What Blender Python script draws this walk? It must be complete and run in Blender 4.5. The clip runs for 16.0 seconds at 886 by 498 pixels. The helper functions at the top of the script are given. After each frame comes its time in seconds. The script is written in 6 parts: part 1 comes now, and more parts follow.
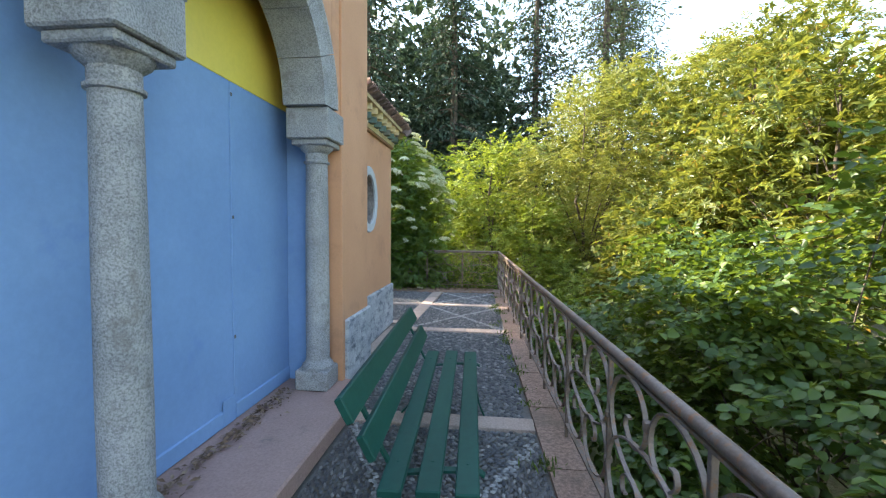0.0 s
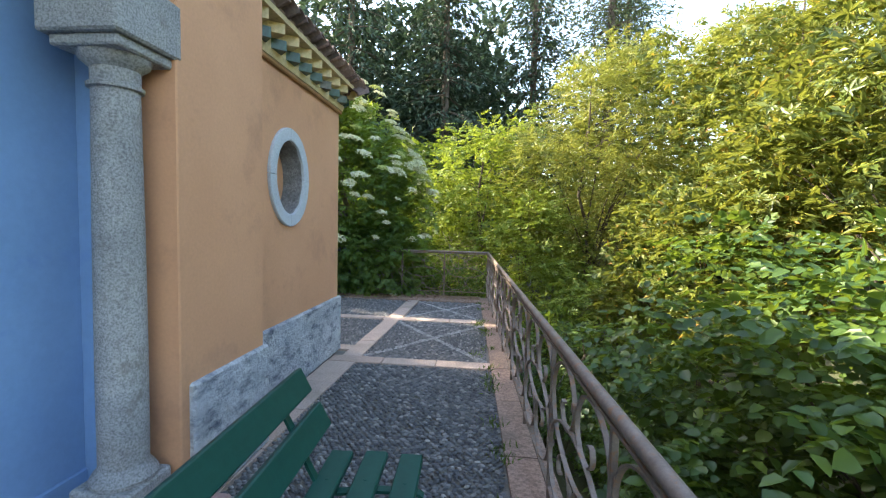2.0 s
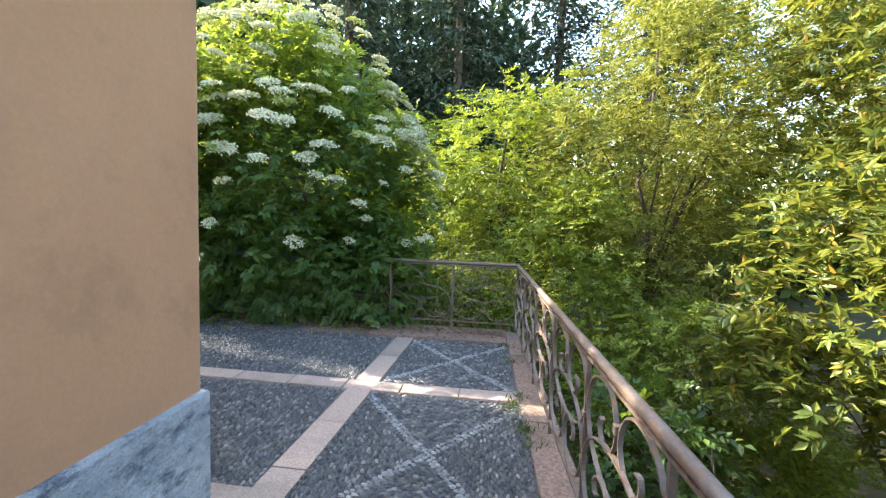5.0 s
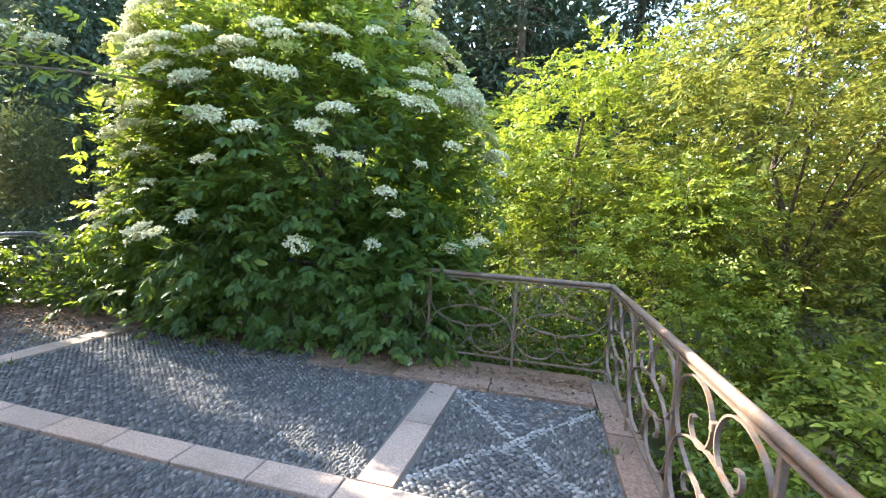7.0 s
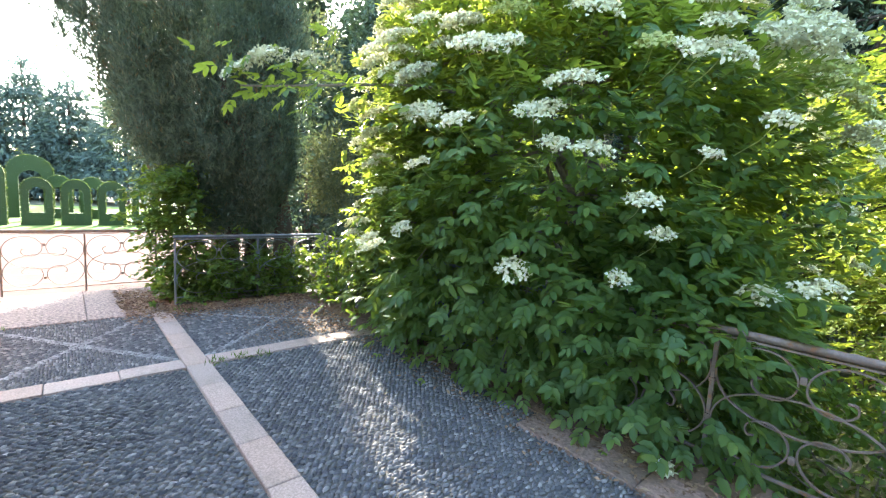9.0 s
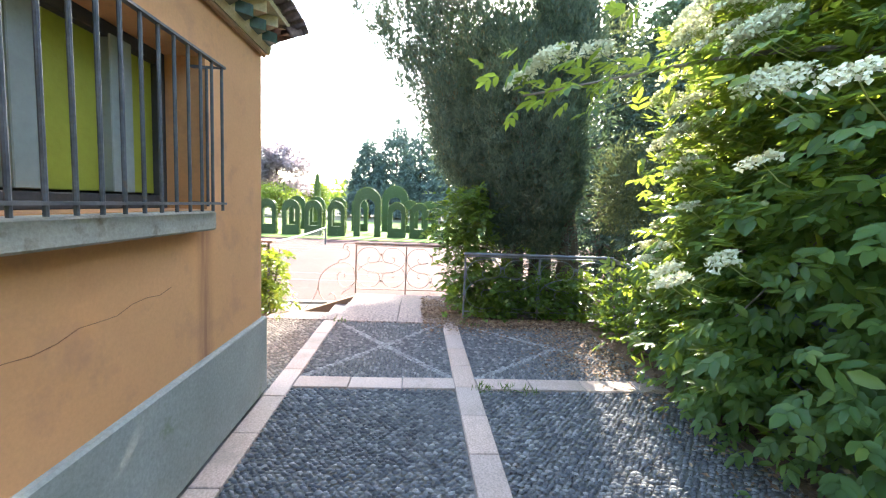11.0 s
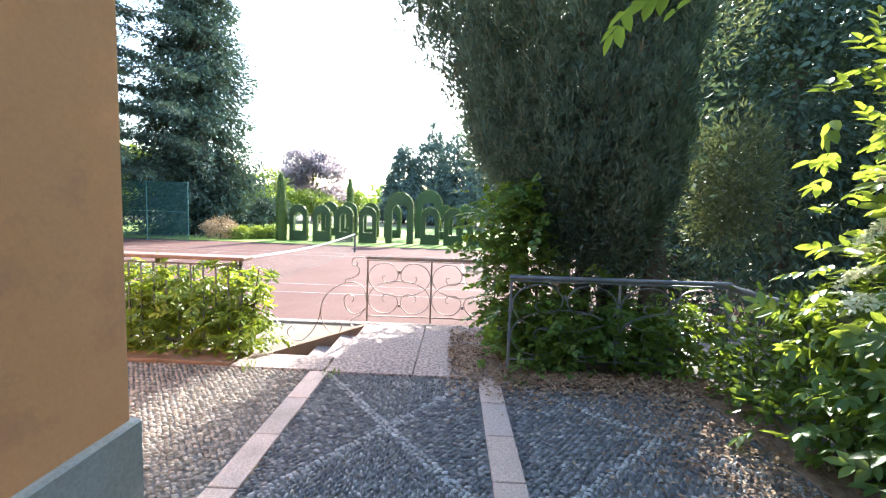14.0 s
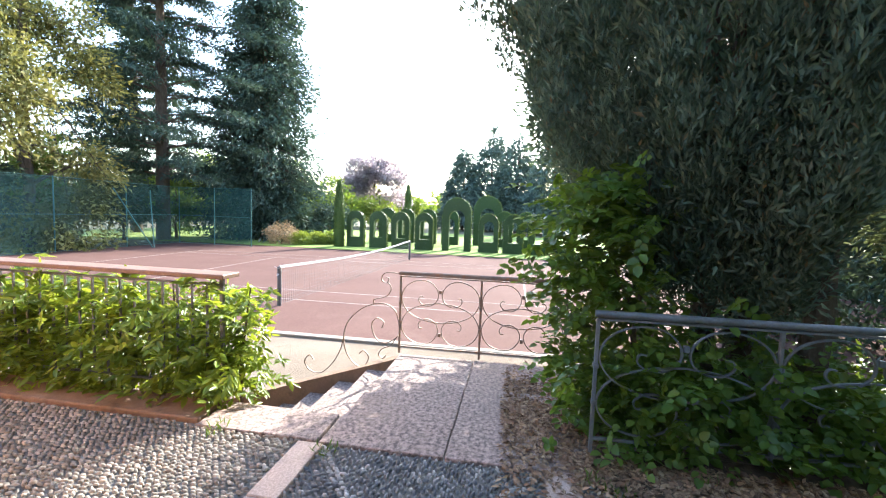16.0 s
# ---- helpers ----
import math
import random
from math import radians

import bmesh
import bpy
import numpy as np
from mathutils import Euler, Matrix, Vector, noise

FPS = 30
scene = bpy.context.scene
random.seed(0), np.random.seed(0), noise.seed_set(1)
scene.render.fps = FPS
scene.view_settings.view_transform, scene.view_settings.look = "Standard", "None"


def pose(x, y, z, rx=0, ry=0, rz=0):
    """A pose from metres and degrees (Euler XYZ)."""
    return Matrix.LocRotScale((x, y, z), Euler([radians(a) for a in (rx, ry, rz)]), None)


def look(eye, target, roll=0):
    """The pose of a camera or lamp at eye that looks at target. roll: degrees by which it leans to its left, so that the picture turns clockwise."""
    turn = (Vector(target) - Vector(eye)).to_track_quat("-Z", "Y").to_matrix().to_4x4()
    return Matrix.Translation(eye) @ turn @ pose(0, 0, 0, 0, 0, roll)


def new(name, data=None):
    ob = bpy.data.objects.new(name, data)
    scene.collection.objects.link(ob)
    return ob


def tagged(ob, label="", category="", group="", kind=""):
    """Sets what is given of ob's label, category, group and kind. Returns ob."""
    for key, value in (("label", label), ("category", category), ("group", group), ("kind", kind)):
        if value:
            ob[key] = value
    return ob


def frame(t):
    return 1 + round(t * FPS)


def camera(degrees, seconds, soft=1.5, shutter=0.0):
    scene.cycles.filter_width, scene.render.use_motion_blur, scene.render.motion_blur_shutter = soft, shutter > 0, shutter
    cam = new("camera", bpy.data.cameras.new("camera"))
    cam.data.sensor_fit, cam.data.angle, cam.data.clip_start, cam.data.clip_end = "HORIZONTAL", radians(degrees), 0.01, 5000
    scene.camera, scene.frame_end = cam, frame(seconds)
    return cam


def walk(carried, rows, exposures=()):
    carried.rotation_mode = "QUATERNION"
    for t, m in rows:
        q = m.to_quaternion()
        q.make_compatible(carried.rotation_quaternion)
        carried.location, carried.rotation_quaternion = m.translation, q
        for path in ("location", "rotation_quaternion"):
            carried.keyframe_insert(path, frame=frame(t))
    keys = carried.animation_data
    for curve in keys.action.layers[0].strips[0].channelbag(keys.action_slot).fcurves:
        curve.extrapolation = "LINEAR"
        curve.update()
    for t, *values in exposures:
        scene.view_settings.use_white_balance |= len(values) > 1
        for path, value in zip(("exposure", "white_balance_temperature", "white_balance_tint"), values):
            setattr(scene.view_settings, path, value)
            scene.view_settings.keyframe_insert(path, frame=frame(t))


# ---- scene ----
cam = camera(91.8, 16.0, 1.2)
METRES, EYE, TILT, LEAN, TURN = 11.3, 1.5, 0.0, 0.0, 6.5
ROWS = [
    (0.0, 0.0, 0.0, 0.0, 0.03, -3.03, -0.5),
    (0.5, 0.0078, 0.0409, -0.0013, -0.1, -3.28, -0.46),
    (1.0, 0.0137, 0.0767, 0.0001, -0.32, -3.43, -0.64),
    (1.5, 0.0221, 0.1143, -0.0009, -0.57, -3.47, -1.04),
    (2.0, 0.0295, 0.1517, -0.0021, -0.59, -3.49, -1.35),
    (2.5, 0.0328, 0.192, -0.0012, -0.44, -3.59, -1.48),
    (3.0, 0.0369, 0.2349, -0.0003, 0.34, -3.68, -1.6),
    (3.5, 0.0376, 0.2784, -0.0004, 0.56, -3.99, -1.82),
    (4.0, 0.0383, 0.3187, 0.0002, 0.74, -4.07, -1.86),
    (6.5, 0.0293, 0.5148, 0.0028, 2.22, -5.17, -2.22),
    (7.0, 0.0285, 0.5467, 0.0015, 8.23, -5.25, -2.78),
    (7.5, 0.0244, 0.5801, 0.0023, 13.27, -5.49, -4.0),
    (8.0, 0.0157, 0.6093, 0.0058, 19.62, -5.56, -3.81),
    (8.5, 0.0122, 0.6326, 0.0083, 32.18, -5.76, -3.57),
    (9.0, 0.0058, 0.6496, 0.0076, 42.37, -6.43, -3.12),
    (9.5, -0.0072, 0.6601, 0.0081, 52.85, -6.48, -2.17),
    (10.0, -0.0192, 0.6718, 0.0087, 68.73, -6.65, -2.14),
    (12.5, -0.1051, 0.7007, 0.0051, 83.66, -5.63, -2.18),
    (13.0, -0.1363, 0.7027, 0.0056, 83.85, -5.58, -1.43),
    (13.5, -0.1684, 0.7105, 0.0063, 84.33, -5.41, -1.93),
    (14.0, -0.1991, 0.7155, 0.0049, 84.93, -5.3, -2.02),
    (14.5, -0.2267, 0.718, 0.0049, 85.62, -4.87, -2.03),
    (15.0, -0.2571, 0.7255, 0.004, 87.43, -4.4, -2.16),
    (15.5, -0.289, 0.7304, 0.0006, 88.9, -4.5, -2.27),
    (16.0, -0.3183, 0.732, 0.0012, 92.93, -4.68, -2.08),
]
walk(cam, [(t, pose(0, 0, EYE, TILT, LEAN, TURN) @ pose(METRES * x, METRES * y, METRES * z, 90 + pitch, roll, yaw)) for t, x, y, z, yaw, pitch, roll in ROWS],
     exposures=[(0.0, 2.72, 7000, 10), (2.0, 2.68, 6900, 10), (4.0, 2.86, 6800, 10), (6.5, 3.04, 6600, 10), (8.0, 3.44, 6550, 10), (9.0, 3.48, 6450, 10), (10.0, 3.5, 6400, 10),
                (12.5, 3.18, 6250, 10), (14.5, 2.86, 6050, 10), (16.0, 2.74, 6100, 10)])

# ---------- world and sun ----------
SUN_DIR = Vector((-0.953, 0.303, 0.0)).normalized()
SUN_EL = radians(33)
SUN_VEC = Vector((SUN_DIR.x * math.cos(SUN_EL), SUN_DIR.y * math.cos(SUN_EL), math.sin(SUN_EL)))
world = bpy.data.worlds.new("sky")
scene.world = world
world.use_nodes = True
wn = world.node_tree
sky = wn.nodes.new("ShaderNodeTexSky")
sky.sky_type = "NISHITA"
sky.sun_disc = False
sky.sun_elevation = SUN_EL
sky.sun_rotation = math.atan2(SUN_VEC.x, SUN_VEC.y)
sky.dust_density = 1.6
sky.air_density = 1.2
wn.links.new(sky.outputs[0], wn.nodes["Background"].inputs[0])
wn.nodes["Background"].inputs[1].default_value = 0.15
sun_data = bpy.data.lights.new("sun", "SUN")
sun_data.energy = 3.4
sun_data.angle = radians(0.5)
sun_data.color = (1.0, 0.93, 0.80)
sun = new("sun", sun_data)
sun.matrix_world = look(SUN_VEC * 60, (0, 0, 0))


# ---------- mesh helpers ----------
class Geo:
    """Collects vertices and faces of one mesh."""

    def __init__(self):
        self.v, self.f = [], []

    def add(self, verts, faces):
        n = len(self.v)
        self.v.extend(tuple(p) for p in verts)
        self.f.extend(tuple(i + n for i in f) for f in faces)
        return self

    def box(self, x0, y0, z0, x1, y1, z1, c=0.004, m=None):
        """A box with chamfered edges."""
        h = [(x1 - x0) / 2, (y1 - y0) / 2, (z1 - z0) / 2]
        mid = [(x1 + x0) / 2, (y1 + y0) / 2, (z1 + z0) / 2]
        c = min(c, min(h) * 0.9)
        idx, verts = {}, []
        signs = [(a, b, d) for a in (-1, 1) for b in (-1, 1) for d in (-1, 1)]
        for s in signs:
            for ax in range(3):
                idx[s, ax] = len(verts)
                verts.append(Vector([mid[k] + s[k] * (h[k] if k == ax else h[k] - c) for k in range(3)]))
        faces = []
        for ax in range(3):
            b, d = (ax + 1) % 3, (ax + 2) % 3
            for s in (-1, 1):
                ring = []
                for sb, sd in ((-1, -1), (1, -1), (1, 1), (-1, 1)):
                    k = [0, 0, 0]
                    k[ax], k[b], k[d] = s, sb, sd
                    ring.append(idx[tuple(k), ax])
                faces.append(ring if s > 0 else ring[::-1])
            for sb in (-1, 1):
                for sd in (-1, 1):
                    k0, k1 = [0, 0, 0], [0, 0, 0]
                    k0[ax], k0[b], k0[d] = -1, sb, sd
                    k1[ax], k1[b], k1[d] = 1, sb, sd
                    q = [idx[tuple(k0), b], idx[tuple(k1), b], idx[tuple(k1), d], idx[tuple(k0), d]]
                    faces.append(q if sb * sd < 0 else q[::-1])
        for s in signs:
            t = [idx[s, 0], idx[s, 1], idx[s, 2]]
            faces.append(t if s[0] * s[1] * s[2] > 0 else t[::-1])
        if m:
            verts = [m @ p for p in verts]
        return self.add(verts, faces)

    def tube(self, pts, r, sides=8, flat=None, cap=True):
        """A swept bar along pts. r: radius, or one for each point; flat: (half width, half height) of a flat bar."""
        pts = [Vector(p) for p in pts]
        n = len(pts)
        rad = r if isinstance(r, (list, tuple)) else [r] * n
        tan = [(pts[min(i + 1, n - 1)] - pts[max(i - 1, 0)]).normalized() for i in range(n)]
        side = tan[0].orthogonal().normalized()
        if flat:
            side = flat[2] if len(flat) > 2 else side
            side = (side - tan[0] * side.dot(tan[0])).normalized()
        verts, faces = [], []
        for i in range(n):
            side = (side - tan[i] * side.dot(tan[i]))
            side = side.normalized() if side.length > 1e-6 else tan[i].orthogonal().normalized()
            up = tan[i].cross(side)
            if flat:
                for a, b in ((-1, -1), (1, -1), (1, 1), (-1, 1)):
                    verts.append(pts[i] + side * a * flat[0] + up * b * flat[1])
            else:
                for k in range(sides):
                    a = 2 * math.pi * k / sides
                    verts.append(pts[i] + (side * math.cos(a) + up * math.sin(a)) * rad[i])
        s = 4 if flat else sides
        for i in range(n - 1):
            for k in range(s):
                faces.append((i * s + k, i * s + (k + 1) % s, (i + 1) * s + (k + 1) % s, (i + 1) * s + k))
        if cap:
            faces.append(tuple(range(s))[::-1])
            faces.append(tuple((n - 1) * s + k for k in range(s)))
        return self.add(verts, faces)

    def lathe(self, profile, x, y, sides=28):
        verts, faces = [], []
        for r, z in profile:
            for k in range(sides):
                a = 2 * math.pi * k / sides
                verts.append((x + r * math.cos(a), y + r * math.sin(a), z))
        for i in range(len(profile) - 1):
            for k in range(sides):
                faces.append((i * sides + k, i * sides + (k + 1) % sides, (i + 1) * sides + (k + 1) % sides, (i + 1) * sides + k))
        faces.append(tuple(range(sides))[::-1])
        faces.append(tuple((len(profile) - 1) * sides + k for k in range(sides)))
        return self.add(verts, faces)

    def prism(self, poly, axis, a, b):
        """A plane polygon pushed along an axis from a to b. poly gives the two other coordinates, in axis order."""
        def put(p, t):
            q = list(p)
            q.insert(axis, t)
            return q
        n = len(poly)
        verts = [put(p, a) for p in poly] + [put(p, b) for p in poly]
        faces = [tuple(range(n)), tuple(range(n, 2 * n))[::-1]]
        faces += [(i, i + n, (i + 1) % n + n, (i + 1) % n) for i in range(n)]
        return self.add(verts, faces)

    def mesh(self, name, smooth=False):
        me = bpy.data.meshes.new(name)
        me.from_pydata(self.v, [], self.f)
        bm = bmesh.new()
        bm.from_mesh(me)
        bmesh.ops.recalc_face_normals(bm, faces=bm.faces)
        bm.to_mesh(me)
        bm.free()
        if smooth:
            me.polygons.foreach_set("use_smooth", [True] * len(me.polygons))
            me.set_sharp_from_angle(angle=radians(38))
        return me


def thing(name, base, label, category, group="", kind=""):
    ob = new(name)
    ob.empty_display_size = 0.1
    ob.location = base
    return tagged(ob, label, category, group, kind)


def part(name, geo, material, parent=None, label="", smooth=False):
    me = geo.mesh(name, smooth) if isinstance(geo, Geo) else geo
    if not me.materials:
        me.materials.append(material)
    ob = new(name, me)
    if parent is not None:
        ob.parent = parent
        if parent.type == "EMPTY":
            ob.matrix_parent_inverse = Matrix.Translation(parent.location).inverted()
    if label:
        ob["label"] = label
    return ob


def structure(name, geo, material, label, category, smooth=False):
    return tagged(part(name, geo, material, None, "", smooth), label, category, "", "structure")


def smooth_path(pts, per=5):
    """A Catmull-Rom curve through pts."""
    pts = [Vector(p) for p in pts]
    q = [pts[0] * 2 - pts[1]] + pts + [pts[-1] * 2 - pts[-2]]
    out = []
    for i in range(1, len(q) - 2):
        for k in range(per):
            t = k / per
            a, b, c, d = q[i - 1], q[i], q[i + 1], q[i + 2]
            out.append(0.5 * ((2 * b) + (c - a) * t + (2 * a - 5 * b + 4 * c - d) * t * t + (3 * b - a - 3 * c + d) * t ** 3))
    return out + [pts[-1]]


# ---------- materials ----------
def material(name):
    m = bpy.data.materials.new(name)
    m.use_nodes = True
    return m, m.node_tree, m.node_tree.nodes["Principled BSDF"]


def ramp(nt, source, stops):
    r = nt.nodes.new("ShaderNodeValToRGB")
    while len(r.color_ramp.elements) < len(stops):
        r.color_ramp.elements.new(0.5)
    for e, (p, c) in zip(r.color_ramp.elements, stops):
        e.position, e.color = p, (*c, 1)
    nt.links.new(source, r.inputs[0])
    return r.outputs[0]


def noise_tex(nt, scale, detail=4, rough=0.6, stretch=None, which="Object"):
    co = nt.nodes.new("ShaderNodeTexCoord")
    t = nt.nodes.new("ShaderNodeTexNoise")
    t.inputs["Scale"].default_value, t.inputs["Detail"].default_value, t.inputs["Roughness"].default_value = scale, detail, rough
    if stretch:
        mp = nt.nodes.new("ShaderNodeMapping")
        mp.inputs["Scale"].default_value = stretch
        nt.links.new(co.outputs[which], mp.inputs[0])
        nt.links.new(mp.outputs[0], t.inputs["Vector"])
    else:
        nt.links.new(co.outputs[which], t.inputs["Vector"])
    return t.outputs["Fac"]


def mix(nt, a, b, fac, mode="MIX"):
    n = nt.nodes.new("ShaderNodeMix")
    n.data_type, n.blend_type = "RGBA", mode
    for sock, val in ((n.inputs[6], a), (n.inputs[7], b)):
        if isinstance(val, tuple):
            sock.default_value = (*val, 1)
        else:
            nt.links.new(val, sock)
    if isinstance(fac, float):
        n.inputs[0].default_value = fac
    else:
        nt.links.new(fac, n.inputs[0])
    return n.outputs[2]


def bump(nt, bsdf, height, strength=0.3, distance=0.01):
    b = nt.nodes.new("ShaderNodeBump")
    b.inputs["Strength"].default_value, b.inputs["Distance"].default_value = strength, distance
    nt.links.new(height, b.inputs["Height"])
    nt.links.new(b.outputs[0], bsdf.inputs["Normal"])


def surface(name, c1, c2, rough=0.85, big=1.3, fine=40, dirt=None, dirt_at=(0.55, 0.75), relief=0.3, depth=0.006, metal=0.0, stretch=None, grain=0.5, speck=(0.3, 0.7)):
    """Two tones at two scales, with optional stains and fine relief."""
    m, nt, b = material(name)
    large = ramp(nt, noise_tex(nt, big, 5, 0.65, stretch), [(0.32, c1), (0.68, c2)])
    f = noise_tex(nt, fine, 4, 0.7)
    fine_col = ramp(nt, f, [(speck[0], (0.60, 0.60, 0.60)), (speck[1], (1.25, 1.25, 1.25))])
    col = mix(nt, large, fine_col, grain, "MULTIPLY")
    if dirt:
        fac = ramp(nt, noise_tex(nt, big * 2.3, 6, 0.7, stretch), [(dirt_at[0], (0, 0, 0)), (dirt_at[1], (1, 1, 1))])
        col = mix(nt, col, dirt, fac)
    nt.links.new(col, b.inputs["Base Color"])
    b.inputs["Roughness"].default_value = rough
    b.inputs["Metallic"].default_value = metal
    bump(nt, b, f, relief, depth)
    return m


def pieces(name, stops, rough=0.8, fine=60, relief=0.3, island=False, spread=0.25, stain=None):
    """Pieces that differ from one another in tone."""
    m, nt, b = material(name)
    if island:
        g = nt.nodes.new("ShaderNodeNewGeometry").outputs["Random Per Island"]
    else:
        g = nt.nodes.new("ShaderNodeObjectInfo").outputs["Random"]
    col = ramp(nt, g, stops)
    f = noise_tex(nt, fine, 4, 0.7)
    col = mix(nt, col, ramp(nt, f, [(0.38, (1 - spread,) * 3), (0.62, (1 + spread,) * 3)]), 0.7, "MULTIPLY")
    if stain:
        col = mix(nt, col, stain, ramp(nt, noise_tex(nt, 1.7, 6, 0.7), [(0.5, (0, 0, 0)), (0.72, (0.8, 0.8, 0.8))]))
    nt.links.new(col, b.inputs["Base Color"])
    b.inputs["Roughness"].default_value = rough
    bump(nt, b, f, relief, 0.004)
    return m


def leaf_material(name, stops, through_col, translucent=0.35, rough=0.5):
    m, nt, b = material(name)
    g = nt.nodes.new("ShaderNodeNewGeometry").outputs["Random Per Island"]
    col = ramp(nt, g, stops)
    big = ramp(nt, noise_tex(nt, 0.6, 3, 0.6), [(0.3, (0.75, 0.8, 0.7)), (0.7, (1.2, 1.15, 1.1))])
    col = mix(nt, col, big, 1.0, "MULTIPLY")
    nt.links.new(col, b.inputs["Base Color"])
    b.inputs["Roughness"].default_value = rough
    b.inputs["Specular IOR Level"].default_value = 0.35
    tr = nt.nodes.new("ShaderNodeBsdfTranslucent")
    nt.links.new(mix(nt, col, through_col, 0.6), tr.inputs[0])
    mx = nt.nodes.new("ShaderNodeMixShader")
    mx.inputs[0].default_value = translucent
    nt.links.new(b.outputs[0], mx.inputs[1])
    nt.links.new(tr.outputs[0], mx.inputs[2])
    nt.links.new(mx.outputs[0], nt.nodes["Material Output"].inputs[0])
    return m


M_ORANGE = surface("ochre_plaster", (0.555, 0.278, 0.148), (0.625, 0.325, 0.180), 0.9, 0.9, 55, (0.37, 0.185, 0.108), (0.53, 0.82), 0.2, 0.004, grain=0.16)
M_PLINTH = surface("whitewashed_plinth", (0.36, 0.385, 0.43), (0.64, 0.655, 0.67), 0.9, 3.2, 26, (0.12, 0.14, 0.18), (0.50, 0.66), 1.0, 0.04, stretch=(1, 0.8, 1.7))
M_PLINTH_N = surface("grey_cement_plinth", (0.24, 0.25, 0.22), (0.31, 0.32, 0.29), 0.9, 1.6, 50, (0.13, 0.17, 0.07), (0.62, 0.8), 0.3, 0.005)
M_BLUE = surface("blue_paint", (0.165, 0.295, 0.52), (0.215, 0.365, 0.60), 0.6, 0.8, 30, (0.14, 0.26, 0.55), (0.6, 0.8), 0.08, 0.003, grain=0.12)
M_YELLOW = surface("yellow_paint", (0.80, 0.62, 0.10), (0.86, 0.68, 0.13), 0.35, 0.7, 30, None, relief=0.05, depth=0.002, grain=0.1)
M_GRANITE = surface("grey_granite", (0.265, 0.265, 0.268), (0.40, 0.393, 0.385), 0.85, 4.0, 105, (0.20, 0.185, 0.165), (0.55, 0.72), 1.0, 0.008, grain=1.2, speck=(0.36, 0.58))
M_OVAL = surface("pale_stone", (0.42, 0.45, 0.49), (0.52, 0.55, 0.58), 0.85, 2.5, 90, (0.30, 0.31, 0.32), (0.62, 0.8), 0.4, 0.005, grain=0.6)
M_STEP = surface("red_granite_step", (0.35, 0.215, 0.185), (0.43, 0.28, 0.24), 0.85, 1.4, 60, (0.20, 0.15, 0.13), (0.58, 0.75), 0.3, 0.005)
M_SLAB = pieces("pink_granite_slab", [(0, (0.37, 0.265, 0.21)), (0.5, (0.43, 0.32, 0.26)), (1, (0.34, 0.265, 0.225))], 0.85, 70, 0.4, False, 0.35, (0.20, 0.165, 0.13))
M_KERBSTONE = pieces("stained_granite_kerb", [(0, (0.25, 0.155, 0.115)), (0.5, (0.31, 0.205, 0.155)), (1, (0.22, 0.15, 0.115))], 0.9, 40, 0.8, False, 0.45, (0.11, 0.085, 0.06))
M_REVEAL = surface("rough_grey_stone", (0.17, 0.165, 0.165), (0.27, 0.26, 0.255), 0.95, 5, 38, (0.12, 0.11, 0.10), (0.5, 0.7), 1.0, 0.02, grain=1.0)
M_PAD = pieces("washed_concrete_slab", [(0, (0.205, 0.150, 0.130)), (1, (0.235, 0.178, 0.155))], 0.9, 30, 1.0, False, 0.85, (0.19, 0.14, 0.115))
M_MORTAR = surface("earthy_mortar", (0.135, 0.126, 0.115), (0.19, 0.178, 0.160), 0.95, 1.2, 60, (0.20, 0.16, 0.11), (0.55, 0.75), 0.6, 0.01)
M_PEBBLE = pieces("dark_pebble", [(0, (0.075, 0.076, 0.080)), (0.5, (0.125, 0.123, 0.126)), (0.85, (0.190, 0.183, 0.178)), (1, (0.31, 0.295, 0.27))], 0.7, 40, 0.2, True)
M_PEBBLE_W = pieces("pale_pebble", [(0, (0.21, 0.205, 0.20)), (1, (0.39, 0.38, 0.36))], 0.75, 40, 0.2, True)
M_PEBBLE_1 = pieces("dark_pebble_single", [(0, (0.075, 0.076, 0.080)), (0.5, (0.125, 0.123, 0.126)), (0.85, (0.190, 0.183, 0.178)), (1, (0.31, 0.295, 0.27))], 0.7, 40, 0.2, False)
M_PEBBLE_T = pieces("dusty_tan_pebble", [(0, (0.15, 0.135, 0.115)), (0.5, (0.225, 0.20, 0.17)), (1, (0.36, 0.32, 0.265))], 0.8, 40, 0.2, True)
M_GREEN = surface("green_bench_paint", (0.005, 0.050, 0.037), (0.009, 0.072, 0.052), 0.5, 1.5, 25, (0.02, 0.09, 0.07), (0.68, 0.8), 0.15, 0.003, stretch=(3, 0.5, 3), grain=0.3)
M_IRON = surface("rusty_iron", (0.165, 0.118, 0.09), (0.25, 0.195, 0.165), 0.6, 9, 70, (0.27, 0.13, 0.06), (0.52, 0.66), 0.4, 0.002, 0.25)
M_IRON_D = surface("dark_grey_iron", (0.13, 0.14, 0.155), (0.20, 0.21, 0.225), 0.5, 9, 70, (0.15, 0.09, 0.06), (0.62, 0.75), 0.3, 0.002, 0.3)
M_RUST = surface("brown_rail", (0.15, 0.085, 0.062), (0.21, 0.125, 0.09), 0.6, 5, 60, (0.33, 0.22, 0.17), (0.6, 0.75), 0.3, 0.002, 0.1)
M_BARS = surface("window_bar_iron", (0.07, 0.075, 0.085), (0.14, 0.14, 0.15), 0.5, 9, 60, (0.16, 0.11, 0.08), (0.6, 0.72), 0.3, 0.002, 0.3)
M_SILL = surface("sill_stone", (0.33, 0.31, 0.25), (0.43, 0.40, 0.33), 0.9, 4, 70, (0.20, 0.17, 0.12), (0.55, 0.7), 0.4, 0.004)
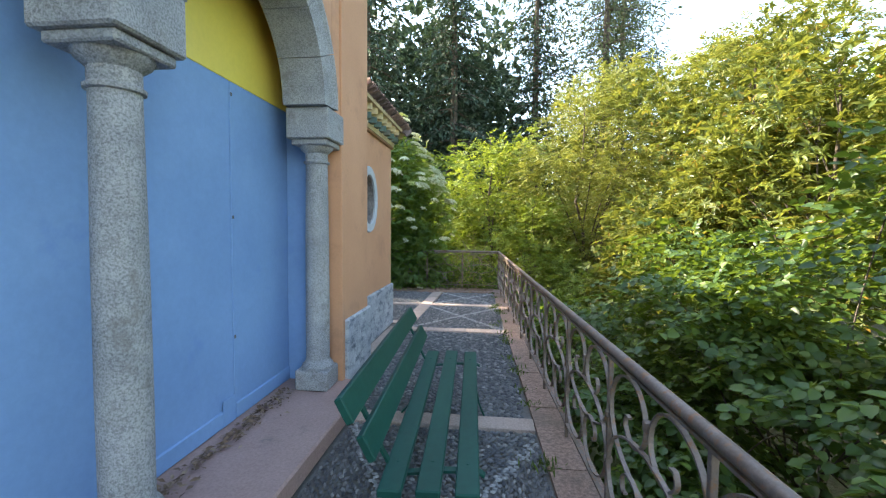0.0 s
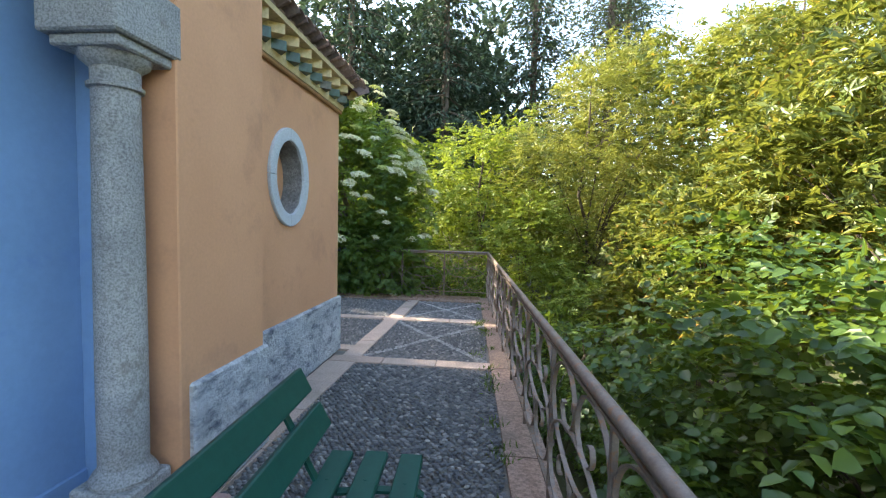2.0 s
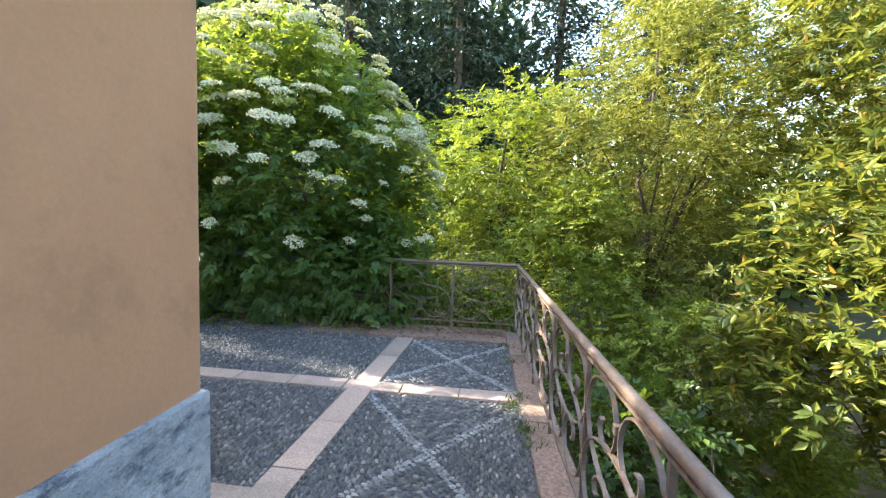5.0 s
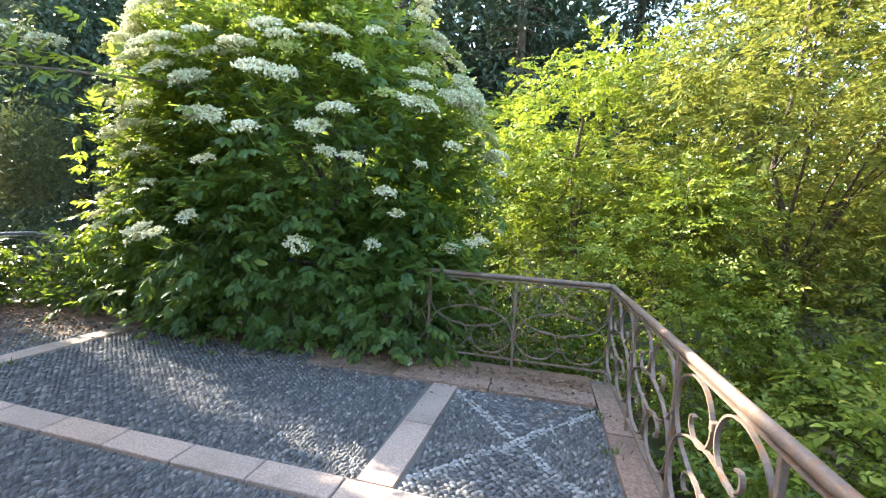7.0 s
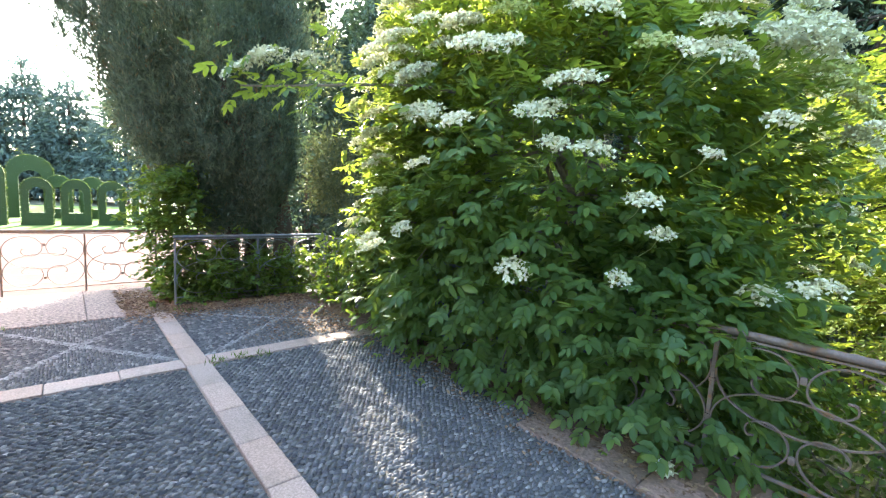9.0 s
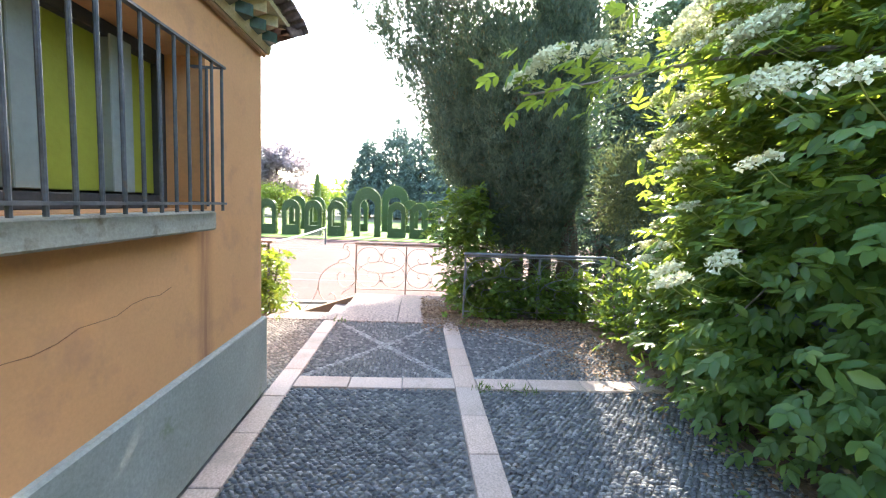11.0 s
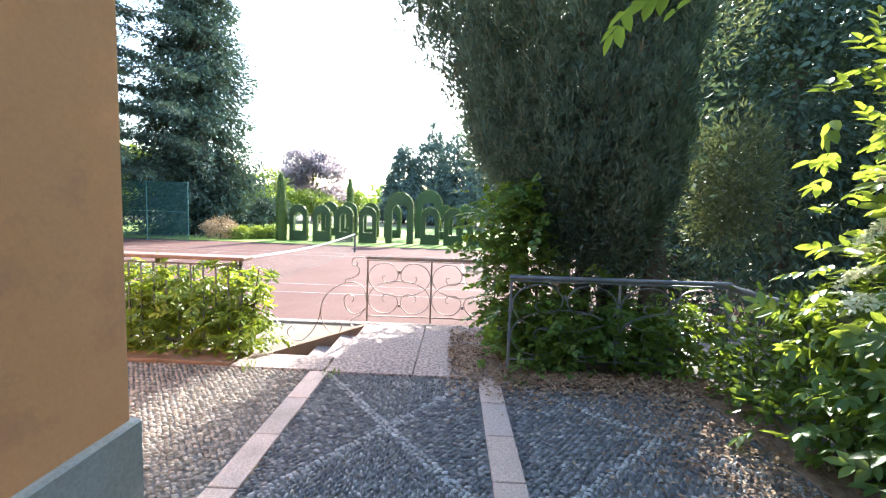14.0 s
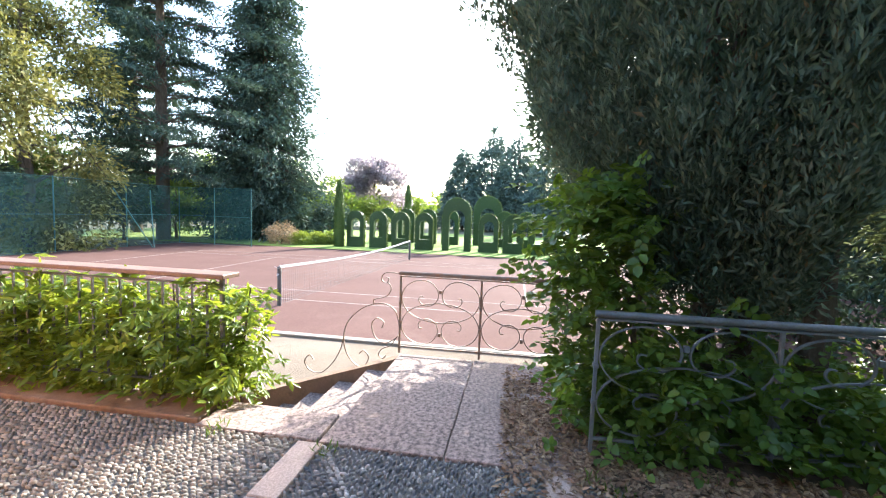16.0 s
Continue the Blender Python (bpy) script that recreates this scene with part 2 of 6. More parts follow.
M_TILE = pieces("weathered_roof_tile", [(0, (0.10, 0.065, 0.055)), (0.5, (0.17, 0.105, 0.085)), (1, (0.24, 0.14, 0.10))], 0.9, 30, 0.5, False, 0.4, (0.09, 0.09, 0.08))
M_TILE_G = pieces("green_glazed_tile", [(0, (0.020, 0.060, 0.042)), (0.6, (0.035, 0.080, 0.052)), (1, (0.10, 0.085, 0.05))], 0.35, 30, 0.2, False, 0.4)
M_CORNICE = surface("cream_cornice", (0.55, 0.42, 0.22), (0.62, 0.50, 0.30), 0.9, 4, 50, (0.30, 0.23, 0.14), (0.6, 0.75), 0.4, 0.005)
M_CORN_D = surface("brown_moulding", (0.26, 0.12, 0.05), (0.34, 0.17, 0.07), 0.85, 5, 50)
M_COURT = surface("red_court", (0.090, 0.049, 0.043), (0.108, 0.062, 0.054), 0.95, 0.35, 25, (0.125, 0.080, 0.070), (0.55, 0.8), 0.2, 0.004)
M_GRAVEL = surface("pale_gravel", (0.155, 0.125, 0.096), (0.20, 0.165, 0.13), 0.95, 0.8, 45, (0.12, 0.095, 0.07), (0.55, 0.75), 0.9, 0.012)
M_GREEN.node_tree.nodes["Principled BSDF"].inputs["Specular IOR Level"].default_value = 0.25
for m_ in (M_COURT, M_GRAVEL):
    m_.node_tree.nodes["Principled BSDF"].inputs["Specular IOR Level"].default_value = 0.1
M_GROUND = surface("earth_and_grass", (0.055, 0.075, 0.025), (0.10, 0.085, 0.045), 0.95, 0.25, 12, (0.14, 0.10, 0.06), (0.5, 0.7), 0.8, 0.03)
M_LAWN = surface("lawn_grass", (0.14, 0.22, 0.03), (0.20, 0.27, 0.05), 0.95, 0.4, 30, None, relief=0.8, depth=0.03)
M_LINE = surface("worn_line_paint", (0.15, 0.115, 0.105), (0.22, 0.18, 0.165), 0.8, 3, 40)
M_KERB = surface("pale_kerb", (0.24, 0.21, 0.17), (0.29, 0.26, 0.215), 0.9, 2, 50)
M_SOIL = surface("brown_soil_wall", (0.185, 0.112, 0.072), (0.255, 0.160, 0.105), 0.95, 3, 45, (0.13, 0.085, 0.06), (0.55, 0.7), 0.6, 0.01)
M_SOIL_D = surface("dark_leaf_mould", (0.075, 0.052, 0.036), (0.12, 0.082, 0.055), 0.95, 4, 50, (0.05, 0.038, 0.028), (0.5, 0.7), 0.9, 0.015)
M_BARK = surface("bark", (0.07, 0.05, 0.035), (0.13, 0.10, 0.075), 0.95, 6, 40, (0.05, 0.06, 0.04), (0.55, 0.7), 0.9, 0.02, stretch=(3, 3, 0.6))
M_BARK_P = surface("pale_bark", (0.17, 0.14, 0.11), (0.26, 0.22, 0.18), 0.95, 6, 40, None, relief=0.8, depth=0.01, stretch=(3, 3, 0.6))
M_NETTAPE = surface("white_net_tape", (0.42, 0.42, 0.43), (0.52, 0.52, 0.53), 0.8, 4, 40)
M_NETPOST = surface("dark_post_paint", (0.06, 0.065, 0.065), (0.10, 0.105, 0.105), 0.6, 5, 40)
M_FENCE = surface("green_fence_post", (0.03, 0.10, 0.09), (0.05, 0.14, 0.12), 0.5, 4, 30)
M_NEEDLE_LITTER = pieces("fallen_leaf", [(0, (0.12, 0.068, 0.04)), (0.6, (0.22, 0.13, 0.075)), (1, (0.36, 0.25, 0.15))], 0.9, 30, 0.1, True)
M_CURTAIN = surface("yellow_green_paint", (0.31, 0.31, 0.025), (0.37, 0.37, 0.04), 0.7, 1, 30, grain=0.15)
M_STILE = surface("grey_green_paint", (0.25, 0.275, 0.25), (0.32, 0.345, 0.315), 0.6, 2, 30, (0.2, 0.2, 0.18), (0.6, 0.8), 0.2, 0.003, grain=0.2)
M_DARKROOM = surface("dark_window_wood", (0.035, 0.033, 0.035), (0.06, 0.055, 0.055), 0.7, 4, 40)

# North wall ochre, more saturated: warm bounced sunlight put into the colour.
M_ORANGE_N = surface("ochre_plaster_bounce_stained", (0.600, 0.292, 0.118), (0.670, 0.342, 0.148), 0.9, 0.9, 55, (0.37, 0.185, 0.108), (0.53, 0.82), 0.2, 0.004, grain=0.16)


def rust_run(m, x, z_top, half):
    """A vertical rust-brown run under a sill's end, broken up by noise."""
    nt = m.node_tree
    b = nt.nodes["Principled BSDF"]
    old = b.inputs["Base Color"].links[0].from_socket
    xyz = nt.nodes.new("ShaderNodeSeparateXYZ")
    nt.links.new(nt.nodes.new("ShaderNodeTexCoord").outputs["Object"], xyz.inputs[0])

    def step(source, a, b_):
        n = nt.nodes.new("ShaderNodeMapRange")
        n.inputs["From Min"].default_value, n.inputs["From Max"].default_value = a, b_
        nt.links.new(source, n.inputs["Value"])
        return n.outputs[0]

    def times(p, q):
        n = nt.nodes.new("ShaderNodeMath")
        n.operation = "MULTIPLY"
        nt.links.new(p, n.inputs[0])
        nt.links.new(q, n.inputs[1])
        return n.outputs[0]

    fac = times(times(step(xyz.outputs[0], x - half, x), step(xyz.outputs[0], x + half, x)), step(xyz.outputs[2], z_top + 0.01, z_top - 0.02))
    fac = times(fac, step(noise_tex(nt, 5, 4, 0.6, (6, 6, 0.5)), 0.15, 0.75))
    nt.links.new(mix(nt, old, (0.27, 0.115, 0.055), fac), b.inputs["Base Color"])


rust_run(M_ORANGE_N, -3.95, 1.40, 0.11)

L_ELDER = leaf_material("elder_leaf", [(0, (0.044, 0.104, 0.044)), (0.6, (0.070, 0.152, 0.057)), (0.95, (0.118, 0.208, 0.064)), (1, (0.18, 0.25, 0.065))], (0.58, 0.68, 0.05), 0.48, 0.45)
L_CHESTNUT = leaf_material("chestnut_leaf", [(0, (0.062, 0.098, 0.021)), (0.5, (0.115, 0.152, 0.030)), (0.94, (0.195, 0.210, 0.046)), (1, (0.42, 0.22, 0.04))], (0.40, 0.40, 0.05), 0.32, 0.4)
L_LIME = leaf_material("lime_leaf", [(0, (0.105, 0.165, 0.024)), (0.5, (0.175, 0.240, 0.035)), (0.9, (0.25, 0.305, 0.05)), (1, (0.34, 0.30, 0.06))], (0.38, 0.45, 0.04), 0.33, 0.5)
L_OLIVE = leaf_material("olive_leaf", [(0, (0.105, 0.140, 0.024)), (0.5, (0.18, 0.205, 0.036)), (0.95, (0.27, 0.275, 0.058)), (1, (0.38, 0.25, 0.05))], (0.40, 0.40, 0.07), 0.3, 0.42)
L_MID = leaf_material("green_leaf", [(0, (0.072, 0.125, 0.024)), (0.6, (0.120, 0.185, 0.034)), (1, (0.19, 0.24, 0.045))], (0.32, 0.42, 0.03), 0.35, 0.5)
# Hazel green darkened to carry the shade cast by the building.
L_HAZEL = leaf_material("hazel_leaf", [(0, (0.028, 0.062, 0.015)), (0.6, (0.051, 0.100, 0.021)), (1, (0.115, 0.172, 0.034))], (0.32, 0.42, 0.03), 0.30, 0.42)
L_LAUREL = leaf_material("laurel_leaf", [(0, (0.062, 0.112, 0.018)), (0.6, (0.112, 0.180, 0.027)), (1, (0.20, 0.26, 0.042))], (0.45, 0.52, 0.03), 0.4, 0.35)
L_IVY = leaf_material("ivy_leaf", [(0, (0.036, 0.082, 0.020)), (0.6, (0.066, 0.130, 0.028)), (1, (0.12, 0.195, 0.04))], (0.40, 0.52, 0.03), 0.35, 0.4)
L_CYPRESS = leaf_material("cypress_spray", [(0, (0.062, 0.098, 0.080)), (0.7, (0.102, 0.150, 0.116)), (0.93, (0.15, 0.195, 0.135)), (1, (0.13, 0.085, 0.045))], (0.14, 0.20, 0.06), 0.22, 0.7)
L_YEW = leaf_material("pale_yew_spray", [(0, (0.05, 0.075, 0.035)), (0.7, (0.08, 0.105, 0.05)), (1, (0.13, 0.14, 0.07))], (0.2, 0.23, 0.08), 0.3, 0.6)
L_CONIFER = leaf_material("conifer_needle", [(0, (0.030, 0.055, 0.038)), (0.7, (0.052, 0.085, 0.058)), (1, (0.085, 0.125, 0.08))], (0.10, 0.16, 0.06), 0.15, 0.6)
# Cedar green with the blue of distance haze mixed into it.
L_CEDAR = leaf_material("haze_blue_cedar_needle", [(0, (0.036, 0.062, 0.054)), (0.7, (0.060, 0.098, 0.082)), (1, (0.105, 0.150, 0.105))], (0.12, 0.18, 0.09), 0.15, 0.85)
# Conifer green made bluer and paler: distance haze put into the colour.
L_HAZED = leaf_material("hazed_conifer_needle", [(0, (0.060, 0.095, 0.090)), (0.7, (0.098, 0.145, 0.135)), (1, (0.15, 0.20, 0.17))], (0.16, 0.22, 0.16), 0.2, 0.8)
L_GOLD = leaf_material("golden_conifer_spray", [(0, (0.12, 0.12, 0.035)), (0.6, (0.19, 0.18, 0.055)), (1, (0.30, 0.27, 0.09))], (0.35, 0.33, 0.08), 0.3, 0.6)
# Beech purple paled in its colour to show haze and backlight.
L_BEECH = leaf_material("hazed_purple_leaf", [(0, (0.25, 0.21, 0.23)), (0.7, (0.33, 0.28, 0.30)), (1, (0.42, 0.36, 0.36))], (0.50, 0.42, 0.45), 0.6, 0.6)
L_BOX = leaf_material("clipped_hedge_leaf", [(0, (0.025, 0.055, 0.018)), (0.7, (0.045, 0.085, 0.024)), (1, (0.09, 0.13, 0.03))], (0.2, 0.28, 0.03), 0.2, 0.5)
L_DRY = leaf_material("dry_twig_leaf", [(0, (0.26, 0.17, 0.11)), (0.7, (0.36, 0.25, 0.17)), (1, (0.45, 0.36, 0.22))], (0.4, 0.3, 0.15), 0.2, 0.7)
L_FLOWER = leaf_material("elder_flower", [(0, (0.60, 0.58, 0.38)), (0.5, (0.72, 0.70, 0.50)), (1, (0.78, 0.77, 0.62))], (0.7, 0.7, 0.5), 0.2, 0.8)
L_BUD = leaf_material("elder_bud", [(0, (0.30, 0.36, 0.10)), (1, (0.46, 0.48, 0.20))], (0.5, 0.55, 0.15), 0.25, 0.7)


# ---------- leaves ----------
def unit(a):
    return a / np.maximum(np.linalg.norm(a, axis=1, keepdims=True), 1e-9)


def leaf_mesh(name, pos, axis, normal, length, width, mat, droop=0.15, rounded=False):
    """One folded leaf at every place: two triangles, or four for a rounded outline."""
    n = len(pos)
    axis = unit(axis)
    side = unit(np.cross(axis, normal))
    nor = np.cross(side, axis)
    L, W = length[:, None], width[:, None]
    if rounded:
        v = np.empty((n, 6, 3))
        v[:, 0] = pos
        v[:, 1] = pos + axis * L * 0.28 + side * W * 0.46 + nor * W * 0.14
        v[:, 2] = pos + axis * L * 0.68 + side * W * 0.40 + nor * (W * 0.10 - L * droop * 0.4)
        v[:, 3] = pos + axis * L - nor * L * droop
        v[:, 4] = pos + axis * L * 0.68 - side * W * 0.40 + nor * (W * 0.10 - L * droop * 0.4)
        v[:, 5] = pos + axis * L * 0.28 - side * W * 0.46 + nor * W * 0.14
        base = (np.arange(n) * 6)[:, None]
        tri = np.concatenate([base + [0, 1, 2], base + [0, 2, 3], base + [0, 3, 4], base + [0, 4, 5]], axis=1).reshape(-1)
        return raw_mesh(name, v, tri, mat)
    v = np.empty((n, 4, 3))
    v[:, 0] = pos
    v[:, 1] = pos + axis * L * 0.45 + side * W * 0.5 + nor * W * 0.16
    v[:, 2] = pos + axis * L - nor * L * droop
    v[:, 3] = pos + axis * L * 0.45 - side * W * 0.5 + nor * W * 0.16
    base = (np.arange(n) * 4)[:, None]
    tri = np.concatenate([base + [0, 1, 2], base + [0, 2, 3]], axis=1).reshape(-1)
    return raw_mesh(name, v, tri, mat)


def raw_mesh(name, v, tri, mat):
    me = bpy.data.meshes.new(name)
    me.vertices.add(v.size // 3)
    me.vertices.foreach_set("co", v.reshape(-1))
    me.loops.add(len(tri))
    me.loops.foreach_set("vertex_index", tri.astype(np.int32))
    me.polygons.add(len(tri) // 3)
    me.polygons.foreach_set("loop_start", np.arange(0, len(tri), 3, dtype=np.int32))
    me.update(calc_edges=True)
    me.materials.append(mat)
    return me


def lumpy(d, seed, amount):
    """An uneven radius for each direction."""
    r = np.random.default_rng(seed)
    s = np.zeros(len(d))
    for k in range(7):
        w = r.normal(size=3) * (1.5 + 0.9 * k)
        s += np.sin(d @ w + r.uniform(0, 6.3)) / (1 + 0.45 * k)
    return 1 + amount * s / 2.2


def clumps(centre, radii, n, seed, inner=0.55, amount=0.18, low=-1.0):
    r = np.random.default_rng(seed)
    d = unit(r.normal(size=(int(n * 1.8) + 10, 3)))
    d = d[d[:, 2] > low][:n]
    rad = (inner ** 3 + (1 - inner ** 3) * r.uniform(size=len(d))) ** (1 / 3)
    return np.array(centre) + d * np.array(radii) * (rad * lumpy(d, seed + 1, amount))[:, None], d


def lobed(centre, radii, n, seed, lobes=18, size=0.36, low=-0.8):
    """Clumps gathered in round lobes, with gaps between them."""
    r = np.random.default_rng(seed)
    d = unit(r.normal(size=(lobes * 3, 3)))
    d = d[d[:, 2] > low][:lobes]
    R = np.array(radii)
    lc = d * R * r.uniform(0.45, 0.88, (len(d), 1))
    k = r.integers(0, len(d), n)
    q = unit(r.normal(size=(n, 3)))
    q[:, 2] = np.abs(q[:, 2]) * 0.9 - 0.35
    ls = size * r.uniform(0.7, 1.25, len(d))
    p = lc[k] + q * R * (ls[k] * r.uniform(0.35, 1, n) ** 0.5)[:, None]
    return np.array(centre) + p, unit(q + d[k] * 0.4)


def foliage(name, centres, outs, per, spread, length, width, mat, seed, up=0.6, hang=0.0, flat=0.7, jitter=0.9, droop=0.15, rounded=False):
    """Leaves in clumps round the given centres."""
    r = np.random.default_rng(seed)
    n = len(centres) * per
    c = np.repeat(centres, per, axis=0)
    o = np.repeat(outs, per, axis=0)
    off = r.normal(size=(n, 3)) * spread
    off[:, 2] *= flat
    axis = unit(off + 1e-6) * 0.6 + o * 0.7 + r.normal(size=(n, 3)) * 0.55 + np.array([0, 0, -hang])
    nor = np.array([0, 0, up]) + o * 0.5 + r.normal(size=(n, 3)) * jitter * 0.6
    ln = length * r.uniform(0.55, 1.15, n)
    return leaf_mesh(name, c + off, axis, nor, ln, ln * width, mat, droop, rounded)


def sprays(name, centres, outs, per, spread, twig, n_leaf, leaf, width, mat, seed, tilt=0.35, star=0.0, sag=0.2, droop=0.15, rounded=False):
    """Leafy twigs: leaves set alternately along flat twigs, or (star) in rosettes at the tips of shoots."""
    r = np.random.default_rng(seed)
    n = len(centres) * per
    c = np.repeat(centres, per, axis=0) + r.normal(size=(n, 3)) * spread * [1, 1, 0.75]
    o = np.repeat(outs, per, axis=0) * [1, 1, 0.5]
    ax = unit(o + r.normal(size=(n, 3)) * [0.7, 0.7, 0.25] + [0, 0, 0.05 - sag * 0.5])
    nor = unit(np.array([0, 0, 1.0]) + o * 0.25 + r.normal(size=(n, 3)) * tilt)
    sd = unit(np.cross(ax, nor))
    nor = np.cross(sd, ax)
    tw = twig * r.uniform(0.6, 1.2, n)
    rose = r.uniform(size=n) < star
    P, A, N, S = [], [], [], []
    for k in range(n_leaf):
        f = (k + 1) / n_leaf
        turn = 0.0 if k == n_leaf - 1 else (1.0 if k % 2 else -1.0)
        along = np.where(rose, 0.92 + 0.08 * f, 0.15 + 0.85 * f)
        P.append(c + ax * (along * tw)[:, None] + np.array([0, 0, -1.0]) * (sag * along ** 2 * tw)[:, None])
        phi = 6.283 * (k * 0.382) + r.uniform(-0.3, 0.3, n)
        ring = ax * (np.cos(phi) * 0.9)[:, None] + sd * np.sin(phi)[:, None] + nor * 0.15
        flat = ax * (1.0 if turn == 0 else 0.62) + sd * turn * 0.8
        A.append(np.where(rose[:, None], ring, flat) + r.normal(size=(n, 3)) * 0.14 + [0, 0, -0.12])
        N.append(nor + r.normal(size=(n, 3)) * 0.22)
        S.append(leaf * r.uniform(0.65, 1.1, n) * (0.8 + 0.3 * f))
    P, A, N, S = (np.concatenate(q) for q in (P, A, N, S))
    return leaf_mesh(name, P, A, N, S, S * width, mat, droop, rounded)


def limbs(base, top, radius, targets, seed, wobble=0.15):
    """A tapered trunk with limbs out to the targets."""
    r = np.random.default_rng(seed)
    g = Geo()
    base, top = Vector(base), Vector(top)
    n = 9
    spine = []
    for i in range(n):
        t = i / (n - 1)
        p = base.lerp(top, t) + Vector(r.normal(size=3)) * wobble * math.sin(t * 3.1) * 0.5
        spine.append(p)
    g.tube(spine, [radius * (1.35 if i == 0 else 1) * (1 - 0.8 * i / (n - 1)) for i in range(n)], 9)
    for tgt in targets:
        tgt = Vector(tgt)
        k = int(np.clip(r.integers(2, n - 1), 1, n - 2))
        s = spine[k]
        mid = s.lerp(tgt, 0.5) + Vector((0, 0, 0.12 * (tgt - s).length)) + Vector(r.normal(size=3)) * 0.06
        r0 = radius * (1 - 0.8 * k / (n - 1)) * 0.5
        pts = smooth_path([s, mid, tgt], 4)
        g.tube(pts, [max(r0 * (1 - 0.85 * i / (len(pts) - 1)), 0.006) for i in range(len(pts))], 6)
    return g


def tree(name, base, height, centre, radii, n_clumps, per, leaf, width, mat, seed, label, category="tree", group="", trunk_r=0.14,
         bark=None, inner=0.5, spread=0.28, hang=0.2, amount=0.22, low=-0.9, up=0.6, twig=0.0, star=0.0, tilt=0.35):
    t = thing(name, base, label, category, group)
    c, d = lobed(centre, radii, n_clumps, seed, max(10, min(30, n_clumps // 28)), 0.34, low) if n_clumps > 150 else clumps(centre, radii, n_clumps, seed, inner, amount, low)
    pick = c[:: max(1, len(c) // 16)]
    top = (centre[0], centre[1], centre[2] + radii[2] * 0.75)
    part("trunk", limbs(base, top, trunk_r, pick, seed), bark or M_BARK, t, "", True)
    if twig:
        part("crown", sprays("crown", c, d, max(2, per // 9), spread, twig, 9, leaf, width, mat, seed + 5, tilt, star, hang), mat, t)
    else:
        part("crown", foliage("crown", c, d, per, spread, leaf, width, mat, seed + 5, up=up, hang=hang), mat, t)
    return t


def conifer(name, base, height, radius, tiers, per_tier, leaf, mat, seed, label, start=0.12, droop=0.25, trunk_r=0.3, spread=0.3, per=60, power=0.8, flat=0.35, bark=None, width=0.22):
    """A trunk with whorls of drooping boughs that carry needle sprays."""
    r = np.random.default_rng(seed)
    t = thing(name, base, label, "tree")
    g = Geo()
    bx, by, bz = base
    g.tube([(bx, by, bz - 0.2), (bx, by, bz + height * 0.5), (bx, by, bz + height)], [trunk_r, trunk_r * 0.6, 0.03], 9)
    cs, ds = [], []
    for i in range(tiers):
        f = start + (1 - start) * (i + 0.5) / tiers
        z = bz + height * f
        reach = radius * (1 - f) ** power * r.uniform(0.8, 1.1)
        for k in range(per_tier):
            a = r.uniform(0, 6.283)
            ln = max(reach * r.uniform(0.7, 1.1), 0.25)
            tip = Vector((bx + ln * math.cos(a), by + ln * math.sin(a), z - ln * droop + r.normal() * 0.1))
            g.tube([(bx, by, z), Vector((bx, by, z)).lerp(tip, 0.55) + Vector((0, 0, 0.05 * ln)), tip], [trunk_r * 0.18 * (1 - f) + 0.02, 0.02, 0.008], 5)
            for s in np.linspace(0.3, 1.0, max(2, int(ln / (spread * 1.6)))):
                p = Vector((bx, by, z)).lerp(tip, s)
                cs.append((p.x, p.y, p.z))
                ds.append((math.cos(a), math.sin(a), -droop * 0.6))
    part("trunk", g, bark or M_BARK, t, "", True)
    cs, ds = np.array(cs), np.array(ds)
    part("crown", foliage("crown", cs, ds, per, spread, leaf, width, mat, seed + 3, up=0.9, hang=0.25, flat=flat), mat, t)
    return t


# ---------- ground ----------
def ground_height(x, y):
    z = -1.1
    e = min(max((x - 0.6) / 3.0, 0), 1)
    z -= 1.6 * e * e * (3 - 2 * e)
    far = min(max((x - 7) / 25.0, 0), 1)
    z += 5.0 * far
    n = min(max((y - 10.3) / 1.2, 0), 1) * (1 - e) * min(max((x + 10.5) / 1.5, 0), 1)
    z += 0.55 * n * (1 - min(max((y - 13) / 9, 0), 1) * 0.6)
    return z


gx = np.unique(np.concatenate([[-700, -420, -250, -150, -100, -70, -50], np.arange(-40, 24, 1.0), [28, 34, 44, 60, 100, 180, 350, 700]]))
gy = np.unique(np.concatenate([[-700, -350, -180, -100, -60, -36, -24], np.arange(-18, 34, 1.0), [38, 46, 60, 90, 150, 300, 700]]))
gg = Geo()
gg.v = [(x, y, ground_height(x, y) + (0.05 * noise.noise(Vector((x * 0.7, y * 0.7, 0))) - 0.06 if (x > 0.6 or y > 10.3) else -0.03)) for y in gy for x in gx]
nx = len(gx)
gg.f = [(j * nx + i, j * nx + i + 1, (j + 1) * nx + i + 1, (j + 1) * nx + i) for j in range(len(gy) - 1) for i in range(nx - 1)]
structure("ground", gg, M_GROUND, "brown earth with patchy grass round the terrace", "ground", True)

CZ = -1.1
structure("court", Geo().box(-31.5, -15.5, CZ - 0.05, -12.68, 20.5, CZ, 0.005), M_COURT, "dusty red tennis court surface", "court")
structure("gravel_path", Geo().box(-12.5, -15.5, CZ - 0.05, -7.6, 20.0, CZ - 0.004, 0.004), M_GRAVEL, "pale gravel strip beside the red court", "path")
structure("kerb", Geo().box(-12.68, -15.5, CZ - 0.08, -12.5, 20.5, CZ + 0.05, 0.01), M_KERB, "pale stone kerb between court and gravel", "kerb")
structure("lawn", Geo().box(-60, -30, CZ - 0.05, -31.5, 40, CZ + 0.03, 0.01), M_LAWN, "sunlit mown lawn under the clipped arches", "lawn")


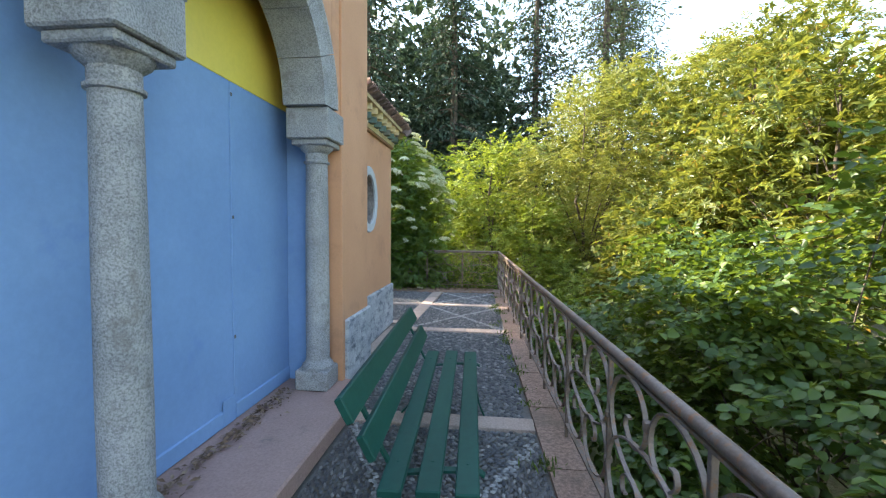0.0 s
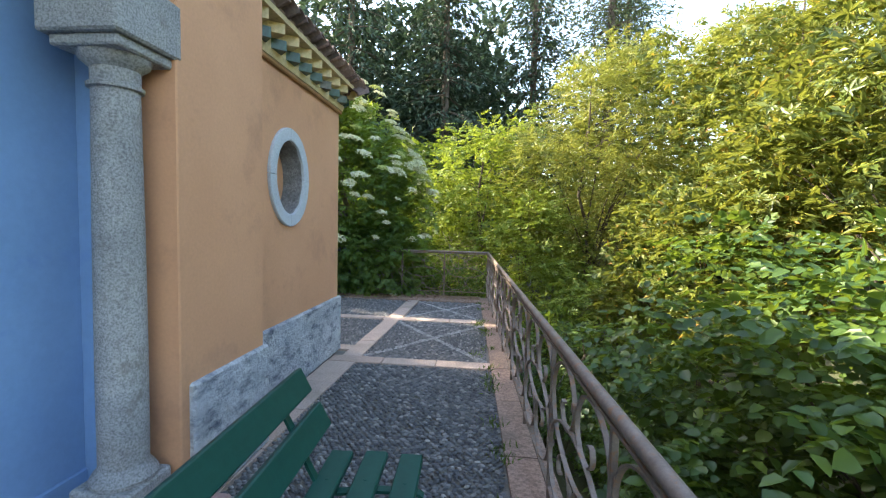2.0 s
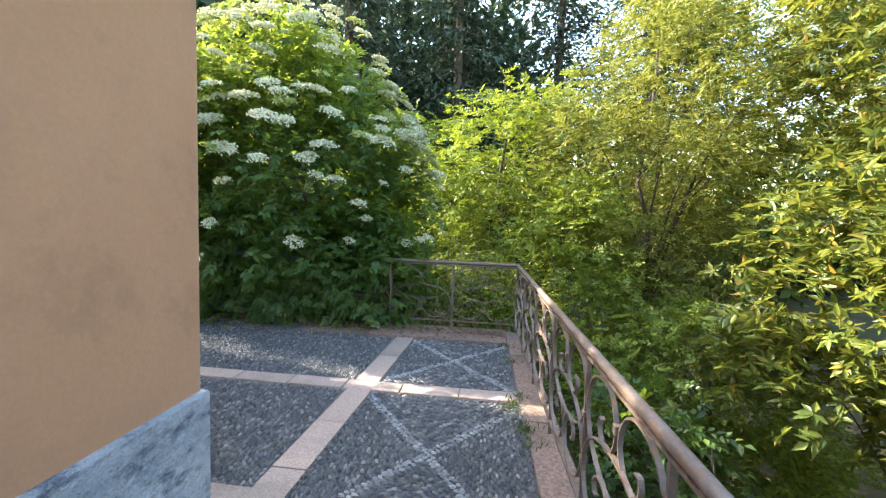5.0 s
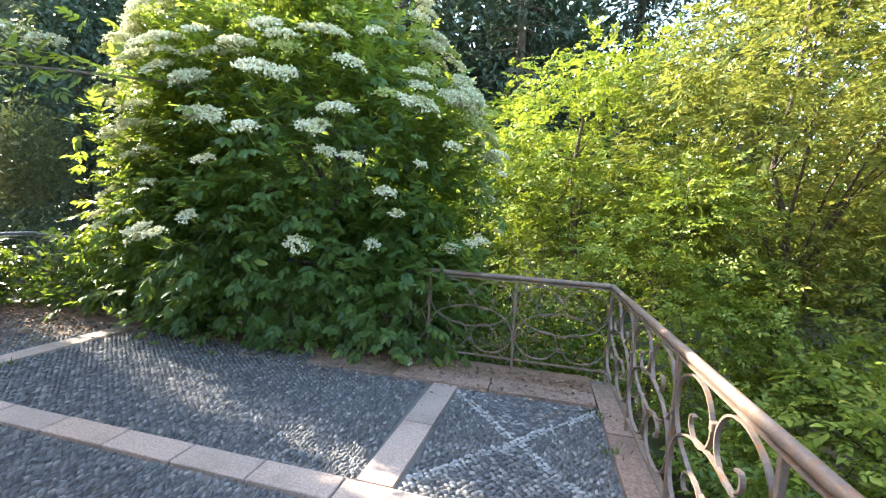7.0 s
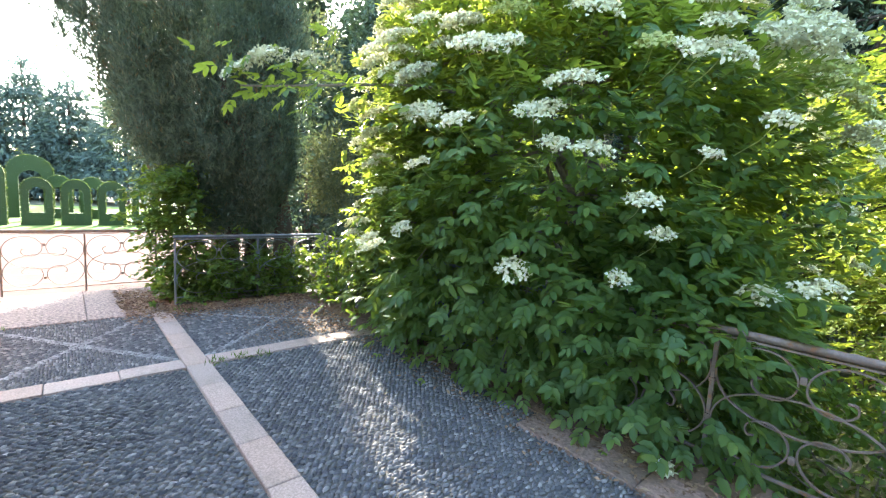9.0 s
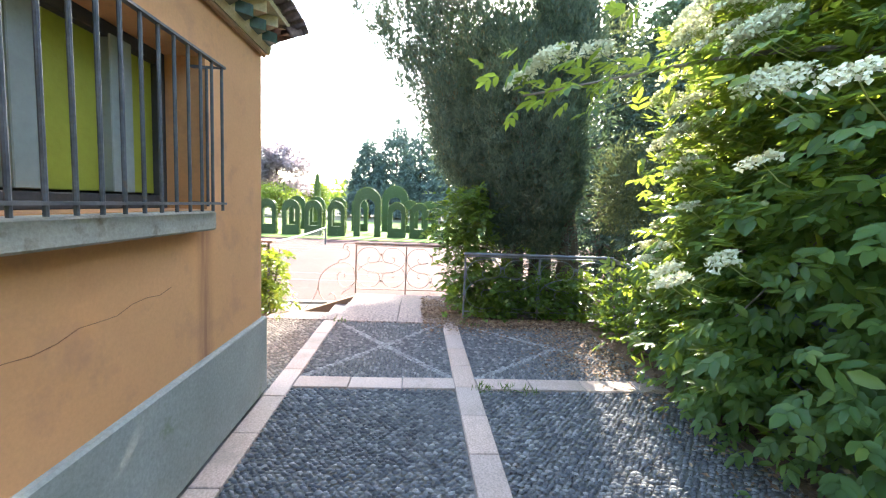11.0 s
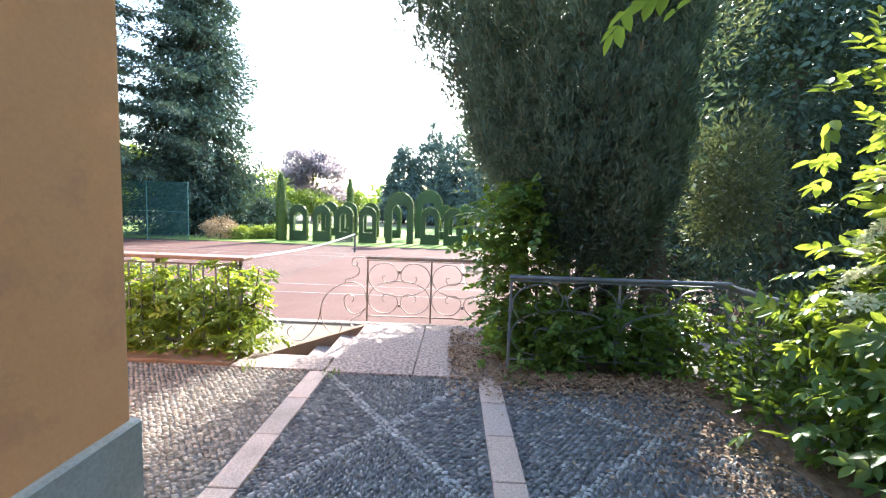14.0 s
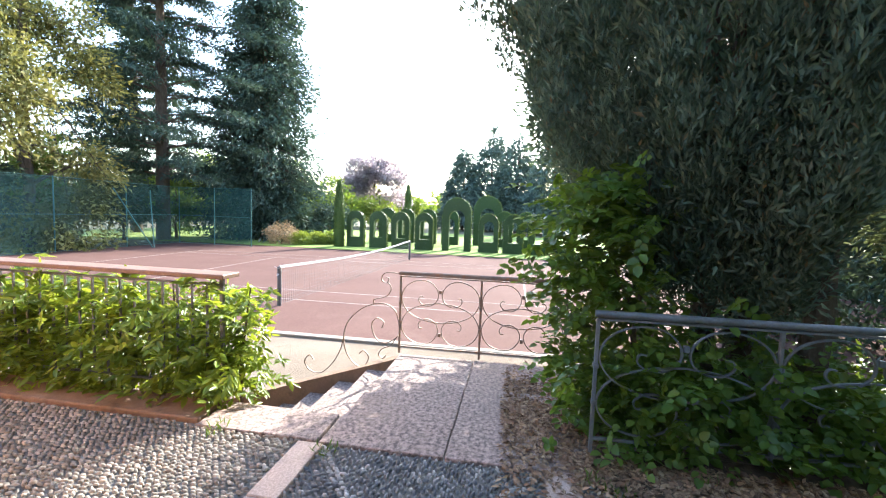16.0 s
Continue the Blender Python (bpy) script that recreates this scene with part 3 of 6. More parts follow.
def line(x0, y0, x1, y1):
    tagged(part("court_line", Geo().box(x0, y0, CZ - 0.01, x1, y1, CZ + 0.005, 0.001), M_LINE), "white painted line on the red court", "line", "court lines", "structure")


for lx in (-15.87, -17.24, -25.46, -26.84):
    line(lx - 0.03, -9.97, lx + 0.03, 13.8)
for ly in (-9.97, 13.8):
    line(-26.84, ly - 0.03, -15.87, ly + 0.03)
for ly in (-4.5, 8.3):
    line(-25.46, ly - 0.03, -17.24, ly + 0.03)

# ---------- terrace ----------
def x_kerb(y):
    return 0.37 - 0.045 * (y - 2.6)


def x_rail(y):
    return 0.66 - 0.054 * (y - 1.03)


tb = Geo()
tb.prism([(-7.42, -6), (x_rail(-6) + 0.06, -6), (x_rail(10.35) + 0.06, 10.38), (-7.42, 10.62)], 2, -2.4, -0.03)
tb.prism([(-9.12, 6.62), (-7.41, 6.62), (-7.41, 10.62), (-9.12, 10.62)], 2, -1.4, -0.11)
structure("terrace", tb, M_MORTAR, "raised terrace of earthy mortar under the pebbles", "terrace")


def strip(name, x0, y0, x1, y1, z, length, mat, parent, jit=0.0, thick=0.05):
    """A row of slabs along the longer side."""
    along = abs(x1 - x0) > abs(y1 - y0)
    a, b = (x0, x1) if along else (y0, y1)
    n = max(1, round((b - a) / length))
    for i in range(n):
        p, q = a + (b - a) * i / n + 0.004, a + (b - a) * (i + 1) / n - 0.004
        dz = random.uniform(-0.002, 0.003)
        g = Geo()
        if along:
            g.box(p, y0 + 0.003, z - thick, q, y1 - 0.003, z + dz, 0.005)
        else:
            g.box(x0 + 0.003, p, z - thick, x1 - 0.003, q, z + dz, 0.005)
        part(name, g, mat, parent)

# ---------- building ----------
XW, YN_, XWW = -1.54, 6.44, -4.86      # east wall, north wall and west wall of the low wing
XF = -1.29                             # front of the arcade
PANEL_X = -1.78
EAVE = 2.68


OY, OZ = 5.235, 1.825
wing = Geo()
# east wall with an oval opening, as a ring of quads between the opening and the wall's border
no = 48
y0, y1, z0, z1 = 4.36, YN_, 0.0, EAVE + 0.3


def on_border(p):
    dy, dz = p[0] - OY, p[1] - OZ
    k = min([(y1 - OY) / dy if dy > 1e-9 else 1e9, (y0 - OY) / dy if dy < -1e-9 else 1e9,
             (z1 - OZ) / dz if dz > 1e-9 else 1e9, (z0 - OZ) / dz if dz < -1e-9 else 1e9])
    return (OY + dy * k, OZ + dz * k)


angles = sorted(set([round(2 * math.pi * i / no, 6) for i in range(no)] + [round(math.atan2(z - OZ, y - OY) % (2 * math.pi), 6) for y in (y0, y1) for z in (z0, z1)]))
ring = [(OY + 0.30 * math.cos(a), OZ + 0.36 * math.sin(a)) for a in angles]
rim = [on_border((OY + math.cos(a), OZ + math.sin(a))) for a in angles]
m_ = len(angles)
vv = [(XW, *p) for p in ring] + [(XW, *p) for p in rim] + [(XW - 0.4, *p) for p in ring]
wing.add(vv, [(i, (i + 1) % m_, m_ + (i + 1) % m_, m_ + i) for i in range(m_)] + [(i, 2 * m_ + i, 2 * m_ + (i + 1) % m_, (i + 1) % m_) for i in range(m_)])
wing.box(XW - 0.52, 4.36, 0, XW - 0.17, YN_ - 0.36, EAVE + 0.3, 0.002)
structure("wall_east", wing, M_ORANGE, "ochre plastered wall of the low wing", "wall")

# north wall with the barred window
WX0, WX1, WZ0, WZ1 = -3.98, -2.55, 1.50, 2.36
GX0 = -3.80                            # end of the grille and sill
nw = Geo()
nw.box(XWW, YN_ - 0.35, 0, WX0, YN_, EAVE + 0.3, 0.0)
nw.box(WX1, YN_ - 0.35, 0, XW - 0.001, YN_, EAVE + 0.3, 0.0)
nw.box(WX0, YN_ - 0.35, 0, WX1, YN_, WZ0, 0.0)
nw.box(WX0, YN_ - 0.35, WZ1, WX1, YN_, EAVE + 0.3, 0.0)
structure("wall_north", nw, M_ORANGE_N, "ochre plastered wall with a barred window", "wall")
structure("wall_west", Geo().box(XWW, -6, 0, XWW + 0.35, YN_ - 0.352, EAVE + 0.3, 0.003), M_ORANGE, "ochre plastered end wall of the low wing", "wall")
structure("wall_south", Geo().box(XWW, -6.3, 0, XF, -6.002, 4.2, 0.003), M_ORANGE, "ochre plastered rear wall", "wall")

# plinths
structure("baseboard_east", Geo().box(XW - 0.1, 4.40, 0, XW + 0.035, YN_ + 0.034, 0.62, 0.012), M_PLINTH, "flaking whitewashed stone plinth", "plinth")
structure("baseboard_pilaster", Geo().box(XF - 0.1, 3.66, 0.0, XF + 0.03, 4.385, 0.66, 0.012), M_PLINTH, "whitewashed plinth of the pilaster", "plinth")
structure("baseboard_north", Geo().box(XWW - 0.035, YN_ - 0.08, 0, XW - 0.102, YN_ + 0.036, 0.62, 0.012), M_PLINTH_N, "grey cement plinth with mossy foot", "plinth")
structure("baseboard_west", Geo().box(XWW - 0.036, -6, 0, XWW + 0.1, YN_ - 0.082, 0.62, 0.012), M_PLINTH_N, "grey cement plinth", "plinth")

# taller front block: pilaster, wall above the arches
structure("pilaster", Geo().box(PANEL_X - 0.1, 3.60, 0, XF, 4.358, 4.6, 0.006), M_ORANGE, "ochre plastered pilaster beside the arcade", "wall")
ARCH_C, ARCH_R, SPRING, ARCH_T = 2.475, 0.93, 2.43, 0.20
PITCH_A = 1.92


def arch_wall(cy):
    """The plaster over one arch."""
    g = Geo()
    n = 24
    top = 4.6
    out = [(cy - PITCH_A / 2, SPRING), (cy - PITCH_A / 2, top), (cy + PITCH_A / 2, top), (cy + PITCH_A / 2, SPRING)]
    arc = [(cy + (ARCH_R + 0.02) * math.cos(math.pi * i / n), SPRING + (ARCH_R + 0.02) * math.sin(math.pi * i / n)) for i in range(n + 1)]
    arc = [(min(max(a, cy - PITCH_A / 2 + 0.001), cy + PITCH_A / 2 - 0.001), b) for a, b in arc]
    for i in range(n):
        (a0, b0), (a1, b1) = arc[i], arc[i + 1]
        for xx in (XF - 0.02, XF - 0.36):
            g.add([(xx, a0, b0), (xx, a1, b1), (xx, a1, top), (xx, a0, top)], [(0, 1, 2, 3)])
        g.add([(XF - 0.02, a0, b0), (XF - 0.02, a1, b1), (XF - 0.36, a1, b1), (XF - 0.36, a0, b0)], [(0, 1, 2, 3)])
    return g


def arch_stone(cy):
    """A ring of granite voussoirs."""
    t = thing("arch", (XF, cy, SPRING), "weathered grey granite arch on columns", "arch", "arcade arches", "structure")
    n = 7
    for k in range(n):
        g = Geo()
        m = 6
        a0, a1 = math.pi * k / n + 0.004, math.pi * (k + 1) / n - 0.004
        for i in range(m):
            p, q = a0 + (a1 - a0) * i / m, a0 + (a1 - a0) * (i + 1) / m
            sec = []
            for a in (p, q):
                for r, x in ((ARCH_R - ARCH_T + 0.02, XF - 0.34), (ARCH_R - ARCH_T + 0.02, XF - 0.0), (ARCH_R - 0.03, XF + 0.012), (ARCH_R + 0.0, XF + 0.03), (ARCH_R + 0.03, XF + 0.03), (ARCH_R + 0.03, XF - 0.34)):
                    sec.append((x, cy + r * math.cos(a), SPRING + r * math.sin(a)))
            g.add(sec, [(j, (j + 1) % 6, 6 + (j + 1) % 6, 6 + j) for j in range(6)])
            if i == 0:
                g.add(sec[:6], [(0, 1, 2, 3, 4, 5)])
            if i == m - 1:
                g.add(sec[6:], [(5, 4, 3, 2, 1, 0)])
        part("voussoir", g, M_GRANITE, t)
    return t


for cy in (ARCH_C, ARCH_C - PITCH_A, ARCH_C - 2 * PITCH_A):
    structure("wall_over_arch", arch_wall(cy), M_ORANGE, "ochre plaster over an arch", "wall")
    arch_stone(cy)
structure("wall_corner_front", Geo().box(XF - 0.36, ARCH_C + PITCH_A / 2, 2.43, XF - 0.02, 3.60, 4.6, 0.002), M_ORANGE, "ochre plaster beside the arch", "wall")


def column(y):
    x = -1.455
    t = thing("column", (x, y, 0.13), "round grey granite column with moulded capital", "column", "arcade columns", "structure")
    part("base_block", Geo().box(x - 0.15, y - 0.13, 0.131, x + 0.13, y + 0.13, 0.30, 0.012), M_GRANITE, t)
    part("base_ring", Geo().lathe([(0.128, 0.30), (0.132, 0.32), (0.118, 0.345), (0.105, 0.36), (0.098, 0.375)], x, y), M_GRANITE, t, "", True)
    part("shaft", Geo().lathe([(0.097, 0.375), (0.098, 0.8), (0.095, 1.4), (0.088, 2.0)], x, y), M_GRANITE, t, "", True)
    part("capital", Geo().lathe([(0.088, 2.0), (0.102, 2.005), (0.104, 2.02), (0.09, 2.03), (0.09, 2.085), (0.10, 2.095), (0.125, 2.115), (0.135, 2.14)], x, y), M_GRANITE, t, "", True)
    part("abacus", Geo().box(x - 0.15, y - 0.15, 2.14, x + 0.145, y + 0.15, 2.185, 0.008), M_GRANITE, t)
    part("impost", Geo().box(x - 0.18, y - 0.18, 2.185, x + 0.170, y + 0.18, 2.43, 0.01), M_GRANITE, t)
    return t


for cy in (3.455, 1.535, -0.40, -2.32):
    column(cy)

# painted boards that close the arcade
for y0_, y1_ in ((2.775, 3.60), (-2.4, 2.769), (-6.0, -2.406)):
    structure("panel", Geo().box(PANEL_X - 0.08, y0_, 0.135, PANEL_X, y1_, 2.47, 0.004), M_BLUE, "smooth blue painted board closing the arcade", "panel")
    structure("trim", Geo().box(PANEL_X - 0.01, y0_ + 0.002, 0.136, PANEL_X + 0.014, y1_ - 0.002, 0.245, 0.006), M_BLUE, "blue painted skirting of the board", "skirting")
structure("panel_return", Geo().box(PANEL_X + 0.002, 3.578, 0.135, -1.50, 3.597, 2.47, 0.003), M_BLUE, "blue painted board lining the pilaster", "panel")
structure("panel_upper", Geo().box(PANEL_X - 0.08, -6.0, 2.475, PANEL_X - 0.006, 3.60, 3.9, 0.003), M_YELLOW, "glossy yellow board filling the arches", "panel")
YB = 2.772
structure("trim_strip", Geo().box(PANEL_X - 0.002, YB - 0.012, 0.70, PANEL_X + 0.010, YB + 0.012, 2.40, 0.004), M_BLUE, "blue painted joint strip", "strip")
for zb in (0.72, 1.55, 2.38):
    structure("trim_fitting", Geo().box(PANEL_X + 0.009, YB - 0.010, zb - 0.012, PANEL_X + 0.015, YB + 0.010, zb + 0.012, 0.003), M_BARS, "small dark iron fitting on the joint strip", "fitting")
structure("trim_hatch", Geo().box(PANEL_X + 0.012, 2.62, 0.14, PANEL_X + 0.018, 2.76, 0.32, 0.003), M_BLUE, "small blue painted cover plate at the foot of the board", "cover plate")
structure("ceiling_arcade", Geo().box(-4.9, -6, 3.9, XF - 0.37, 3.6, 4.0, 0.004), M_CORNICE, "plain plastered arcade ceiling", "ceiling")
structure("step", Geo().box(PANEL_X - 0.1, -6, 0.0, -1.07, 3.66, 0.13, 0.012), M_STEP, "worn red granite step under the arcade", "step")

# oval stone surround of four pieces, with a plastered niche behind
ov = thing("oval_surround", (XW, OY, OZ - 0.43), "oval pale stone window surround set in plaster", "window surround", "", "structure")
for k in range(4):
    g = Geo()
    n = 12
    for i in range(n):
        a0 = math.pi / 2 * k + (math.pi / 2) * i / n + (0.006 if i == 0 else 0)
        a1 = math.pi / 2 * k + (math.pi / 2) * (i + 1) / n - (0.006 if i == n - 1 else 0)
        sec = []
        for a in (a0, a1):
            for ra, rb, x in ((0.25, 0.305, XW - 0.25), (0.25, 0.305, XW + 0.02), (0.256, 0.311, XW + 0.026), (0.350, 0.404, XW + 0.026), (0.356, 0.41, XW + 0.018), (0.356, 0.41, XW - 0.02)):
                sec.append((x, OY + ra * math.cos(a), OZ + rb * math.sin(a)))
        g.add(sec, [(j, j + 1, 7 + j, 6 + j) for j in range(5)])
        if i == 0:
            g.add(sec[:6], [(0, 1, 2, 3, 4, 5)])
        if i == n - 1:
            g.add(sec[6:], [(0, 1, 2, 3, 4, 5)])
    part("stone", g, M_OVAL, ov)
    g = Geo()
    for i in range(n):
        ring4 = []
        for a in (math.pi / 2 * (k + i / n), math.pi / 2 * (k + (i + 1) / n)):
            rough_ = 0.004 * math.sin(a * 37) + 0.003 * math.sin(a * 61)
            ring4 += [(XW - 0.25, OY + 0.242 * math.cos(a), OZ + 0.297 * math.sin(a)), (XW - 0.005 + rough_, OY + 0.246 * math.cos(a), OZ + 0.301 * math.sin(a)), (XW + 0.006 + rough_, OY + 0.252 * math.cos(a), OZ + 0.307 * math.sin(a))]
        g.add(ring4, [(0, 1, 4, 3), (1, 2, 5, 4)])
    part("reveal", g, M_REVEAL, ov, "rough dark stone reveal")

# ---------- eaves of the low wing ----------
OVH, OVW = 0.24, 0.36
cor = Geo()
cor.box(XW + 0.0, 4.36, EAVE - 0.03, XW + 0.03, YN_ + 0.03, EAVE + 0.01, 0.01)
cor.box(XWW - 0.03, YN_, EAVE - 0.03, XW - 0.002, YN_ + 0.03, EAVE + 0.01, 0.01)
structure("trim_moulding", cor, M_CORN_D, "thin brown moulding under the eaves", "moulding")
PROFILE = [(0.0, EAVE + 0.012), (0.03, EAVE + 0.012), (0.045, EAVE + 0.06), (0.045, EAVE + 0.165), (0.0, EAVE + 0.165)]
COVER = [(0.0, EAVE + 0.215), (0.185, EAVE + 0.215), (0.185, EAVE + 0.255), (0.0, EAVE + 0.255)]
ce, cn = Geo(), Geo()
for prof in (PROFILE, COVER):
    ce.prism([(XW + a, b) for a, b in prof], 1, 4.36, YN_ + (0.045 if prof is PROFILE else 0.19))
    cn.prism([(YN_ + a, b) for a, b in prof], 0, XWW - 0.1, XW - 0.001)
structure("trim_cornice_east", ce, M_CORNICE, "cream plastered cornice under the tiles", "cornice")
structure("trim_cornice_north", cn, M_CORNICE, "cream plastered cornice under the tiles", "cornice")
TOOTH = 0.235


def tooth(name, z0, z1, reach, mat):
    """A brick set on its corner: the point juts from the wall."""
    w = TOOTH / 2 - 0.004
    g = Geo().prism([(0.0, -w), (reach * 0.93, -0.012), (reach, 0.0), (reach * 0.93, 0.012), (0.0, w)], 2, z0, z1)
    me = g.mesh(name)
    me.materials.append(mat)
    return me


TEETH = [(tooth("tooth", EAVE + 0.062, EAVE + 0.135, 0.125, M_TILE_G), 0.0, "green glazed brick tooth"), (tooth("tooth", EAVE + 0.137, EAVE + 0.213, 0.17, M_CORNICE), 0.5, "cream brick tooth")]
band = thing("sawtooth_band", (XW, 5.4, EAVE + 0.06), "band of green and cream brick teeth under the eaves", "frieze", "", "structure")
for me_, shift, lab_ in TEETH:
    for i in range(10):
        y = 4.46 + TOOTH * (i + shift)
        if y < YN_ + 0.05:
            part("tooth", me_, None, band, lab_).matrix_basis = pose(XW + 0.004, y, random.uniform(-0.003, 0.003))
    for i in range(16):
        x = XW - TOOTH * (i + shift)
        if x > XWW - 0.05:
            part("tooth", me_, None, band, lab_).matrix_basis = pose(x, YN_ + 0.004, random.uniform(-0.003, 0.003), 0, 0, 90)


def tile_mesh(name, length, r0, r1, thick, mat):
    g = Geo()
    n = 7
    for s, (l, r) in enumerate(((0.0, r0), (length, r1))):
        for o in (r, r - thick):
            for i in range(n):
                a = math.pi * i / (n - 1)
                g.v.append((l, o * math.cos(a), o * math.sin(a)))
    for i in range(n - 1):
        g.f += [(i, i + 1, 2 * n + i + 1, 2 * n + i), (n + i, 3 * n + i, 3 * n + i + 1, n + i + 1), (i, n + i, n + i + 1, i + 1)]
    me = g.mesh(name, True)
    me.materials.append(mat)
    return me


roof = thing("roof", (-3.2, 2, EAVE + 0.2), "hipped roof of weathered brown clay tiles", "roof", "", "structure")
T_ROOF = tile_mesh("tile", 0.42, 0.085, 0.072, 0.014, M_TILE)
rg = Geo()
SL = 0.36
RX = (XW + XWW) / 2
half = RX - XWW
e0x, e1x, e1y = XWW - OVW + 0.06, XW + OVH - 0.06, YN_ + OVH - 0.06
apex = (RX, YN_ - half, EAVE + 0.24 + (half + OVH) * SL)
zb = EAVE + 0.26
ring_ = [(e0x, -6), (e0x, e1y), (e1x, e1y), (e1x, 4.36)]
low_ = [(x, y, zb - 0.02) for x, y in ring_] + [(apex[0], apex[1], apex[2] - 0.02), (RX, -6, apex[2] - 0.02), (RX, 4.36, apex[2] - 0.02)]
high_ = [(x, y, z + 0.04) for x, y, z in low_]
rg.add(low_ + high_, [(0, 1, 4, 5), (1, 2, 4), (2, 3, 6, 4), (7, 8, 11, 12), (8, 9, 11), (9, 10, 13, 11), (0, 1, 8, 7), (1, 2, 9, 8), (2, 3, 10, 9), (3, 6, 13, 10), (0, 5, 12, 7), (4, 5, 12, 11), (4, 6, 13, 11)])
part("roof_boards", rg, M_TILE, roof)


def place(me, name, m):
    ob = part(name, me, None, roof)
    ob.matrix_basis = m
    return ob


pitch = math.degrees(math.atan(SL))


def tile_row(along, north, west=False):
    """Tiles up the slope from the eaves at one place along them, as far as the hip."""
    for k in range(6):
        run = 0.33 * k
        jx, jz, jr = random.uniform(-0.015, 0.015), random.uniform(0, 0.012), random.uniform(-4, 4)
        z = EAVE + 0.285 + run * SL + jz
        if north:
            if min(along - (XWW - OVW), XW + OVH - along) > run - 0.1:
                place(T_ROOF, "tile", pose(along + jx, YN_ + OVH + 0.04 - run, z, 0, pitch + 2, 270 + jr))
        elif YN_ + OVH - along > run - 0.1:
            if west:
                place(T_ROOF, "tile", pose(XWW - OVW - 0.04 + run, along + jx, z, 0, pitch + 2, jr))
            else:
                place(T_ROOF, "tile", pose(XW + OVH + 0.04 - run, along + jx, z, 0, pitch + 2, 180 + jr))


y = 4.46
while y < YN_ + OVH - 0.05:
    tile_row(y, False)
    y += 0.145
x = XWW - OVW + 0.1
while x < XW + OVH - 0.05:
    tile_row(x, True)
    x += 0.145
y = 4.7
while y < YN_ + OVH - 0.05:
    tile_row(y, False, True)
    y += 0.145
# Out of view; the ridge is raised so the roof shades the hazel.
bg = Geo()
bg.prism([(-4.9, 3.9), (XF + 0.25, 4.6), (XF + 0.25, 4.72), (-3.1, 6.2), (-4.9, 5.3)], 1, -6.0, 4.6)
structure("roof_front", bg, M_TILE, "unseen tiled roof of the taller front block, ridge raised for shade", "roof")

# ---------- barred window ----------
win = thing("window_1", ((WX0 + WX1) / 2, YN_, WZ0), "small window with yellow-green shutter behind iron bars", "window", "", "structure")
part("window_frame", Geo().box(WX0, YN_ - 0.30, WZ0, WX0 + 0.05, YN_ - 0.22, WZ1, 0.004).box(WX1 - 0.05, YN_ - 0.30, WZ0, WX1, YN_ - 0.22, WZ1, 0.004)
          .box(WX0 + 0.05, YN_ - 0.30, WZ0, WX1 - 0.05, YN_ - 0.22, WZ0 + 0.07, 0.004).box(WX0 + 0.05, YN_ - 0.30, WZ1 - 0.07, WX1 - 0.05, YN_ - 0.22, WZ1, 0.004), M_DARKROOM, win)
for xa, xb, mat_, dy, lab_ in ((-3.93, -3.69, M_CURTAIN, 0.0, "yellow-green painted shutter board"), (-3.69, -3.53, M_STILE, 0.05, "grey-green painted stile"), (-3.53, -3.16, M_CURTAIN, 0.0, "yellow-green painted shutter board"),
                             (-3.16, -3.02, M_STILE, 0.05, "grey-green painted stile"), (-3.02, -2.62, M_CURTAIN, 0.0, "yellow-green painted shutter board")):
    part("shutter", Geo().box(xa + 0.002, YN_ - 0.30, WZ0 + 0.08, xb - 0.002, YN_ - 0.265 + dy, WZ1 - 0.05, 0.004), mat_, win, lab_)
part("backing", Geo().box(WX0, YN_ - 0.345, WZ0, WX1, YN_ - 0.305, WZ1, 0.002), M_DARKROOM, win)
part("window_sill", Geo().box(GX0 - 0.085, YN_ + 0.001, WZ0 - 0.11, WX1 + 0.05, YN_ + 0.10, WZ0 - 0.004, 0.01), M_SILL, win, "stained stone sill")
grille = thing("window_grille", ((GX0 + WX1) / 2, YN_ + 0.13, WZ0 + 0.03), "projecting dark iron window grille over the sill", "window grille")
for gz in (WZ0 + 0.04, WZ1 - 0.08):
    part("cross_bar", Geo().tube([(GX0 - 0.09, YN_ - 0.03, gz), (GX0 - 0.09, YN_ + 0.14, gz), (WX1 + 0.09, YN_ + 0.14, gz), (WX1 + 0.09, YN_ - 0.03, gz)], 0.01, 6, (0.014, 0.006, Vector((1, 0, 0)))), M_BARS, grille)
for i in range(13):
    gx_ = GX0 - 0.07 + (WX1 - GX0 + 0.14) * i / 12
    part("bar", Geo().tube([(gx_, YN_ + 0.14, WZ0 - 0.0), (gx_, YN_ + 0.14, WZ1 - 0.07)], 0.0085, 8), M_BARS, grille, "", True)
part("bar", Geo().tube([(GX0 - 0.09, YN_ + 0.05, WZ0 + 0.02), (GX0 - 0.09, YN_ + 0.05, WZ1 - 0.075)], 0.0085, 8), M_BARS, grille, "", True)

# hairline crack and rust run on the north wall
structure("trim_crack", Geo().tube([(-2.6 - 0.1 * i, YN_ + 0.0, 1.03 + 0.008 * i + 0.012 * math.sin(i * 1.9)) for i in range(11)], 0.0022, 4), M_CORN_D, "thin dark crack in the ochre plaster", "crack")

# ---------- iron railings ----------
HALF_SCROLL = [(0.0, 0.36), (0.20, 0.39), (0.38, 0.48), (0.47, 0.62), (0.475, 0.76), (0.40, 0.89), (0.26, 0.955), (0.12, 0.93), (0.035, 0.82), (0.03, 0.70), (0.10, 0.61), (0.20, 0.60), (0.265, 0.66), (0.255, 0.725), (0.215, 0.725)]


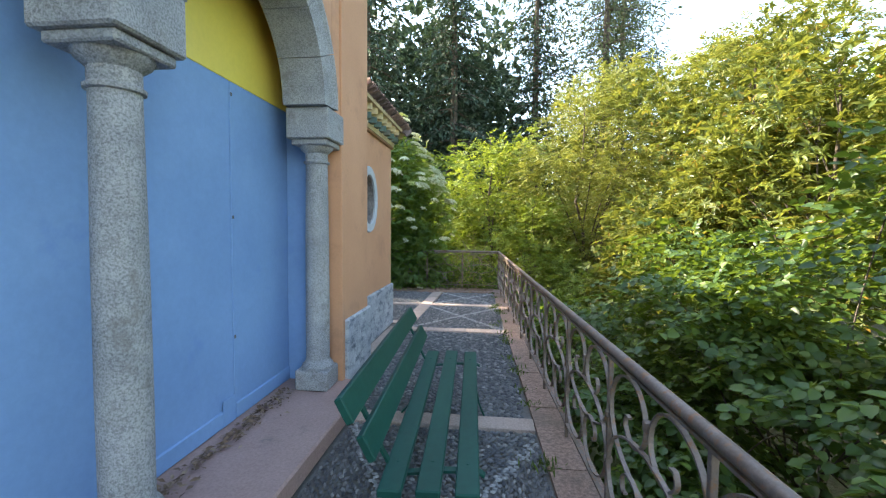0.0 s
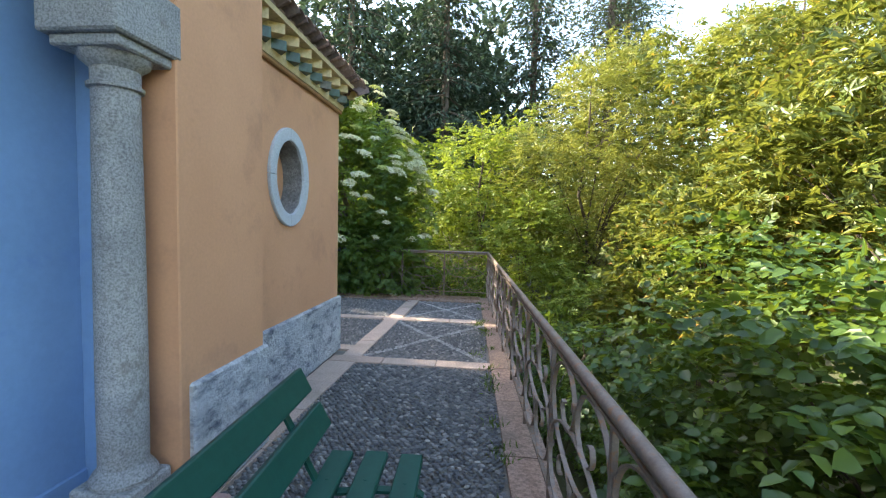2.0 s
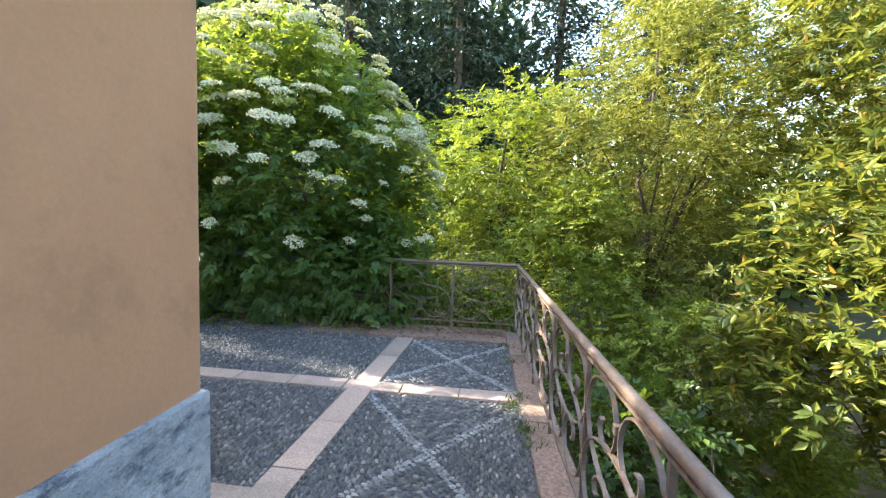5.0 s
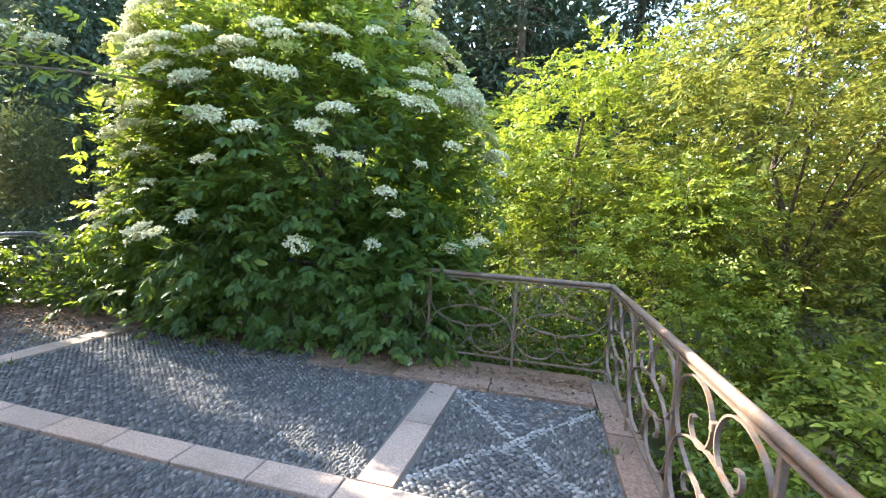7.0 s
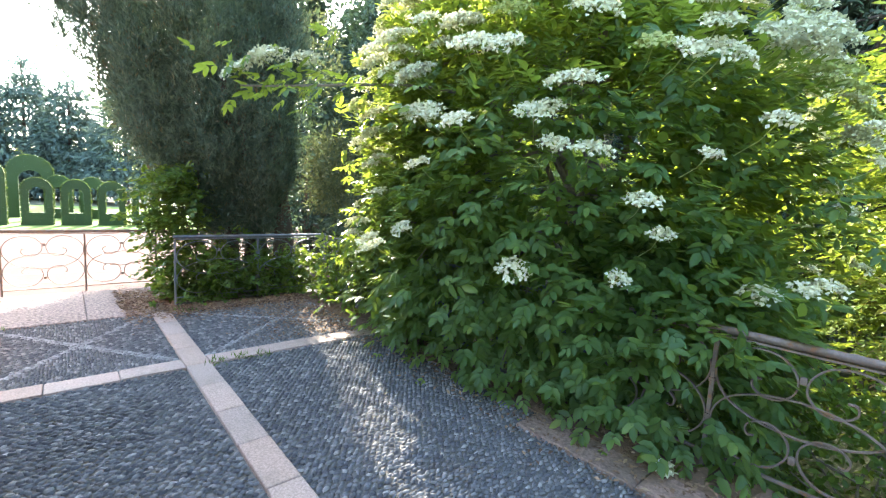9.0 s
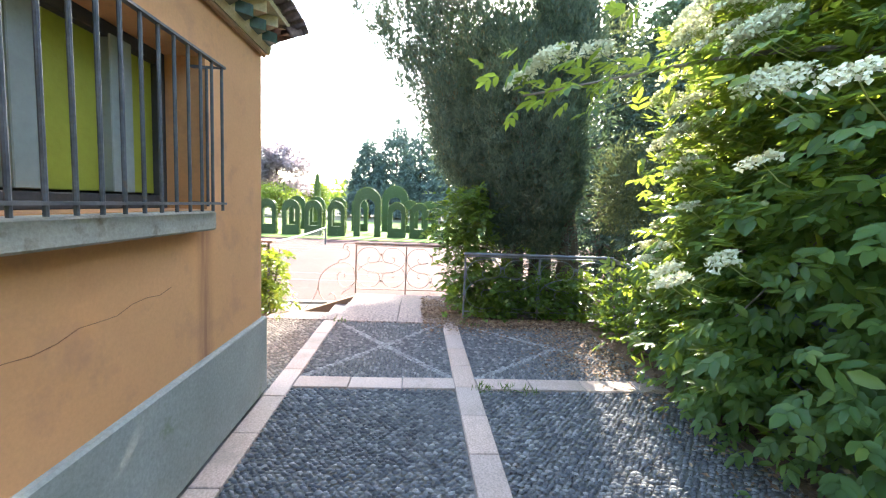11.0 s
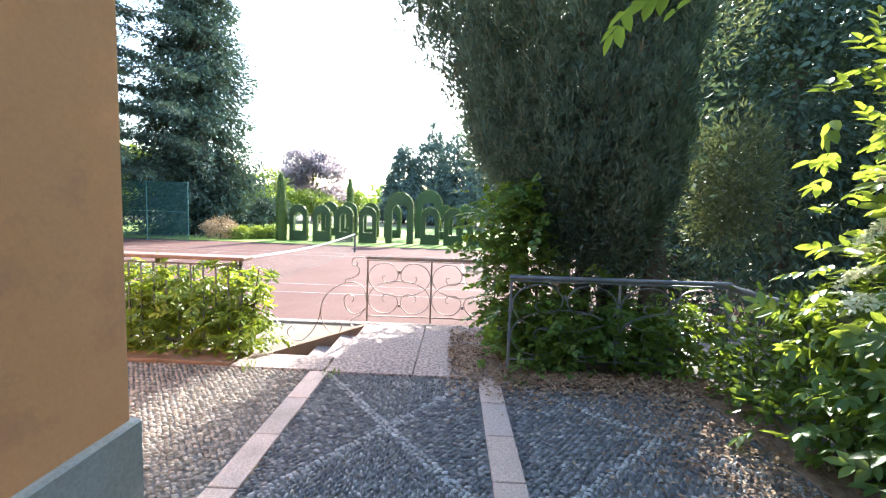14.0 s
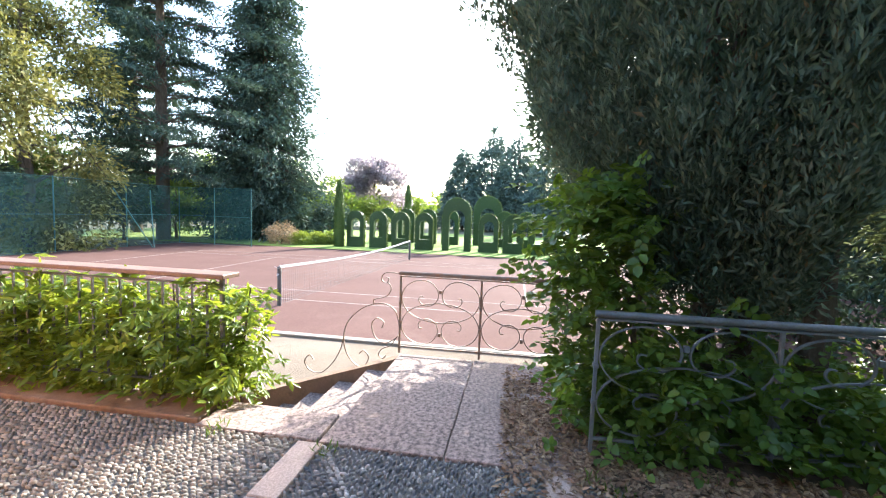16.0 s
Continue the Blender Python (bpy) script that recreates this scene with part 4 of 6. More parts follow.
def scroll_mesh(name, w, h, flip_u, flip_v, mat):
    """Half of a panel's scrollwork: an oval band that curls in at the top."""
    pts = [((-u if flip_u else u) * w, 0.004 if flip_v else -0.004, ((1 - v) if flip_v else v) * h) for u, v in HALF_SCROLL]
    g = Geo().tube(smooth_path(pts, 4), 0.006, 4, (0.010, 0.0045, Vector((0, 1, 0))))
    me = g.mesh(name)
    me.materials.append(mat)
    return me


def railing(name, a, b, height, n, mat, label, group="terrace railings", base=0.0, posts=(True, True)):
    """Posts, rails and scroll panels from a to b."""
    a, b = Vector(a), Vector(b)
    d = b - a
    length = d.length
    ang = math.atan2(d.y, d.x)
    t = thing(name, a, label, "railing", group)
    up = Vector((0, 0, 1))
    top = Geo().tube([a + up * height - d.normalized() * 0.02, b + up * height + d.normalized() * 0.02], 0.024, 10)
    part("top_rail", top, mat, t, "", True)
    part("flat_bar", Geo().tube([a + up * (height - 0.034), b + up * (height - 0.034)], 0.01, 4, (0.016, 0.006, up.cross(d).normalized())), mat, t)
    part("bottom_rail", Geo().tube([a + up * 0.10, b + up * 0.10], 0.01, 4, (0.012, 0.007, up.cross(d).normalized())), mat, t)
    w = length / n
    h = height - 0.14
    meshes = [scroll_mesh("scroll", w, h, fu, fv, mat) for fu in (0, 1) for fv in (0, 1)]
    for i in range(n + 1):
        if (i == 0 and not posts[0]) or (i == n and not posts[1]):
            continue
        p = a + d * (i / n)
        g = Geo().box(p.x - 0.012, p.y - 0.012, p.z + base, p.x + 0.012, p.y + 0.012, p.z + height - 0.03, 0.003)
        post = part("post", g, mat, t)
        for zz in (0.36, 0.62):
            part("collar", Geo().box(p.x - 0.018, p.y - 0.018, p.z + height * zz, p.x + 0.018, p.y + 0.018, p.z + height * zz + 0.028, 0.003), mat, post)
    for i in range(n):
        p = a + d * ((i + 0.5) / n) + up * 0.108
        for me in meshes:
            ob = part("scroll", me, None, t)
            ob.matrix_basis = Matrix.Translation(p) @ Matrix.Rotation(ang, 4, "Z")
        for zz in (0.19, 0.80):
            q = a + d * ((i + 0.5) / n)
            part("collar", Geo().box(q.x - 0.016, q.y - 0.016, q.z + 0.108 + h * zz - 0.02, q.x + 0.016, q.y + 0.016, q.z + 0.108 + h * zz + 0.02, 0.003), mat, t)
    return t


Y_RN = 10.27
C_E = (x_rail(Y_RN), Y_RN, 0.0)
railing("iron_railing", (x_rail(-3.2), -3.2, 0.0), C_E, 0.9, 15, M_IRON, "rusty wrought iron railing with scrollwork along the terrace edge", base=-0.05)
railing("iron_railing", C_E, (-2.42, Y_RN + 0.05, 0.0), 0.9, 3, M_IRON, "rusty scrolled iron railing running into the elder bush", base=-0.05, posts=(False, True))
railing("iron_railing", (-7.32, 8.37, 0.0), (-7.36, 10.50, 0.0), 0.92, 2, M_IRON_D, "dark grey scrolled iron railing overgrown by ivy", base=0.0)
railing("iron_railing", (-7.36, 10.50, 0.0), (-2.42, 10.40, -0.02), 0.9, 5, M_IRON_D, "dark grey iron railing hidden in the elder bush", base=0.0, posts=(False, True))
railing("landing_railing", (-9.12, 6.60, -0.09), (-9.16, 9.3, -0.09), 0.93, 3, M_IRON, "thin scrolled iron railing on the stair landing", base=0.02)
# scrolled tail of the landing railing beside the steps
tail = thing("stair_scroll", (-9.12, 6.58, -0.09), "thin curled iron scroll ending the landing railing above the steps", "railing scroll")
def curl(pts):
    return Geo().tube(smooth_path([(-9.12, 6.60 + u, -0.09 + v) for u, v in pts], 5), 0.006, 4, (0.009, 0.005, Vector((1, 0, 0))))
part("hook", curl([(0.0, 0.92), (-0.14, 0.93), (-0.21, 0.90), (-0.22, 0.83), (-0.16, 0.81), (-0.14, 0.86), (-0.18, 0.87)]), M_IRON, tail)
part("hook", curl([(-0.16, 0.83), (-0.11, 0.75), (-0.16, 0.66), (-0.28, 0.62), (-0.31, 0.61), (-0.31, 0.56)]), M_IRON, tail)
part("ring", curl([(-0.02, 0.20), (-0.16, 0.12), (-0.28, 0.17), (-0.33, 0.32), (-0.27, 0.40), (-0.19, 0.36), (-0.21, 0.29)]), M_IRON, tail)
part("ring", curl([(-0.01, 0.36), (-0.06, 0.50), (-0.18, 0.57), (-0.34, 0.55), (-0.50, 0.46), (-0.63, 0.30), (-0.66, 0.10), (-0.60, -0.08), (-0.48, -0.18), (-0.40, -0.16), (-0.36, -0.06), (-0.42, 0.01), (-0.47, -0.03)]), M_IRON, tail)
part("tail", curl([(-0.66, 0.16), (-0.70, 0.0), (-0.80, -0.18), (-0.94, -0.30), (-1.08, -0.28), (-1.14, -0.18), (-1.08, -0.10), (-1.03, -0.15)]), M_IRON, tail)
part("foot", curl([(-0.02, 0.22), (-0.10, 0.10), (-0.20, 0.05), (-0.24, -0.02), (-0.19, -0.06), (-0.15, -0.02)]), M_IRON, tail)

# plain railing with a wide cap in front of the laurel hedge
hr = thing("hedge_railing", (-7.46, 5.62, 0), "plain bar railing with a wide rusty brown cap", "railing")
part("cap_rail", Geo().box(-7.56, -1.0, 0.965, -7.36, 5.70, 1.0, 0.006), M_RUST, hr)
part("under_rail", Geo().box(-7.475, -1.0, 0.90, -7.445, 5.62, 0.915, 0.003), M_BARS, hr)
part("bottom_rail", Geo().box(-7.475, -1.0, 0.10, -7.445, 5.62, 0.115, 0.003), M_BARS, hr)
yy = 5.62
while yy > -1:
    big = abs((5.62 - yy) % 1.04) < 0.02
    part("post" if big else "bar", Geo().box(-7.46 - (0.014 if big else 0.008), yy - (0.014 if big else 0.008), 0.0 if big else 0.1, -7.46 + (0.014 if big else 0.008), yy + (0.014 if big else 0.008), 0.965 if big else 0.905, 0.002), M_BARS, hr)
    yy -= 0.13
structure("kerb_hedge", Geo().box(-7.44, -6, -0.04, -7.12, 5.68, 0.012, 0.01), M_SOIL, "brown earth strip at the foot of the hedge railing", "earth")

# ---------- stairs down to the court ----------
st = thing("stairs", (-8.3, 6.0, CZ), "stone steps going down from the landing to the gravel", "stairs", "", "structure")
ns = 6
for i in range(ns):
    z = -0.09 - (i + 1) * (CZ + 0.09) / -ns
    part("stair_step", Geo().box(-9.02, 6.60 - 0.34 * (i + 1), z - 0.30, -7.45, 6.62 - 0.34 * i, z, 0.008), M_PAD, st)
sw = Geo()
sw.prism([(6.62, -0.10), (4.30, CZ + 0.22), (4.30, CZ - 0.1), (6.62, CZ - 0.1)], 0, -9.16, -9.02)
part("stringer", sw, M_SOIL, st, "brown stained side wall of the steps")
structure("retaining_wall", Geo().box(-7.44, -6, CZ - 0.2, -7.30, 6.60, -0.035, 0.008), M_SOIL, "brown stained retaining wall of the terrace", "wall")

# ---------- bench ----------
def bench():
    t = thing("park_bench", (-0.45, 2.59, 0.0), "dark green painted wooden slat bench on iron legs", "bench")
    ya, yb = 1.62, 3.56
    for k, x0 in enumerate((-0.537, -0.381, -0.224)):
        part("seat_slat", Geo().box(x0, ya, 0.425 - 0.006 * (2 - k) - (0.012 if k == 2 else 0), x0 + 0.100, yb, 0.46 - 0.006 * (2 - k) - (0.012 if k == 2 else 0), 0.006), M_GREEN, t)
    for zc, xc in ((0.61, -0.579), (0.76, -0.668)):
        m = Matrix.Translation((xc, 0, zc)) @ Matrix.Rotation(radians(-28), 4, "Y")
        part("back_slat", Geo().box(-0.018, ya, -0.058, 0.018, yb, 0.058, 0.006, m), M_GREEN, t)
    for y in (ya + 0.22, yb - 0.22):
        y_dir = Vector((0, 1, 0))
        part("leg_frame", Geo().tube(smooth_path([(-0.10, y, 0.40), (-0.14, y, 0.415), (-0.30, y, 0.415), (-0.48, y, 0.40), (-0.545, y, 0.47), (-0.60, y, 0.59), (-0.705, y, 0.79)], 4), 0.01, 4, (0.018, 0.006, y_dir)), M_GREEN, t)
        part("front_leg", Geo().tube(smooth_path([(-0.14, y, 0.42), (-0.13, y, 0.25), (-0.10, y, 0.1), (-0.06, y, 0.004)], 4), 0.01, 4, (0.018, 0.006, y_dir)), M_GREEN, t)
        part("rear_leg", Geo().tube(smooth_path([(-0.50, y, 0.41), (-0.55, y, 0.28), (-0.62, y, 0.12), (-0.72, y, 0.004)], 4), 0.01, 4, (0.018, 0.006, y_dir)), M_GREEN, t)
        for bx_, bz_ in ((-0.487, 0.447), (-0.331, 0.453), (-0.174, 0.447)):
            part("bolt", Geo().lathe([(0.011, bz_ - 0.01), (0.011, bz_ - 0.001), (0.006, bz_ + 0.003)], bx_, y, 8), M_GREEN, t)
    t.location.x += 0.05
    t.rotation_euler.z = radians(2.5)
    return t


bench()

# ---------- elder bush ----------
EC, ER = (-3.75, 11.55, 1.35), (2.30, 1.95, 3.05)
elder = thing("elder_bush", (-3.1, 11.5, -0.5), "big elder bush with dark green leaves and flat white flower heads", "bush")
ec, ed = clumps(EC, ER, 1900, 101, 0.62, 0.16, -0.55)
ec2, ed2 = clumps((-5.2, 11.1, 0.9), (1.15, 1.15, 1.5), 360, 103, 0.55, 0.15, -0.75)
ec3, ed3 = clumps((-2.05, 10.7, 0.5), (0.72, 0.7, 0.95), 190, 105, 0.5, 0.2, -0.6)
ecs, eds = np.concatenate([ec, ec2, ec3]), np.concatenate([ed, ed2, ed3])
keep = (ecs[:, 2] > -0.15) & ((ecs[:, 2] > 0.45) | (ecs[:, 1] > 9.82)) & ((eds[:, 1] < 0.5) | (np.arange(len(ecs)) % 3 == 0))
keep &= ecs[:, 1] < 12.3
ecs, eds = ecs[keep], eds[keep]
part("trunk", limbs((-3.1, 11.6, -0.7), (-3.2, 11.5, 3.4), 0.13, ecs[::60], 7), M_BARK_P, elder, "", True)


def compound(name, centres, outs, per, spread, ln, mat, seed, width=0.36):
    """Leaves of five leaflets each on a drooping stalk."""
    r = np.random.default_rng(seed)
    n = len(centres) * per
    c = np.repeat(centres, per, axis=0) + r.normal(size=(n, 3)) * spread
    o = np.repeat(outs, per, axis=0)
    ax = unit(o * 0.9 + r.normal(size=(n, 3)) * 0.55 + np.array([0, 0, -0.15]))
    nor = unit(np.array([0, 0, 0.9]) + o * 0.5 + r.normal(size=(n, 3)) * 0.25)
    sd = unit(np.cross(ax, nor))
    size = ln * r.uniform(0.7, 1.15, n)
    P, A, N, S = [], [], [], []
    for along, turn in ((0.25, 1.0), (0.25, -1.0), (0.75, 0.85), (0.75, -0.85), (1.0, 0.0)):
        P.append(c + ax * (along * size)[:, None])
        A.append(ax * (1.0 if turn == 0 else 0.65) + sd * turn * 0.8 + np.array([0, 0, -0.12]))
        N.append(nor + r.normal(size=(n, 3)) * 0.12)
        S.append(size * r.uniform(0.85, 1.1, n))
    return leaf_mesh(name, np.concatenate(P), np.concatenate(A), np.concatenate(N), np.concatenate(S), np.concatenate(S) * width, mat, 0.12, True)


wc_, wo_ = clumps((-5.5, 10.25, 1.6), (0.5, 0.4, 1.0), 18, 109, 0.2, 0.25)
ecs, eds = np.concatenate([ecs, wc_]), np.concatenate([eds, wo_])
part("leaves", compound("leaves", ecs, eds, 9, 0.15, 0.106, L_ELDER, 107, 0.50), L_ELDER, elder)


def flower_head(centre, normal, radius, seed):
    """A flat flower head: a stalked plate of small blossoms."""
    r = np.random.default_rng(seed)
    n = int(150 * (radius / 0.1) ** 1.5)
    a = r.uniform(0, 6.283, n)
    rr = radius * np.sqrt(r.uniform(0, 1, n)) * (1 + 0.15 * np.sin(a * 5 + seed))
    nrm = np.array(normal) / np.linalg.norm(normal)
    t1 = np.cross(nrm, [0.3, 0.9, 0.1])
    t1 /= np.linalg.norm(t1)
    t2 = np.cross(nrm, t1)
    h = -0.25 * rr ** 2 / radius + r.normal(size=n) * 0.006
    p = np.array(centre) + t1 * (rr * np.cos(a))[:, None] + t2 * (rr * np.sin(a))[:, None] + nrm * h[:, None]
    return p, np.repeat(nrm[None], n, axis=0)


fr = np.random.default_rng(31)
shell, sd_ = clumps(EC, (ER[0] * 1.06, ER[1] * 1.06, ER[2] * 1.04), 1300, 101, 0.985, 0.16, -0.1)
cand = [(p, d) for p, d in zip(shell, sd_) if d[1] < 0.45 and not (p[0] > -2.7 and p[2] > 2.8 and fr.uniform() < 0.55) and (p[2] > 2.0 or (p[2] > 1.0 and fr.uniform() < 0.4))]
cand = cand[:400]
heads = [((-2.43, 9.55, 2.22), 0.11), ((-2.30, 9.5, 1.98), 0.10), ((-2.08, 9.56, 1.95), 0.105), ((-1.67, 9.98, 0.06), 0.07)]
for k in range(9):
    heads.append(((-5.05 + 0.16 * k + fr.normal() * 0.06, 8.38 + 0.21 * k + fr.normal() * 0.08, 2.68 + 0.045 * k + fr.normal() * 0.05), 0.135 + 0.03 * fr.uniform()))
for p, d in cand:
    heads.append((tuple(p + d * 0.16 + np.array([0, 0, 0.06])), (fr.uniform(0.09, 0.165) if p[2] > 2.0 else fr.uniform(0.06, 0.12))))
for k, (c, rad) in enumerate(heads):
    d = np.array([c[0] - EC[0], c[1] - EC[1], 0.0])
    d /= max(np.linalg.norm(d), 1e-6)
    nrm = np.array([0, 0, 1.0]) + d * fr.uniform(0.2, 0.7) + fr.normal(size=3) * 0.12
    p, nn = flower_head(c, nrm, rad, k)
    bud = k > 12 and c[2] > 2.2 and fr.uniform() < 0.3
    q = np.random.default_rng(k + 900)
    head = part("flower_head", leaf_mesh("flower_head", p, q.normal(size=p.shape) + 0.0, nn + q.normal(size=p.shape) * 0.3, np.full(len(p), 0.029), np.full(len(p), 0.027), L_BUD if bud else L_FLOWER, 0.1), None, elder)
    if c[2] > 0.5:
        part("stalk", Geo().tube([Vector(c) - Vector(nrm) * 0.02, Vector(c) - Vector(nrm) * 0.10 - Vector(d) * 0.08, Vector(c) - Vector(nrm) * 0.16 - Vector(d) * 0.22], 0.0035, 4), L_BUD, head)
# the bough that reaches out over the terrace
bc = np.array([(-3.8 - 0.155 * k, 10.2 - 0.235 * k, 2.78 + 0.05 * math.sin(k) - 0.035 * k) for k in range(8)])
part("bough", Geo().tube(smooth_path([(-3.3, 11.3, 2.0), (-3.9, 10.2, 2.62), (-4.95, 8.5, 2.50)], 6), [0.03 - 0.0018 * i for i in range(13)], 6), M_BARK_P, elder, "", True)
part("leaves", compound("leaves", bc, np.tile([[-0.5, -0.7, 0.1]], (8, 1)), 13, 0.16, 0.10, L_ELDER, 117, 0.50), L_ELDER, elder)

# ---------- cypress and ivy by the stairs ----------
cyp = thing("cypress_tree", (-8.2, 9.6, -0.6), "old dark cypress with several trunks and dense hanging sprays", "tree")
tg = Geo()
for dx, dy, lean in ((0.0, 0.0, 0.15), (0.3, 0.35, 0.5), (-0.35, 0.3, -0.5), (0.1, -0.3, 0.1), (-0.15, 0.7, -0.2)):
    tg.tube(smooth_path([(-8.2 + dx * 0.6, 9.6 + dy * 0.6, -0.7), (-8.2 + dx, 9.6 + dy, 0.5), (-8.2 + dx * 1.4, 9.55 + dy * 0.9, 1.8), (-8.2 + dx * 1.8, 9.3 + dy * 0.8, 4.0)], 4), [0.13 - 0.008 * i for i in range(13)], 8)
part("trunk", tg, M_BARK, cyp, "", True)


def cypress_points(n, seed):
    r = np.random.default_rng(seed)
    z = r.uniform(1.0, 6.7, n)
    a = r.uniform(0, 6.283, n)
    rad = np.interp(z, [0.7, 1.4, 2.1, 2.7, 3.6, 4.6, 5.6, 6.8, 7.8], [0.5, 0.85, 1.4, 1.64, 1.96, 2.34, 2.45, 2.0, 0.8])
    mid = np.interp(z, [0.7, 2.7, 4.6, 7.6], [9.7, 9.5, 9.22, 9.2])
    rad = rad * (1 + 0.10 * np.sin(a * 5 + z * 0.7) + 0.07 * np.sin(a * 11 - z * 1.9)) * r.uniform(0.72, 1.02, n) ** 0.5
    rad = rad * np.where(np.sin(a) > 0, 1 - 0.72 * np.sin(a) + 0.08 * np.sin(z * 4), 1.0)
    d = np.stack([np.cos(a), np.sin(a), np.zeros(n)], 1)
    p = np.stack([-8.35 + rad * np.cos(a), mid + rad * np.sin(a), z], 1)
    return p, d


pp, pd = cypress_points(4400, 201)
pr = np.random.default_rng(202)
TUFT = 54
nb = len(pp) * TUFT
hgt = pr.uniform(0, 1, nb) ** 0.8
turn_ = pr.uniform(0, 6.283, nb)
girth = 0.085 * (1.05 - hgt) ** 0.7 * np.sqrt(pr.uniform(0.2, 1, nb)) * np.repeat(pr.uniform(0.7, 1.3, len(pp)), TUFT)
tall_ = np.repeat(pr.uniform(0.18, 0.42, len(pp)), TUFT)
way_ = np.stack([np.cos(turn_), np.sin(turn_), np.zeros(nb)], 1)
lean_ = np.repeat(pd, TUFT, axis=0)
cp = np.repeat(pp, TUFT, axis=0) + way_ * girth[:, None] + (np.array([0, 0, 1.0]) + lean_ * 0.28) * (tall_ * hgt)[:, None] - np.array([0, 0, 0.12])
bl = pr.uniform(0.042, 0.075, nb)
part("crown", leaf_mesh("crown", cp, way_ * 0.6 + lean_ * 0.25 + [0, 0, 0.8] + pr.normal(size=(nb, 3)) * 0.25, way_ + pr.normal(size=(nb, 3)) * 0.4, bl, bl * 0.27, L_CYPRESS, 0.1), L_CYPRESS, cyp)
ci, cdi = cypress_points(2600, 205)
ci[:, 0] = -8.35 + (ci[:, 0] + 8.35) * 0.76
ci[:, 1] = 9.4 + (ci[:, 1] - 9.4) * 0.76
part("inner_sprays", foliage("inner_sprays", ci, cdi, 40, 0.15, 0.095, 0.26, L_CYPRESS, 206, up=0.2, hang=-0.5, flat=1.5), None, cyp)

# Hidden tree added for its shadow: crown shaped to shade half the landing.
cyp2 = thing("cypress_tree", (-11.8, 10.0, -1.15), "second dark cypress added unseen behind the first to shade the landing", "tree")
part("trunk", Geo().tube([(-11.8, 10.0, -1.2), (-11.8, 10.0, 1.5), (-11.7, 9.9, 4.6)], [0.2, 0.15, 0.05], 9), M_BARK, cyp2, "", True)
c2, d2 = clumps((-11.8, 10.0, 3.6), (1.6, 2.0, 2.3), 2100, 211, 0.3, 0.06)
c2, d2 = c2[c2[:, 1] < 10.9], d2[c2[:, 1] < 10.9]
part("crown", foliage("crown", c2, d2, 18, 0.12, 0.15, 0.30, L_CYPRESS, 213, up=0.2, hang=-0.4, flat=1.5), None, cyp2)

dark3 = thing("conifer_tree", (-13.8, 15.8, -1.15), "dark broad conifer between cypress and court", "tree")
part("trunk", Geo().tube([(-13.8, 15.8, -1.2), (-13.8, 15.8, 4.0), (-13.7, 15.8, 8.6)], [0.2, 0.15, 0.05], 9), M_BARK, dark3, "", True)
c3, d3 = clumps((-13.8, 15.8, 4.2), (2.6, 2.5, 5.0), 2100, 215, 0.3, 0.2)
part("crown", foliage("crown", c3, d3, 11, 0.18, 0.24, 0.40, L_CONIFER, 217, up=0.2, hang=0.3), None, dark3)
yc, yd_ = clumps((-9.0, 11.45, 2.0), (0.5, 0.55, 0.85), 150, 207, 0.3, 0.3)
# Upper cluster added in the sun's path to scatter it over the paving.
yt, yu = clumps((-8.9, 10.75, 4.1), (0.6, 0.75, 1.9), 60, 208, 0.2, 0.3)
yc, yd_ = np.concatenate([yc, yt]), np.concatenate([yd_, yu])
# Loose sprays added at the crown's edge to dapple the sunlight.
yl, yo = clumps((-8.7, 10.45, 3.2), (0.75, 0.45, 2.0), 110, 210, 0.1, 0.3)
tagged(part("dapple_sprays", foliage("dapple_sprays", yl, yo, 7, 0.13, 0.14, 0.40, L_CYPRESS, 214, up=0.3, hang=-0.4, flat=1.3), None, cyp, "loose hanging sprays added to break up the sunlight"), kind="stuff")
tagged(part("side_sprays", foliage("side_sprays", yc, yd_, 22, 0.10, 0.11, 0.28, L_YEW, 209, up=0.3, hang=-0.3, flat=1.2), None, cyp, "paler sunlit side sprays"), kind="stuff")

ivy = thing("ivy_bush", (-7.6, 8.75, -0.1), "bright green ivy climbing the cypress foot and railing", "ivy")
part("trunk", limbs((-7.75, 8.7, -0.6), (-7.8, 8.75, 2.0), 0.03, [(-7.6, 8.5, 1.2), (-7.7, 8.6, 0.8)], 3, 0.05), M_BARK, ivy, "", True)
r_ = np.random.default_rng(221)
n_ = 300
iz = r_.uniform(-0.1, 1.85, n_)
wide = np.interp(iz, [0.0, 0.6, 1.3, 2.05], [0.14, 0.20, 0.22, 0.10])
ip = np.stack([-7.80 + r_.normal(size=n_) * 0.16, 8.60 - 0.08 * iz + r_.normal(size=n_) * wide, iz], 1)
io = unit(np.stack([r_.normal(size=n_) * 0.5 + 0.6, r_.normal(size=n_) * 0.6 - 0.5, np.full(n_, 0.2)], 1))
ip2 = np.stack([-7.42 + r_.normal(size=110) * 0.07, 8.6 + 1.9 * r_.beta(0.8, 0.8, 110), np.abs(r_.normal(size=110)) * 0.34 + r_.uniform(-0.05, 0.25, 110)], 1)
io2 = np.tile([[0.7, -0.1, 0.3]], (110, 1))
ip3 = np.stack([r_.uniform(-8.3, -7.55, 230), r_.uniform(8.75, 10.45, 230), r_.uniform(-0.1, 0.7, 230)], 1)
io3 = np.tile([[0.6, -0.2, 0.2]], (230, 1))
